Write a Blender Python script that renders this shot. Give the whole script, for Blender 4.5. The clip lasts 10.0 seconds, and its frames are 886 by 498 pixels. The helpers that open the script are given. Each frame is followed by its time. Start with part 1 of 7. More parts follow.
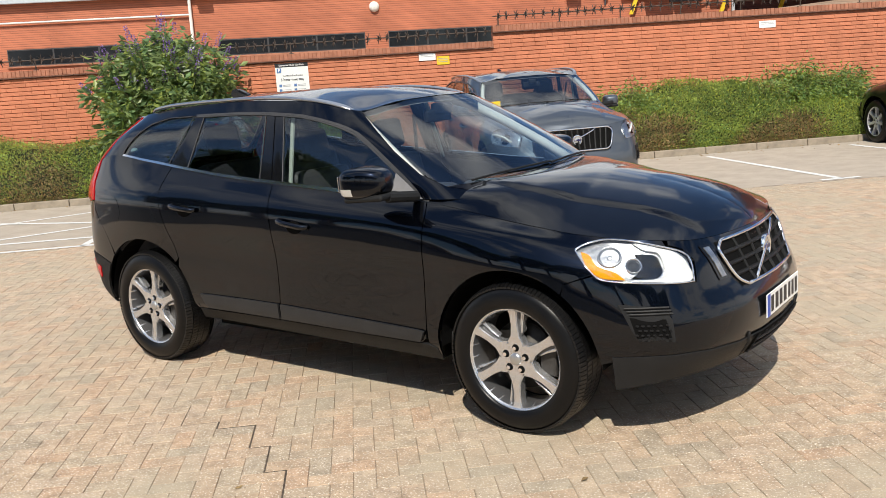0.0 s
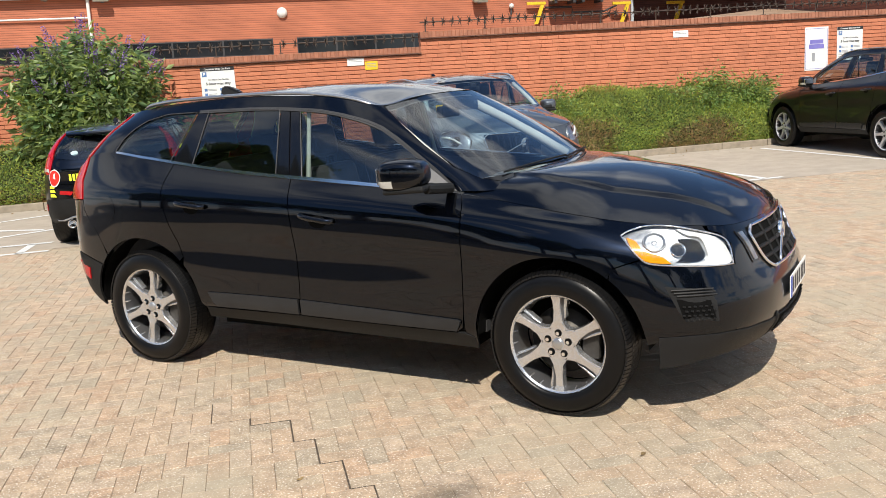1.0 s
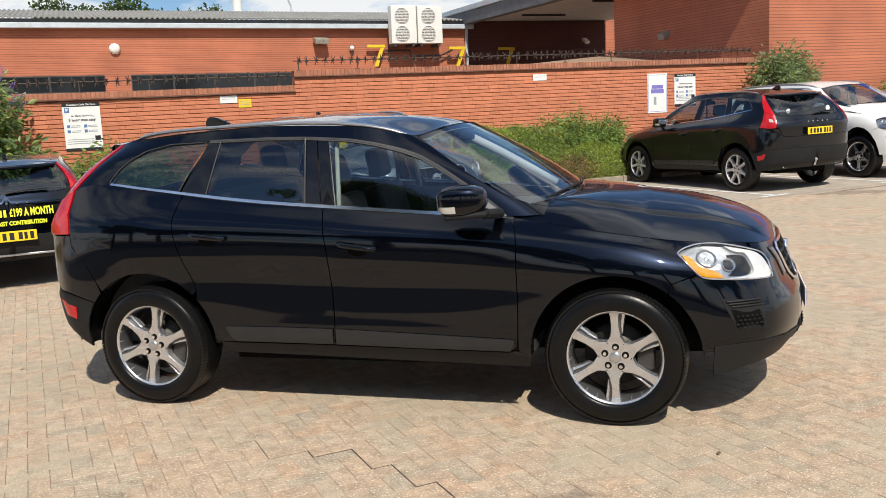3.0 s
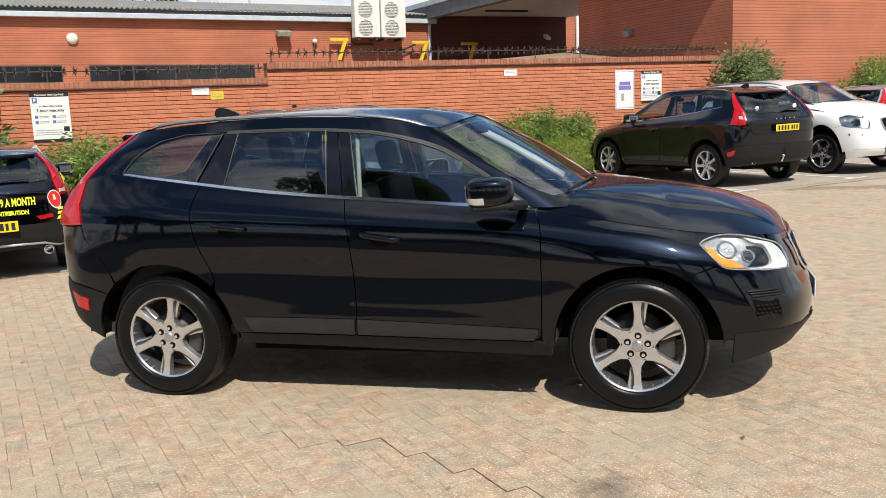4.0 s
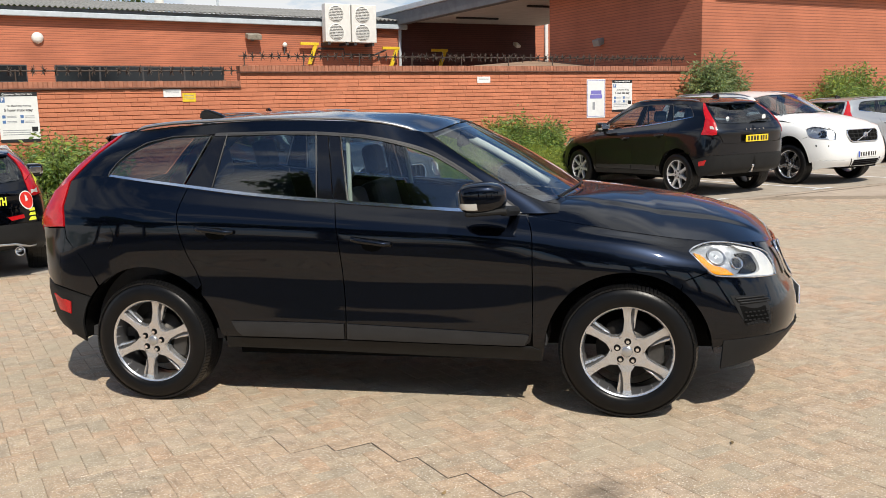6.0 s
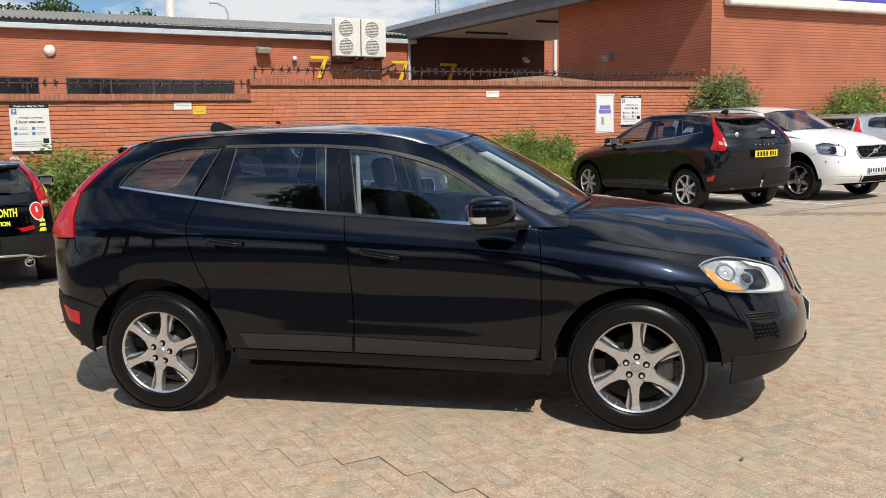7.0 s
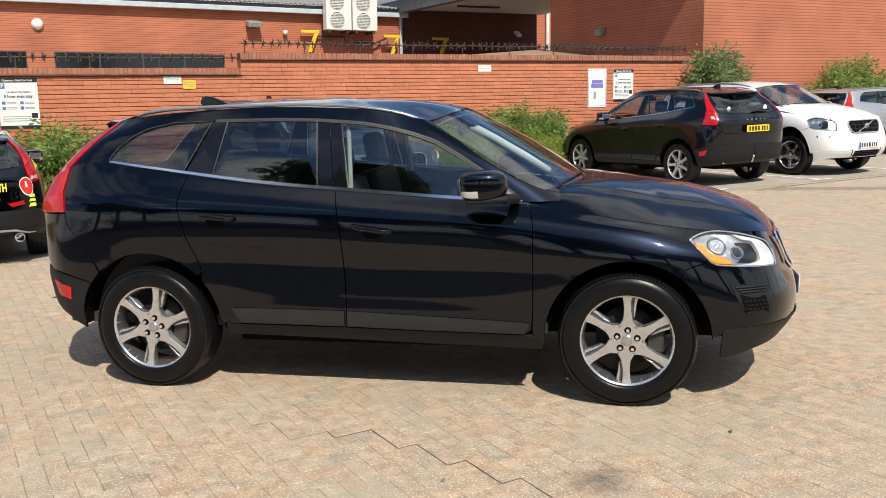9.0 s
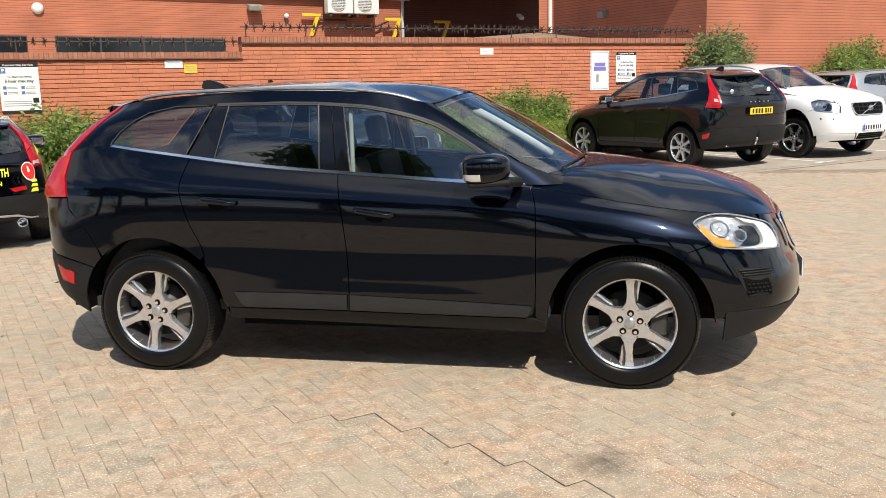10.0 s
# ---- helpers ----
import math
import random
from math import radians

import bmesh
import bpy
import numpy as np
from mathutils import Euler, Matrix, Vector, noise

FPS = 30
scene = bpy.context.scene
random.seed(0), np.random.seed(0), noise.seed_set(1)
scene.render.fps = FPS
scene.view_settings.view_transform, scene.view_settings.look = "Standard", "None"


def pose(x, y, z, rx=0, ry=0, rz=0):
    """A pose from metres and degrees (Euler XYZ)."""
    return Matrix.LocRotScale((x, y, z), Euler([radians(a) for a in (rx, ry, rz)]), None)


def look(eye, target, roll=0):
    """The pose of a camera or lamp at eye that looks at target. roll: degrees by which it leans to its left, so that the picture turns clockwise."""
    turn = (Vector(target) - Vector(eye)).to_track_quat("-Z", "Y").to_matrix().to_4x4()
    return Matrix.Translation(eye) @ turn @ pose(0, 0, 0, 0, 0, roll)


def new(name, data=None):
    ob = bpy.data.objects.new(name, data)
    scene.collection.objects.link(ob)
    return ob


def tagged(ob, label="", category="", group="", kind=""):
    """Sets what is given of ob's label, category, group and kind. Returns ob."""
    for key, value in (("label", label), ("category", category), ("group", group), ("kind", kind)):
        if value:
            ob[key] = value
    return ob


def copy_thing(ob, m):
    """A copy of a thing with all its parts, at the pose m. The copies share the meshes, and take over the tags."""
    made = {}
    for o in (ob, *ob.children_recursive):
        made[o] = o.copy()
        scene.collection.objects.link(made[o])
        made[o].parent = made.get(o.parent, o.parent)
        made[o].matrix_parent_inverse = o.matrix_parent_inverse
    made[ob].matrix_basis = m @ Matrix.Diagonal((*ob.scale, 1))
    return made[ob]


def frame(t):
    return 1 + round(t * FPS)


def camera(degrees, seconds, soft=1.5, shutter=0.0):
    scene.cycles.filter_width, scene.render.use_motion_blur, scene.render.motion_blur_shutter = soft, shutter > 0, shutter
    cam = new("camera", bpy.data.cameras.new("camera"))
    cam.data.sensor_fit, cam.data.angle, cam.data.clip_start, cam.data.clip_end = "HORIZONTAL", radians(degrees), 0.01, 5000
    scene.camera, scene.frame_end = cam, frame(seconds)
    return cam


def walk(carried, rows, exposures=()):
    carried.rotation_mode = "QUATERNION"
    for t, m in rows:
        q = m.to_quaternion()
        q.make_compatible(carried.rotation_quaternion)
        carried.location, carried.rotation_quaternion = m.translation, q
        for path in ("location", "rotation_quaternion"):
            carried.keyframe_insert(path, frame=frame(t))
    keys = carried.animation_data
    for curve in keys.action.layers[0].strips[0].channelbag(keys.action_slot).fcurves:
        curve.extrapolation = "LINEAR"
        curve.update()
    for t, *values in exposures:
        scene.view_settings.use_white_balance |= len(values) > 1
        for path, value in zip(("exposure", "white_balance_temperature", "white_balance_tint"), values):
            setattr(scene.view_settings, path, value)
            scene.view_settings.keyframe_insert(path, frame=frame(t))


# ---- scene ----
cam = camera(53.0, 10.0, 0.6)
PATH = [
    (0, (3.555, -4.295, 1.702), (2.376, -2.725, 1.319), -4.4),
    (0.5, (3.291, -4.587, 1.7), (2.211, -2.949, 1.313), -4.4),
    (1, (2.995, -4.773, 1.678), (2.019, -3.069, 1.298), -4.0),
    (1.5, (2.697, -4.951, 1.699), (1.835, -3.182, 1.339), -3.4),
    (2, (2.423, -5.201, 1.7), (1.665, -3.383, 1.348), -3.0),
    (2.5, (2.141, -5.305, 1.673), (1.47, -3.449, 1.349), -3.2),
    (2.7, (2.038, -5.338, 1.684), (1.403, -3.467, 1.37), -3.3),
    (4, (1.537, -5.559, 1.701), (1.05, -3.647, 1.369), -2.8),
    (4.5, (1.428, -5.574, 1.705), (0.988, -3.649, 1.386), -2.3),
    (5, (1.381, -5.592, 1.694), (0.965, -3.667, 1.348), -2.1),
    (5.5, (1.399, -5.595, 1.701), (0.993, -3.666, 1.364), -2.0),
    (7, (1.39, -5.592, 1.697), (0.963, -3.659, 1.407), -1.6),
    (7.5, (1.394, -5.601, 1.695), (0.963, -3.668, 1.414), -1.5),
    (8, (1.398, -5.598, 1.691), (0.972, -3.667, 1.386), -1.5),
    (8.5, (1.394, -5.598, 1.692), (0.975, -3.671, 1.36), -1.6),
    (9, (1.392, -5.596, 1.692), (0.983, -3.669, 1.347), -1.6),
    (9.5, (1.388, -5.593, 1.691), (0.98, -3.669, 1.329), -1.7),
    (10, (1.39, -5.59, 1.688), (0.976, -3.671, 1.308), -1.8),
]
walk(cam, [(t, look(eye, target, roll)) for t, eye, target, roll in PATH],
     [(0, 0.13), (1, 0.18), (2, 0.13), (2.5, 0.06), (4, 0.05), (4.5, 0.0), (5.5, 0.02), (7, -0.09), (7.5, -0.13), (8.5, 0.0), (10, 0.15)])

# ---- light ----
SUN = Vector((0.43, -0.75, 1.0)).normalized()
SUN_EL = math.asin(SUN.z)
SUN_AZ = math.atan2(SUN.x, SUN.y)


def build_world():
    w = bpy.data.worlds.new("sky")
    scene.world = w
    w.use_nodes = True
    nt = w.node_tree
    nt.nodes.clear()
    out = nt.nodes.new("ShaderNodeOutputWorld")
    bg = nt.nodes.new("ShaderNodeBackground")
    sky = nt.nodes.new("ShaderNodeTexSky")
    sky.sky_type = "NISHITA"
    sky.sun_disc = False
    sky.sun_elevation = SUN_EL
    sky.sun_rotation = SUN_AZ
    sky.air_density = 1.0
    sky.dust_density = 0.8
    sky.ozone_density = 3.0
    # cumulus: noise on the sky's plane seen from below
    co = nt.nodes.new("ShaderNodeTexCoord")
    sep = nt.nodes.new("ShaderNodeSeparateXYZ")
    nt.links.new(co.outputs["Generated"], sep.inputs[0])
    mx = nt.nodes.new("ShaderNodeMath")
    mx.operation = "MAXIMUM"
    nt.links.new(sep.outputs["Z"], mx.inputs[0])
    mx.inputs[1].default_value = 0.0
    ad = nt.nodes.new("ShaderNodeMath")
    ad.operation = "ADD"
    nt.links.new(mx.outputs[0], ad.inputs[0])
    ad.inputs[1].default_value = 0.22
    dv = nt.nodes.new("ShaderNodeVectorMath")
    dv.operation = "DIVIDE"
    nt.links.new(co.outputs["Generated"], dv.inputs[0])
    nt.links.new(ad.outputs[0], dv.inputs[1])
    no = nt.nodes.new("ShaderNodeTexNoise")
    no.inputs["Scale"].default_value = 1.5
    no.inputs["Detail"].default_value = 9.0
    no.inputs["Roughness"].default_value = 0.58
    sh = nt.nodes.new("ShaderNodeVectorMath")
    sh.inputs[1].default_value = (22.52, 21.78, 26.5)
    nt.links.new(dv.outputs[0], sh.inputs[0])
    nt.links.new(sh.outputs[0], no.inputs["Vector"])
    rp = nt.nodes.new("ShaderNodeValToRGB")
    rp.color_ramp.elements[0].position = 0.49
    rp.color_ramp.elements[1].position = 0.60
    # the cumulus field closes up towards the horizon
    low = nt.nodes.new("ShaderNodeMapRange")
    low.inputs["From Min"].default_value = 0.05
    low.inputs["From Max"].default_value = 0.5
    low.inputs["To Min"].default_value = 0.085
    low.inputs["To Max"].default_value = 0.0
    nt.links.new(sep.outputs["Z"], low.inputs["Value"])
    cov = nt.nodes.new("ShaderNodeMath")
    cov.operation = "ADD"
    nt.links.new(no.outputs["Fac"], cov.inputs[0])
    nt.links.new(low.outputs[0], cov.inputs[1])
    nt.links.new(cov.outputs[0], rp.inputs[0])
    mixn = nt.nodes.new("ShaderNodeMix")
    mixn.data_type = "RGBA"
    nt.links.new(rp.outputs[0], mixn.inputs["Factor"])
    deep = nt.nodes.new("ShaderNodeMix")
    deep.data_type = "RGBA"
    deep.blend_type = "MULTIPLY"
    deep.inputs[0].default_value = 1.0
    deep.inputs[7].default_value = (1.25, 1.5, 1.75, 1)
    nt.links.new(sky.outputs[0], deep.inputs[6])
    nt.links.new(deep.outputs[2], mixn.inputs[6])
    mixn.inputs[7].default_value = (14.2, 14.5, 14.8, 1)
    nt.links.new(mixn.outputs[2], bg.inputs["Color"])
    bg.inputs["Strength"].default_value = 0.060
    nt.links.new(bg.outputs[0], out.inputs[0])


build_world()
sun = new("sun", bpy.data.lights.new("sun", "SUN"))
sun.data.energy = 4.8
sun.data.angle = radians(0.53)
sun.data.color = (1.0, 0.935, 0.825)
sun.matrix_world = look(SUN * 40, (0, 0, 0))
scene.view_settings.exposure = 0.0

# ---- materials ----
def mat(name, color, rough=0.6, metal=0.0, var=0.15, scale=6.0, bump=0.0, bscale=60.0, spec=0.5, coat=0.0, color2=None,
        rnd=0.0, alpha=1.0, trans=0.0, ior=1.45, emit=None, rvar=0.1, tint=None, cior=1.5, place=False, speck=0.0, stain=None, patch=None):
    """Principled surface with two scales of variation in colour, gloss and relief."""
    m = bpy.data.materials.new(name)
    m.use_nodes = True
    nt = m.node_tree
    b = nt.nodes["Principled BSDF"]
    b.inputs["Roughness"].default_value = rough
    b.inputs["Metallic"].default_value = metal
    b.inputs["Specular IOR Level"].default_value = spec
    b.inputs["Coat Weight"].default_value = coat
    b.inputs["Coat Roughness"].default_value = 0.02
    b.inputs["Coat IOR"].default_value = cior
    b.inputs["Transmission Weight"].default_value = trans
    b.inputs["IOR"].default_value = ior
    co = nt.nodes.new("ShaderNodeTexCoord")
    spot = nt.nodes.new("ShaderNodeNewGeometry").outputs["Position"] if place else co.outputs["Object"]
    n1 = nt.nodes.new("ShaderNodeTexNoise")
    n1.inputs["Scale"].default_value = scale
    n1.inputs["Detail"].default_value = 8
    n1.inputs["Roughness"].default_value = 0.65
    nt.links.new(spot, n1.inputs["Vector"])
    c2 = color2 or tuple(max(0, c * (1 - 2 * var)) for c in color)
    mx = nt.nodes.new("ShaderNodeMix")
    mx.data_type = "RGBA"
    mx.inputs[6].default_value = (*color, 1)
    mx.inputs[7].default_value = (*c2, 1)
    mr = nt.nodes.new("ShaderNodeMapRange")
    mr.inputs["From Min"].default_value = 0.35
    mr.inputs["From Max"].default_value = 0.68
    nt.links.new(n1.outputs["Fac"], mr.inputs["Value"])
    nt.links.new(mr.outputs[0], mx.inputs["Factor"])
    last = mx.outputs[2]
    if rnd:
        oi = nt.nodes.new("ShaderNodeObjectInfo")
        ge = nt.nodes.new("ShaderNodeNewGeometry")
        add = nt.nodes.new("ShaderNodeMath")
        add.operation = "ADD"
        nt.links.new(oi.outputs["Random"], add.inputs[0])
        nt.links.new(ge.outputs["Random Per Island"], add.inputs[1])
        fr = nt.nodes.new("ShaderNodeMath")
        fr.operation = "FRACT"
        nt.links.new(add.outputs[0], fr.inputs[0])
        hs = nt.nodes.new("ShaderNodeHueSaturation")
        m2 = nt.nodes.new("ShaderNodeMapRange")
        m2.inputs["To Min"].default_value = 1 - rnd
        m2.inputs["To Max"].default_value = 1 + rnd
        nt.links.new(fr.outputs[0], m2.inputs["Value"])
        nt.links.new(m2.outputs[0], hs.inputs["Value"])
        nt.links.new(last, hs.inputs["Color"])
        last = hs.outputs[0]
        if tint:
            tr = nt.nodes.new("ShaderNodeValToRGB")
            tr.color_ramp.interpolation = "CONSTANT"
            els = tr.color_ramp.elements
            els[0].position, els[0].color = 0.0, (*tint[0], 1)
            els[1].position, els[1].color = 1.0 / len(tint), (*tint[1], 1)
            for i in range(2, len(tint)):
                e = els.new(i / len(tint))
                e.color = (*tint[i], 1)
            f2 = nt.nodes.new("ShaderNodeMath")
            f2.operation = "MULTIPLY"
            f2.inputs[1].default_value = 7.31
            nt.links.new(add.outputs[0], f2.inputs[0])
            f3 = nt.nodes.new("ShaderNodeMath")
            f3.operation = "FRACT"
            nt.links.new(f2.outputs[0], f3.inputs[0])
            nt.links.new(f3.outputs[0], tr.inputs[0])
            mm = nt.nodes.new("ShaderNodeMix")
            mm.data_type = "RGBA"
            mm.blend_type = "MULTIPLY"
            mm.inputs[0].default_value = 1.0
            nt.links.new(last, mm.inputs[6])
            nt.links.new(tr.outputs[0], mm.inputs[7])
            last = mm.outputs[2]
    if speck:
        # pale and dark grit in the surface
        for sc, lo, hi, col in ((105, 0.585, 0.66, (0.88, 0.82, 0.71)), (80, 0.60, 0.68, (0.20, 0.155, 0.12))):
            ns = nt.nodes.new("ShaderNodeTexNoise")
            ns.inputs["Scale"].default_value = sc
            ns.inputs["Detail"].default_value = 2
            nt.links.new(spot, ns.inputs["Vector"])
            ms = nt.nodes.new("ShaderNodeMapRange")
            ms.inputs["From Min"].default_value = lo
            ms.inputs["From Max"].default_value = hi
            ms.inputs["To Max"].default_value = speck
            nt.links.new(ns.outputs["Fac"], ms.inputs["Value"])
            mk = nt.nodes.new("ShaderNodeMix")
            mk.data_type = "RGBA"
            nt.links.new(ms.outputs[0], mk.inputs["Factor"])
            nt.links.new(last, mk.inputs[6])
            mk.inputs[7].default_value = (*col, 1)
            last = mk.outputs[2]
    if patch:
        # wide weathered areas of another tone
        np_ = nt.nodes.new("ShaderNodeTexNoise")
        np_.inputs["Scale"].default_value = patch[1]
        np_.inputs["Detail"].default_value = 4
        nt.links.new(spot, np_.inputs["Vector"])
        mp = nt.nodes.new("ShaderNodeMapRange")
        mp.inputs["From Min"].default_value = 0.46
        mp.inputs["From Max"].default_value = 0.62
        mp.inputs["To Max"].default_value = patch[2]
        nt.links.new(np_.outputs["Fac"], mp.inputs["Value"])
        mq = nt.nodes.new("ShaderNodeMix")
        mq.data_type = "RGBA"
        nt.links.new(mp.outputs[0], mq.inputs["Factor"])
        nt.links.new(last, mq.inputs[6])
        mq.inputs[7].default_value = (*patch[0], 1)
        last = mq.outputs[2]
    if stain:
        # an oil spot: centre and radius
        dn = nt.nodes.new("ShaderNodeVectorMath")
        dn.operation = "DISTANCE"
        nt.links.new(spot, dn.inputs[0])
        dn.inputs[1].default_value = stain[0]
        ns = nt.nodes.new("ShaderNodeTexNoise")
        ns.inputs["Scale"].default_value = 14
        ns.inputs["Detail"].default_value = 6
        nt.links.new(spot, ns.inputs["Vector"])
        ma = nt.nodes.new("ShaderNodeMath")
        ma.operation = "MULTIPLY_ADD"
        nt.links.new(ns.outputs["Fac"], ma.inputs[0])
        ma.inputs[1].default_value = 0.3
        nt.links.new(dn.outputs["Value"], ma.inputs[2])
        ms = nt.nodes.new("ShaderNodeMapRange")
        ms.inputs["From Min"].default_value = stain[1] + 0.15
        ms.inputs["From Max"].default_value = 0.13
        ms.inputs["To Max"].default_value = 0.75
        nt.links.new(ma.outputs[0], ms.inputs["Value"])
        mk = nt.nodes.new("ShaderNodeMix")
        mk.data_type = "RGBA"
        nt.links.new(ms.outputs[0], mk.inputs["Factor"])
        nt.links.new(last, mk.inputs[6])
        mk.inputs[7].default_value = (0.06, 0.05, 0.04, 1)
        last = mk.outputs[2]
    nt.links.new(last, b.inputs["Base Color"])
    n2 = nt.nodes.new("ShaderNodeTexNoise")
    n2.inputs["Scale"].default_value = bscale
    n2.inputs["Detail"].default_value = 6
    nt.links.new(spot, n2.inputs["Vector"])
    if rvar:
        m3 = nt.nodes.new("ShaderNodeMapRange")
        m3.inputs["To Min"].default_value = max(0.0, rough - rvar * rough)
        m3.inputs["To Max"].default_value = min(1.0, rough + rvar * rough)
        nt.links.new(n2.outputs["Fac"], m3.inputs["Value"])
        nt.links.new(m3.outputs[0], b.inputs["Roughness"])
    if bump:
        bp = nt.nodes.new("ShaderNodeBump")
        bp.inputs["Strength"].default_value = min(1.0, bump)
        bp.inputs["Distance"].default_value = 0.004
        nt.links.new(n2.outputs["Fac"], bp.inputs["Height"])
        nt.links.new(bp.outputs[0], b.inputs["Normal"])
    if emit:
        b.inputs["Emission Color"].default_value = (*emit[0], 1)
        b.inputs["Emission Strength"].default_value = emit[1]
    return m


def brick_mat(name, c1, c2, mortar, bump=0.6):
    """Brickwork too far off to lay brick by brick; local x runs along the wall and z up."""
    m = bpy.data.materials.new(name)
    m.use_nodes = True
    nt = m.node_tree
    b = nt.nodes["Principled BSDF"]
    b.inputs["Roughness"].default_value = 0.85
    co = nt.nodes.new("ShaderNodeTexCoord")
    sp = nt.nodes.new("ShaderNodeSeparateXYZ")
    nt.links.new(co.outputs["Object"], sp.inputs[0])
    ad = nt.nodes.new("ShaderNodeMath")
    nt.links.new(sp.outputs["X"], ad.inputs[0])
    nt.links.new(sp.outputs["Y"], ad.inputs[1])
    cb = nt.nodes.new("ShaderNodeCombineXYZ")
    nt.links.new(ad.outputs[0], cb.inputs["X"])
    nt.links.new(sp.outputs["Z"], cb.inputs["Y"])
    br = nt.nodes.new("ShaderNodeTexBrick")
    br.inputs["Scale"].default_value = 1.0
    br.inputs["Brick Width"].default_value = 60.0
    br.inputs["Row Height"].default_value = 0.075
    br.inputs["Mortar Size"].default_value = 0.009
    br.inputs["Mortar Smooth"].default_value = 0.1
    br.inputs["Color1"].default_value = (*c1, 1)
    br.inputs["Color2"].default_value = (*c2, 1)
    br.inputs["Mortar"].default_value = (*mortar, 1)
    nt.links.new(cb.outputs[0], br.inputs["Vector"])
    n1 = nt.nodes.new("ShaderNodeTexNoise")
    n1.inputs["Scale"].default_value = 0.7
    n1.inputs["Detail"].default_value = 8
    nt.links.new(co.outputs["Object"], n1.inputs["Vector"])
    mr = nt.nodes.new("ShaderNodeMapRange")
    mr.inputs["From Min"].default_value = 0.3
    mr.inputs["From Max"].default_value = 0.7
    mr.inputs["To Min"].default_value = 0.8
    mr.inputs["To Max"].default_value = 1.12
    nt.links.new(n1.outputs["Fac"], mr.inputs["Value"])
    hs = nt.nodes.new("ShaderNodeHueSaturation")
    nt.links.new(br.outputs["Color"], hs.inputs["Color"])
    nt.links.new(mr.outputs[0], hs.inputs["Value"])
    nt.links.new(hs.outputs[0], b.inputs["Base Color"])
    bp = nt.nodes.new("ShaderNodeBump")
    bp.invert = True
    bp.inputs["Strength"].default_value = bump
    bp.inputs["Distance"].default_value = 0.012
    nt.links.new(br.outputs["Fac"], bp.inputs["Height"])
    nt.links.new(bp.outputs[0], b.inputs["Normal"])
    return m


M = {}
M["paver"] = mat("paver", (0.53, 0.405, 0.292), 0.9, var=0.2, scale=11, bump=1.0, bscale=130, rnd=0.04, place=True, speck=0.72, patch=((0.40, 0.345, 0.255), 0.9, 0.6), stain=((1.27, -1.87, 0.0), 0.2),
                 tint=[(1, 1, 1), (1.0, 0.96, 0.92), (0.97, 1.0, 0.98), (1.0, 0.90, 0.83), (0.93, 0.97, 0.96), (1, 0.97, 0.94), (0.84, 0.89, 0.90), (1.0, 0.96, 0.91), (0.99, 0.94, 0.89), (0.95, 0.97, 0.96), (1, .98, .94)])
M["paver_far"] = mat("paver_far", (0.455, 0.37, 0.288), 0.92, var=0.1, scale=2.5, bump=0.4, bscale=90, place=True)
M["joint_sand"] = mat("joint_sand", (0.34, 0.27, 0.195), 0.95, var=0.2, scale=12, bump=0.5, bscale=200)
M["joint_dark"] = mat("joint_dark", (0.12, 0.092, 0.068), 0.95, var=0.3, scale=15, bump=0.6, bscale=90)
M["bay"] = mat("bay", (0.435, 0.375, 0.305), 0.92, var=0.1, scale=3, bump=0.4, bscale=120)
M["line_paint"] = mat("line_paint", (0.78, 0.78, 0.76), 0.7, var=0.12, scale=14, bump=0.3, bscale=150)
M["kerb"] = mat("kerb", (0.36, 0.305, 0.235), 0.9, var=0.18, scale=5, bump=0.6, bscale=90)
M["soil"] = mat("soil", (0.09, 0.065, 0.045), 0.95, var=0.3, scale=9, bump=1.0, bscale=40)
M["brick"] = mat("brick", (0.57, 0.207, 0.11), 0.85, var=0.08, scale=3, bump=0.5, bscale=120, rnd=0.08, place=True)
M["coping"] = mat("coping", (0.42, 0.18, 0.11), 0.9, var=0.18, scale=7, bump=0.5, bscale=100, rnd=0.12)
M["mortar"] = mat("mortar", (0.39, 0.15, 0.083), 0.95, var=0.15, scale=8, bump=0.6, bscale=90)
M["tile_dark"] = mat("tile_dark", (0.17, 0.085, 0.06), 0.85, var=0.2, scale=8, bump=0.4, rnd=0.2)
M["brickwork"] = brick_mat("brickwork", (0.50, 0.170, 0.090), (0.44, 0.147, 0.080), (0.28, 0.104, 0.061))
# brickwork darkened to hold the deep shade under the canopy in its colour
M["brick_canopy_shade"] = brick_mat("brick_canopy_shade", (0.13, 0.05, 0.04), (0.11, 0.042, 0.034), (0.07, 0.03, 0.025))

# ---- helpers of this place ----
from mathutils.geometry import delaunay_2d_cdt

WALL_TURN = 39.8
D0 = Vector((math.cos(radians(WALL_TURN)), math.sin(radians(WALL_TURN)), 0))
N0 = Vector((-D0.y, D0.x, 0))


def uv_frame(drop):
    """Along the boundary wall (u), away behind it (v), up; the run falls by drop degrees."""
    return Matrix.Translation(D0 * 4 + N0 * 11.2) @ pose(0, 0, 0, 0, drop, WALL_TURN)


WM, LM = uv_frame(0.6), uv_frame(1.3)


def uvm(u, v, z=0.0, base=None):
    return (base or WM) @ Matrix.Translation((u - 4, v - 11.2, z))


def ground_at(u, v):
    """Metres of the car park's surface: level, with the least fall from the kerb."""
    return 0.002 * max(0.0, min(v, 9.8) - 6.5)


def uv_xy(u, v):
    p = D0 * u + N0 * v
    return p.x, p.y


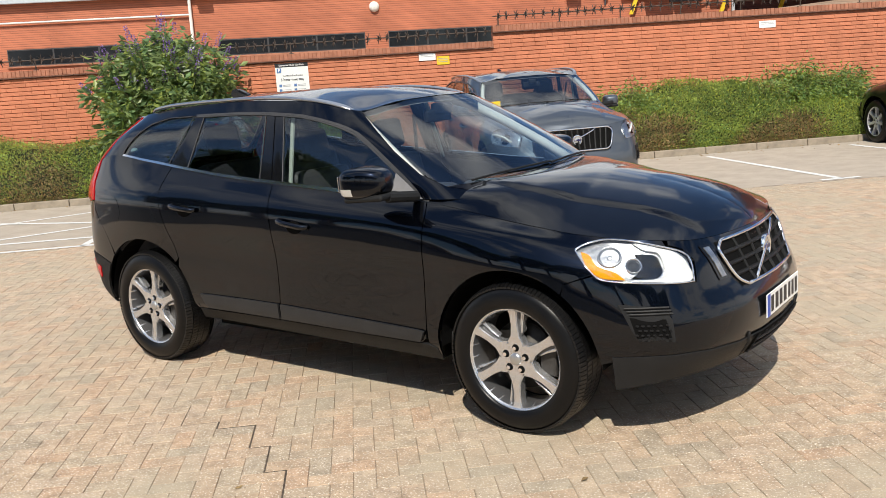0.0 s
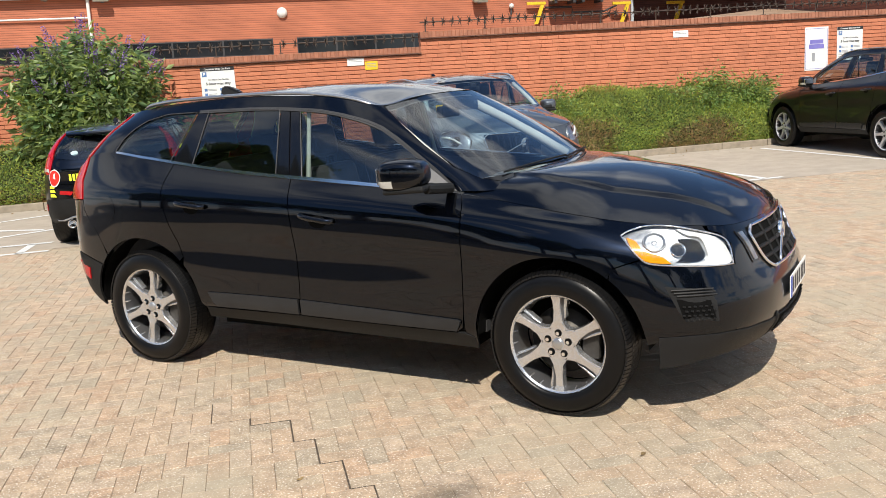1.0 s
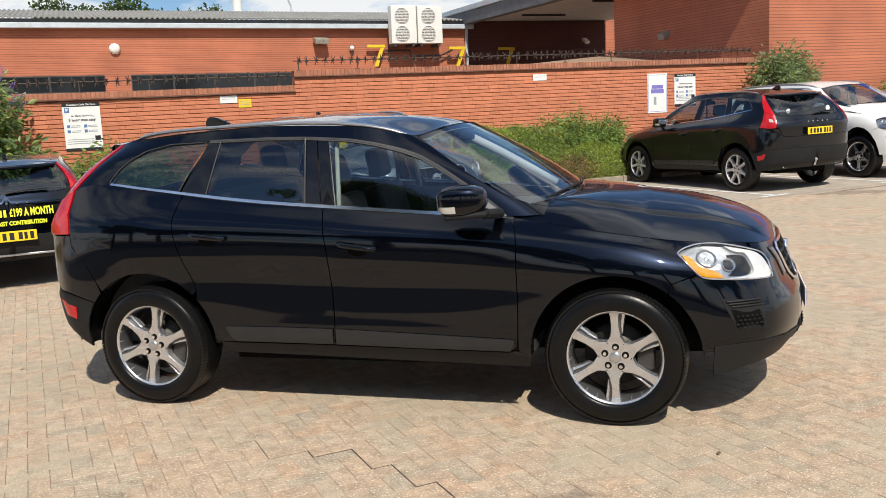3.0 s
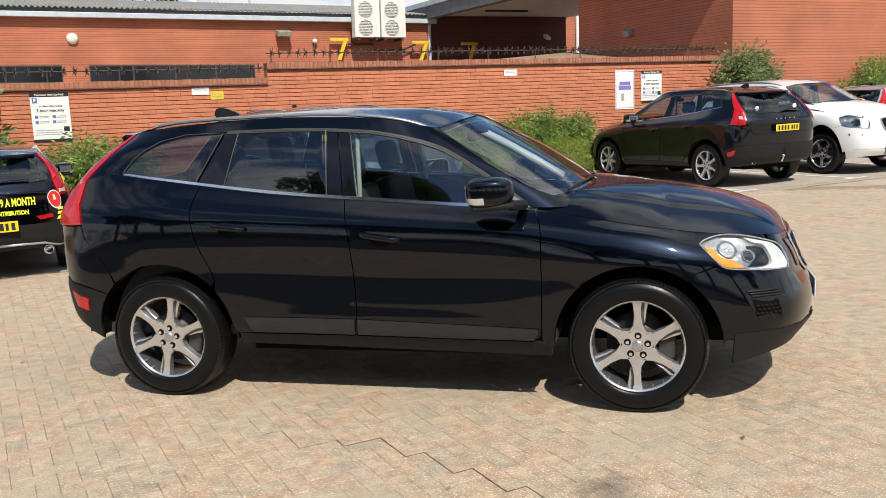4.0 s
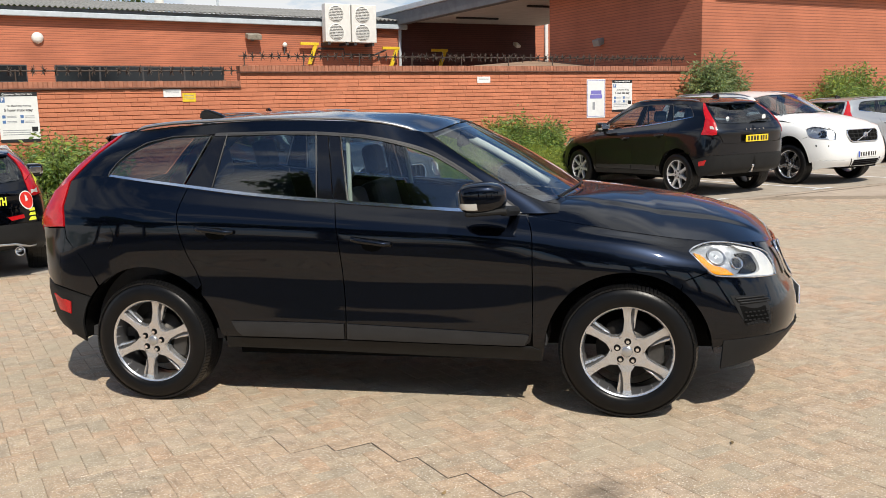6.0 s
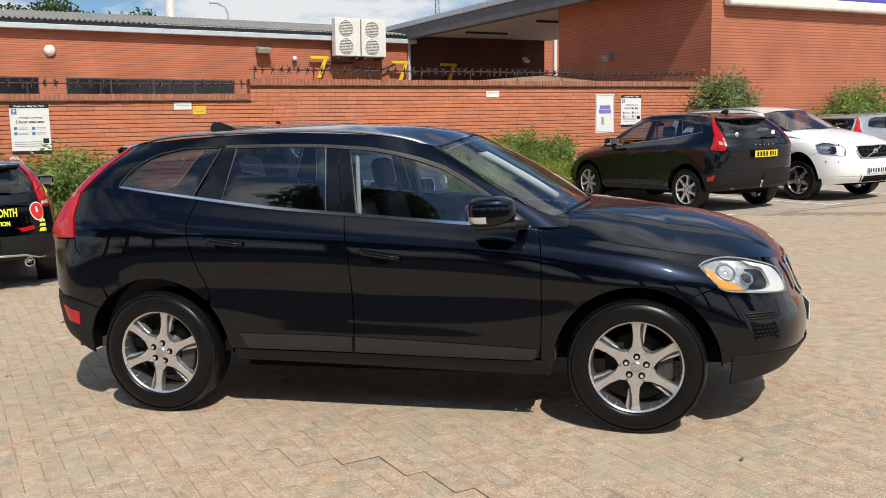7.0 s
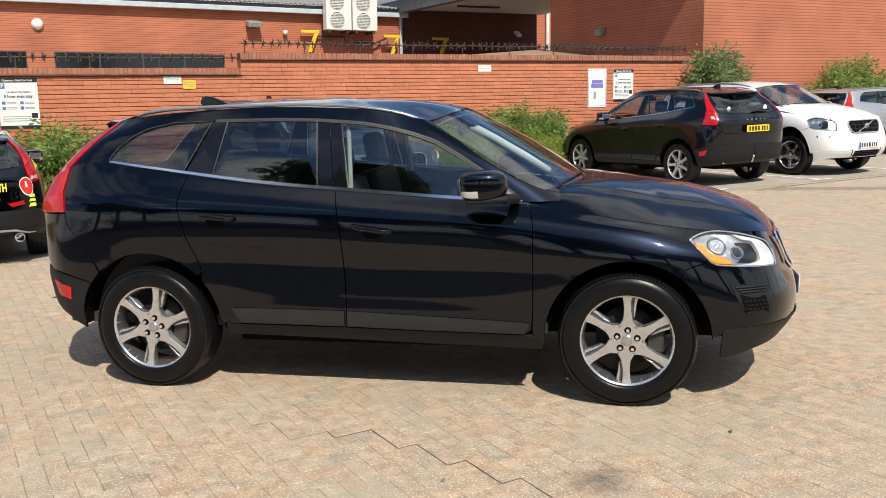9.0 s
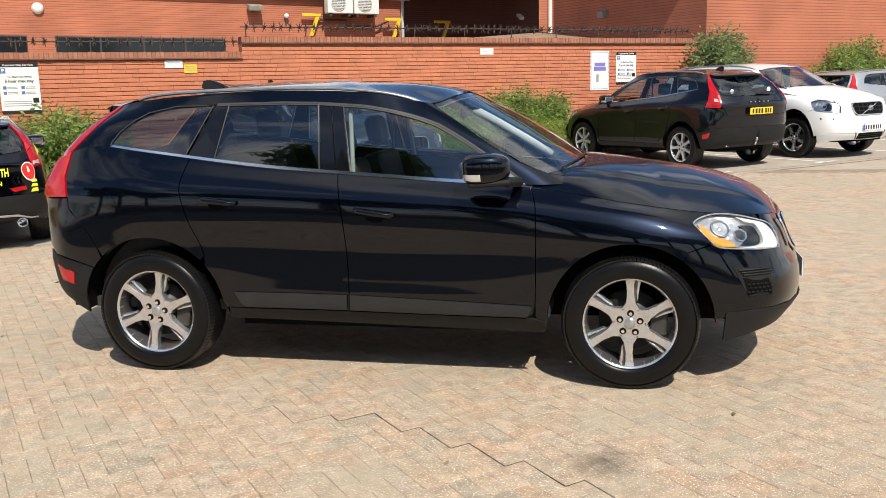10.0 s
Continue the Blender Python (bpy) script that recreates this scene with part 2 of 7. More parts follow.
def mesh_from(name, bm, mats=(), smooth=False):
    me = bpy.data.meshes.new(name)
    bm.normal_update()
    bm.to_mesh(me)
    bm.free()
    for m in mats if isinstance(mats, (list, tuple)) else (mats,):
        me.materials.append(m)
    if smooth:
        for p in me.polygons:
            p.use_smooth = True
    return me


def part(name, bm, material, parent=None, label="", smooth=False, m=None):
    """Link a bmesh (or a ready mesh) as one object, under parent if one is given."""
    me = mesh_from(name, bm, material, smooth) if isinstance(bm, bmesh.types.BMesh) else bm
    ob = new(name, me)
    if parent:
        ob.parent = parent
    if m is not None:
        ob.matrix_basis = m
    if label:
        ob["label"] = label
    return ob


def thing(name, label, category, m=None, group="", kind=""):
    ob = new(name)
    ob.empty_display_size = 0.2
    if m is not None:
        ob.matrix_basis = m
    return tagged(ob, label, category, group, kind)


def add_box(bm, x0, x1, y0, y1, z0, z1, bevel=0.0, seg=2, m=None):
    vs = [bm.verts.new((x, y, z)) for z in (z0, z1) for y in (y0, y1) for x in (x0, x1)]
    fs = [bm.faces.new([vs[i] for i in q]) for q in ((0, 2, 3, 1), (4, 5, 7, 6), (0, 1, 5, 4), (2, 6, 7, 3), (0, 4, 6, 2), (1, 3, 7, 5))]
    if bevel:
        r = bmesh.ops.bevel(bm, geom=list({e for f in fs for e in f.edges}), offset=bevel, segments=seg, affect="EDGES", profile=0.5)
        vs = list({v for f in r["faces"] for v in f.verts} | {v for v in vs if v.is_valid})
    if m is not None:
        bmesh.ops.transform(bm, matrix=m, verts=vs)
    return bm


def box(x0, x1, y0, y1, z0, z1, bevel=0.0, seg=2, m=None):
    return add_box(bmesh.new(), x0, x1, y0, y1, z0, z1, bevel, seg, m)


def add_cyl(bm, p0, p1, r0, r1=None, n=16, caps=True):
    """A tapered rod from p0 to p1."""
    p0, p1 = Vector(p0), Vector(p1)
    r1 = r0 if r1 is None else r1
    q = (p1 - p0).to_track_quat("Z", "Y").to_matrix()
    rings = []
    for p, r in ((p0, r0), (p1, r1)):
        rings.append([bm.verts.new(p + q @ Vector((r * math.cos(a), r * math.sin(a), 0))) for a in (2 * math.pi * i / n for i in range(n))])
    for i in range(n):
        bm.faces.new((rings[0][i], rings[0][(i + 1) % n], rings[1][(i + 1) % n], rings[1][i]))
    if caps:
        bm.faces.new(rings[0][::-1])
        bm.faces.new(rings[1])
    return bm


def tube(points, r, n=8):
    """A round bar along points."""
    bm = bmesh.new()
    pts = [Vector(p) for p in points]
    rings = []
    for i, p in enumerate(pts):
        t = (pts[min(i + 1, len(pts) - 1)] - pts[max(i - 1, 0)]).normalized()
        q = t.to_track_quat("Z", "Y").to_matrix()
        rr = r[i] if isinstance(r, (list, tuple)) else r
        rings.append([bm.verts.new(p + q @ Vector((rr * math.cos(a), rr * math.sin(a), 0))) for a in (2 * math.pi * k / n for k in range(n))])
    for a, b in zip(rings, rings[1:]):
        for k in range(n):
            bm.faces.new((a[k], a[(k + 1) % n], b[(k + 1) % n], b[k]))
    bm.faces.new(rings[0][::-1])
    bm.faces.new(rings[-1])
    return bm


def lathe(profile, n=48, axis="Y"):
    """Turn (radius, along) pairs about an axis."""
    bm = bmesh.new()
    rows = []
    for r, a in profile:
        row = []
        for i in range(n):
            t = 2 * math.pi * i / n
            c, s = r * math.cos(t), r * math.sin(t)
            row.append(bm.verts.new((c, a, s) if axis == "Y" else ((c, s, a) if axis == "Z" else (a, c, s))))
        rows.append(row)
    for a, b in zip(rows, rows[1:]):
        for i in range(n):
            bm.faces.new((a[i], a[(i + 1) % n], b[(i + 1) % n], b[i]))
    bmesh.ops.recalc_face_normals(bm, faces=bm.faces)
    return bm


def plate2d(outline, depth, bevel=0.0):
    """A plate from an outline in (x, z), depth metres thick towards +y."""
    bm = bmesh.new()
    f = bm.faces.new([bm.verts.new((x, 0, z)) for x, z in outline])
    r = bmesh.ops.extrude_face_region(bm, geom=[f])
    bmesh.ops.translate(bm, vec=(0, depth, 0), verts=[v for v in r["geom"] if isinstance(v, bmesh.types.BMVert)])
    bmesh.ops.recalc_face_normals(bm, faces=bm.faces)
    if bevel:
        bmesh.ops.bevel(bm, geom=list(bm.edges), offset=bevel, segments=2, affect="EDGES")
    return bm


# ---- ground ----
def sheet(name, quads, material, label, category):
    me = bpy.data.meshes.new(name)
    vs = [p for q in quads for p in q]
    me.from_pydata(vs, [], [tuple(range(4 * i, 4 * i + 4)) for i in range(len(quads))])
    me.materials.append(material)
    return tagged(new(name, me), label, category, kind="structure")


def uvz(u, v, z):
    x, y = uv_xy(u, v)
    return (x, y, ground_at(u, v) + z)


G0 = -0.012
sheet("ground", [[uvz(-600, -600, G0), uvz(600, -600, G0), uvz(600, 5.42, G0), uvz(-600, 5.42, G0)],
                 [uvz(-600, 5.42, G0), uvz(600, 5.42, G0), uvz(600, 6.5, G0), uvz(-600, 6.5, G0)],
                 [uvz(-600, 6.5, G0), uvz(600, 6.5, G0), uvz(600, 9.8, G0), uvz(-600, 9.8, G0)],
                 [uvz(-600, 9.8, G0), uvz(600, 9.8, G0), uvz(600, 700, G0), uvz(-600, 700, G0)]],
      M["paver_far"], "weathered buff block paving of the car park", "paving")
sheet("paving_edge", [[uvz(-30, 5.28, -0.004), uvz(40, 5.28, -0.004), uvz(40, 5.46, -0.004), uvz(-30, 5.46, -0.004)]], M["paver_far"], "edge course between paving and bays", "paving")
sheet("parking_bays", [[uvz(-30, 5.45, 0.0), uvz(40, 5.45, 0.0), uvz(40, 6.5, 0.0), uvz(-30, 6.5, 0.0)],
                       [uvz(-30, 6.5, 0.0), uvz(40, 6.5, 0.0), uvz(40, 9.68, 0.0), uvz(-30, 9.68, 0.0)]],
      M["bay"], "pale grey surface of the parking bays", "pavement")

# asphalt lane behind the walk, seen in the car's flanks alone
M["asphalt"] = mat("asphalt", (0.05, 0.05, 0.052), 0.9, var=0.2, scale=3, bump=0.5, bscale=120, place=True)
sheet("road", [[(-60, -40, .004), (60, -40, .004), (60, -5.0, .004), (-60, -5.0, .004)]], M["asphalt"], "dark asphalt lane beside the block paving", "road")

# ---- boundary wall ----
M["metal_rust"] = mat("metal_rust", (0.10, 0.075, 0.06), 0.7, metal=0.3, var=0.25, scale=20, bump=0.4)
M["white_sheet"] = mat("white_sheet", (0.80, 0.80, 0.78), 0.45, var=0.05, scale=8)
M["black_ink"] = mat("black_ink", (0.02, 0.02, 0.022), 0.5, var=0.1)
M["blue_ink"] = mat("blue_ink", (0.10, 0.20, 0.42), 0.5, var=0.1)
M["grey_ink"] = mat("grey_ink", (0.35, 0.36, 0.38), 0.5, var=0.1)
M["violet_ink"] = mat("violet_ink", (0.22, 0.2, 0.55), 0.5, var=0.1)
M["yellow"] = mat("yellow", (0.80, 0.56, 0.03), 0.5, var=0.1, scale=10)
M["concrete"] = mat("concrete", (0.40, 0.37, 0.33), 0.9, var=0.15, scale=3, bump=0.5, bscale=60)

U_STEP, Z_LOW, Z_HIGH = 2.03, 2.10, 2.37
U0, U1 = -16.0, 13.25


def brick_boxes(rows):
    """Joined boxes, one island a brick: rows of (x0, x1, y0, y1, z0, z1)."""
    a = np.array(rows, dtype=float)
    n = len(a)
    ch = 0.004
    co = np.empty((n, 12, 3))
    x0, x1, y0, y1, z0, z1 = a.T
    # back four, front rim four, front face four (small chamfer)
    for k, (x, y, z) in enumerate(((x0, y1, z0), (x1, y1, z0), (x1, y1, z1), (x0, y1, z1), (x0, y0 + ch, z0), (x1, y0 + ch, z0), (x1, y0 + ch, z1), (x0, y0 + ch, z1),
                                   (x0 + ch, y0, z0 + ch), (x1 - ch, y0, z0 + ch), (x1 - ch, y0, z1 - ch), (x0 + ch, y0, z1 - ch))):
        co[:, k, 0], co[:, k, 1], co[:, k, 2] = x, y, z
    q = np.array([(0, 4, 7, 3), (1, 2, 6, 5), (3, 7, 6, 2), (0, 1, 5, 4), (4, 8, 11, 7), (5, 6, 10, 9), (7, 11, 10, 6), (4, 5, 9, 8), (8, 9, 10, 11)])
    fs = (q[None] + 12 * np.arange(n)[:, None, None]).reshape(-1, 4)
    return co.reshape(-1, 3).tolist(), fs.tolist()


def build_wall():
    wall = tagged(part("wall_boundary", box(U0 - 4, U_STEP - 4, 0.012, 0.22, -0.1, Z_LOW), M["mortar"], m=WM),
                  "red brick boundary wall with raked joints and a soldier coping", "wall", kind="structure")
    bm = box(U_STEP - 4, U1 - 4, 0.012, 0.22, -0.1, Z_HIGH)
    part("wall_core", bm, M["mortar"], wall)
    rng = random.Random(4)
    rows = []
    for r in range(8, 32):
        z0 = r * 0.075
        z1 = z0 + 0.0625
        ua, ub = (U0, U1) if z1 < Z_LOW else (U_STEP, U1)
        if z1 > Z_HIGH:
            break
        u = ua - rng.choice((0.0, 0.1125))
        while u < ub:
            w = 0.2225 if rng.random() > 0.12 else 0.1025
            dy = rng.uniform(-0.0025, 0.0025)
            if u + w > ua:
                rows.append((max(u, ua) - 4, min(u + w, ub) - 4, dy, 0.03, z0 + rng.uniform(-.001, .001), z1 + rng.uniform(-.001, .001)))
            u += w + 0.002
    near = [q for q in rows if -3.0 < q[0] + 4 < 1.6 and q[4] > 1.15][:290]
    keys = {id(q) for q in near}
    far = [q for q in rows if id(q) not in keys]
    for q in near:
        vs, fs = brick_boxes([(q[0] - q[0], q[1] - q[0], q[2], q[3], 0, q[5] - q[4])])
        me = bpy.data.meshes.new("brick")
        me.from_pydata(vs, [], fs)
        me.materials.append(M["brick"])
        part("brick", me, None, wall, m=Matrix.Translation((q[0], 0, q[4])))
    me = bpy.data.meshes.new("bricks")
    vs, fs = brick_boxes(far)
    me.from_pydata(vs, [], fs)
    me.materials.append(M["brick"])
    tagged(part("brickwork", me, None, wall), kind="stuff")
    # coping: a dark course of tiles below, soldier bricks above
    srows, trows = [], []
    for ua, ub, z in ((U0, U_STEP, Z_LOW), (U_STEP, U1, Z_HIGH)):
        u = ua
        while u < ub - 0.02:
            srows.append((u - 4, min(u + 0.065, ub) - 4, -0.012 + rng.uniform(-.003, .003), 0.235, z + 0.024, z + 0.024 + 0.108 + rng.uniform(-.003, .003)))
            u += 0.075
        u = ua
        while u < ub - 0.02:
            trows.append((u - 4, min(u + 0.10, ub) - 4, -0.045 + rng.uniform(-.006, .006), 0.26, z + 0.002, z + 0.022))
            u += 0.105
    for nm, rr, mm in (("soldier_course", srows, "coping"), ("tile_creasing", trows, "tile_dark")):
        me = bpy.data.meshes.new(nm)
        vs, fs = brick_boxes(rr)
        me.from_pydata(vs, [], fs)
        me.materials.append(M[mm])
        tagged(part(nm, me, None, wall), kind="stuff")
    bm = box(U0 - 4, U_STEP - 4, 0.0, 0.225, Z_LOW + 0.02, Z_LOW + 0.125)
    add_box(bm, U_STEP - 4, U1 - 4, 0.0, 0.225, Z_HIGH + 0.02, Z_HIGH + 0.125)
    part("coping_bed", bm, M["mortar"], wall)
    return wall


build_wall()


# ---- kerb and planting bed ----
def build_kerb():
    kerb = thing("kerb", "weathered concrete kerb edging the planting bed", "kerb", kind="structure")
    bm = box(0, 0.905, 0, 0.125, -0.1, 0.115, 0.012, 2)
    me = mesh_from("kerb_stone", bm, M["kerb"])
    for i in range(-14, 18):
        u = i * 0.915
        x, y = uv_xy(u, 9.7)
        part("kerb_stone", me, None, kerb, m=pose(x, y, ground_at(u, 9.7), 0, 0, WALL_TURN))
    bm = bmesh.new()
    rng = random.Random(5)
    nu, nv = 120, 7
    grid = [[bm.verts.new((*uv_xy(-13 + 29 * i / nu, 9.8 + 1.45 * j / nv), 0.15 + rng.uniform(0, 0.06))) for j in range(nv + 1)] for i in range(nu + 1)]
    for i in range(nu):
        for j in range(nv):
            bm.faces.new((grid[i][j], grid[i + 1][j], grid[i + 1][j + 1], grid[i][j + 1]))
    tagged(part("planting_bed", bm, M["soil"], smooth=True), "dark soil strip between kerb and wall", "soil", kind="structure")


build_kerb()


# ---- bay markings ----
def stripe(u0, v0, u1, v1, w=0.10):
    x0, y0 = uv_xy(u0, v0)
    x1, y1 = uv_xy(u1, v1)
    a, b = Vector((x0, y0, 0)), Vector((x1, y1, 0))
    s = (b - a).normalized().cross(Vector((0, 0, 1))) * w / 2
    qs, n = [], 8
    for i in range(n):
        p, q = a.lerp(b, i / n), a.lerp(b, (i + 1) / n)
        za = ground_at(0, v0 + (v1 - v0) * i / n) + 0.005
        zb = ground_at(0, v0 + (v1 - v0) * (i + 1) / n) + 0.005
        qs.append([(*(p + s).xy, za), (*(q + s).xy, zb), (*(q - s).xy, zb), (*(p - s).xy, za)])
    return sheet("bay_line", qs, M["line_paint"], "white painted line marking a parking bay", "road marking")


for ub in (0.55, 3.1, 5.55, 8.05, 10.6, 13.1, 15.6):
    stripe(ub + .23, 5.58, ub - .20, 9.25)
    stripe(ub - 0.05, 5.55, ub + 0.49, 5.58)
stripe(-3.83, 5.3, -3.83, 5.95)
stripe(-9.0, 5.25, -3.5, 5.3)
stripe(-9.0, 6.0, -3.6, 5.95)
stripe(-9.0, 4.4, -3.0, 7.6)
stripe(-9.0, 6.2, -4.0, 9.0)
stripe(-9.5, 9.6, -4.0, 7.2)

# ---- buildings behind the wall ----
M["roof_sheet"] = mat("roof_sheet", (0.30, 0.295, 0.275), 0.9, var=0.2, scale=2, bump=0.5, bscale=50)
M["gutter"] = mat("gutter", (0.52, 0.58, 0.62), 0.5, var=0.1, scale=4)
M["fascia"] = mat("fascia", (0.13, 0.14, 0.15), 0.55, var=0.15, scale=3)
M["soffit"] = mat("soffit", (0.55, 0.55, 0.52), 0.8, var=0.08, scale=2)
M["dark_glass"] = mat("dark_glass", (0.015, 0.017, 0.02), 0.08, var=0.1, scale=2)
M["white_plastic"] = mat("white_plastic", (0.78, 0.77, 0.72), 0.4, var=0.05, scale=5)
M["lamp_weathered"] = mat("lamp_weathered", (0.34, 0.31, 0.25), 0.6, var=0.2, scale=9, bump=0.2)
M["fan_grey"] = mat("fan_grey", (0.30, 0.30, 0.28), 0.5, var=0.1)
M["blue_sign"] = mat("blue_sign", (0.10, 0.10, 0.50), 0.35, var=0.05, scale=3)
M["felt_tan"] = mat("felt_tan", (0.36, 0.24, 0.16), 0.9, var=0.2, scale=2, bump=0.5, bscale=40)
M["trunking"] = mat("trunking", (0.05, 0.05, 0.052), 0.5, var=0.1)


def build_left():
    """Long low brick building; its eave faces the car park."""
    b = thing("brick_building", "long low red brick building with corrugated roof and strip windows", "building", LM)
    ue = 12.6
    wall = part("wall", box(-44 - 4, ue - 4, 15.4, 15.7, 0, 4.95), M["brickwork"], b)
    # strip windows, set into dark reveals
    for a, c in ((-24.0, -20.0), (-18.5, -14.6), (-12.9, -6.7), (-5.7, -0.62), (0.2, 5.7)):
        w = part("window", box(a - 4, c - 4, 15.385, 15.45, 2.72, 3.28), M["trunking"], b, "dark strip window with metal guard")
        n = max(2, int((c - a) / 1.3))
        for i in range(n):
            x0 = a + (c - a) * i / n + 0.03
            x1 = a + (c - a) * (i + 1) / n - 0.03
            part("pane", box(x0 - 4, x1 - 4, 15.38, 15.384, 2.76, 3.24), M["dark_glass"], w)
        part("sill", box(a - 4.05, c - 3.95, 15.33, 15.4, 2.66, 2.72, 0.01), M["coping"], w)
    # gutter and fascia along the eave
    part("gutter", box(-44 - 4, ue - 3.8, 15.12, 15.28, 4.78, 4.95, 0.02), M["gutter"], b, "grey painted eave gutter")
    part("fascia", box(-44 - 4, ue - 3.9, 15.26, 15.4, 4.8, 5.085), M["fascia"], b)
    # corrugated roof rising away from the eave
    bm = bmesh.new()
    prev = None
    n = 56 * 6
    for i in range(n * 8 + 1):
        x = -48 + (ue + 44.2) * i / (n * 8)
        z = 0.03 * math.sin(2 * math.pi * i / 8)
        a, c, d = bm.verts.new((x, 15.10, 5.10 + z)), bm.verts.new((x, 15.12, 5.085 + z)), bm.verts.new((x, 22.5, 6.22 + z))
        if prev:
            bm.faces.new((prev[0], a, d, prev[2]))
            bm.faces.new((prev[1], c, a, prev[0]))
        prev = (a, c, d)
    part("roof", bm, M["roof_sheet"], b, "weathered grey corrugated roof sheets")
    # down pipes and an overflow run
    bm = add_cyl(bmesh.new(), (-6.56 - 4, 15.3, 0.2), (-6.56 - 4, 15.3, 4.9), 0.055)
    part("downpipe", bm, M["white_plastic"], b, "white plastic downpipe")
    bm = add_cyl(bmesh.new(), (-30, 15.3, 4.16), (-10.6, 15.3, 4.16), 0.03, n=10)
    part("pipe_run", bm, M["white_plastic"], b)
    bm = add_cyl(bmesh.new(), (ue - 4.05, 15.3, 0.2), (ue - 4.05, 15.3, 4.9), 0.06)
    part("downpipe", bm, M["gutter"], b, "grey downpipe at the corner")
    return b


build_left()


def build_right():
    """Taller brick block with the canopy's shaded gable and a sunlit front."""
    b = thing("retail_building", "red brick retail building with blue sign band", "building", WM)
    part("wall", box(13.2 - 4, 60, -0.15, 6.15, 0, 6.2), M["brickwork"], b, "plain red brick walls")
    band = part("sign_band", box(13.55 - 4, 60, -0.42, -0.16, 4.28, 4.55, 0.06), M["white_plastic"], b, "white rounded lower edge of the sign band")
    part("sign_panel", box(13.75 - 4, 60, -0.36, -0.16, 4.555, 5.35, 0.03), M["blue_sign"], band, "blue sign panel")
    for i in range(6):
        part("panel_joint", box(11.2 + i * 2.4, 11.23 + i * 2.4, -0.365, -0.3, 4.57, 5.3), M["violet_ink"], band)
    part("parapet", box(13.1 - 4, 60.1, -0.22, 6.2, 6.202, 6.35, 0.03), M["fascia"], b, "dark metal parapet capping")
    return b


build_right()


def build_canopy():
    c = thing("canopy", "flat roofed loading canopy with dark metal fascia", "canopy", WM)
    zs = 5.0
    part("soffit", box(12.75 - 4, 15.3, 6.2, 19.5, zs, zs + 0.05), M["soffit"], c, "pale soffit boards")
    part("soffit", box(12.75 - 4, 9.195, -.5, 6.19, zs, zs + 0.05), M["soffit"], c)
    part("fascia", box(12.45 - 4, 12.75 - 4, -.5, 19.2, zs - 0.16, zs + 0.30, 0.02), M["fascia"], c, "dark grey metal fascia")
    part("upstand", box(12.40 - 4, 12.52 - 4, -.52, 19.25, zs + 0.302, zs + 0.5, 0.02), M["gutter"], c)
    part("roof", box(12.5 - 4, 15.4, 6.2, 19.5, zs + 0.3, zs + 0.4), M["roof_sheet"], c)
    # back wall's dark colour stands in for the canopy's shade
    part("back_wall", box(12.66 - 4, 19.0 - 4, 15.5, 15.8, 0, zs - 0.01), M["brick_canopy_shade"], c, "brick back wall, darkened in colour for the canopy's deep shade")
    for i, (u, v) in enumerate(((15.0, 24.5), (15.5, 20.5))):
        part("strip_light", box(u - 5, u - 3.2, v - 11.26, v - 11.14, zs - 0.07, zs - 0.002, 0.01), M["trunking"], c, "unlit dark strip light")
    part("far_wall", box(18.0, 34.0, 20.0, 20.3, 0, 7.0), M["brickwork"], c, "sunlit brick wall beyond the passage")
    part("corner_pipe", add_cyl(bmesh.new(), (18.6, 19.9, 0), (18.6, 19.9, 7.0), .09), M["white_plastic"], c, "white pipe")
    return c


build_canopy()


def build_store():
    """Low flat-roofed store between the wall and the canopy."""
    c = thing("low_store", "low brick store with a tan felt roof", "shed", WM)
    part("wall", box(3.6, 9.0, 2.2, 11.0, 0, 2.5), M["brickwork"], c)
    bm = bmesh.new()
    pts = [(3.3, 2.0, 2.50), (9.1, 2.0, 2.50), (9.1, 6.6, 3.02), (9.1, 11.2, 2.55), (3.3, 11.2, 2.55), (3.3, 6.6, 2.62)]
    top = [bm.verts.new(p) for p in pts]
    low = [bm.verts.new((p[0], p[1], p[2] - .14)) for p in pts]
    bm.faces.new((top[0], top[1], top[2], top[5]))
    bm.faces.new((top[5], top[2], top[3], top[4]))
    for i in range(6):
        bm.faces.new((low[i], low[(i + 1) % 6], top[(i + 1) % 6], top[i]))
    part("roof", bm, M["felt_tan"], c, "tan felt roof")
    part("roof_edge", box(3.25, 9.12, 1.94, 2.0, 2.38, 2.53), M["soffit"], c, "pale edge board")
    return c


build_store()

# ---- cars: surfaces ----
def cubic(t, p0, p1, p2, p3):
    return 0.5 * (2 * p1 + (p2 - p0) * t + (2 * p0 - 5 * p1 + 4 * p2 - p3) * t * t + (3 * p1 - p0 - 3 * p2 + p3) * t ** 3)


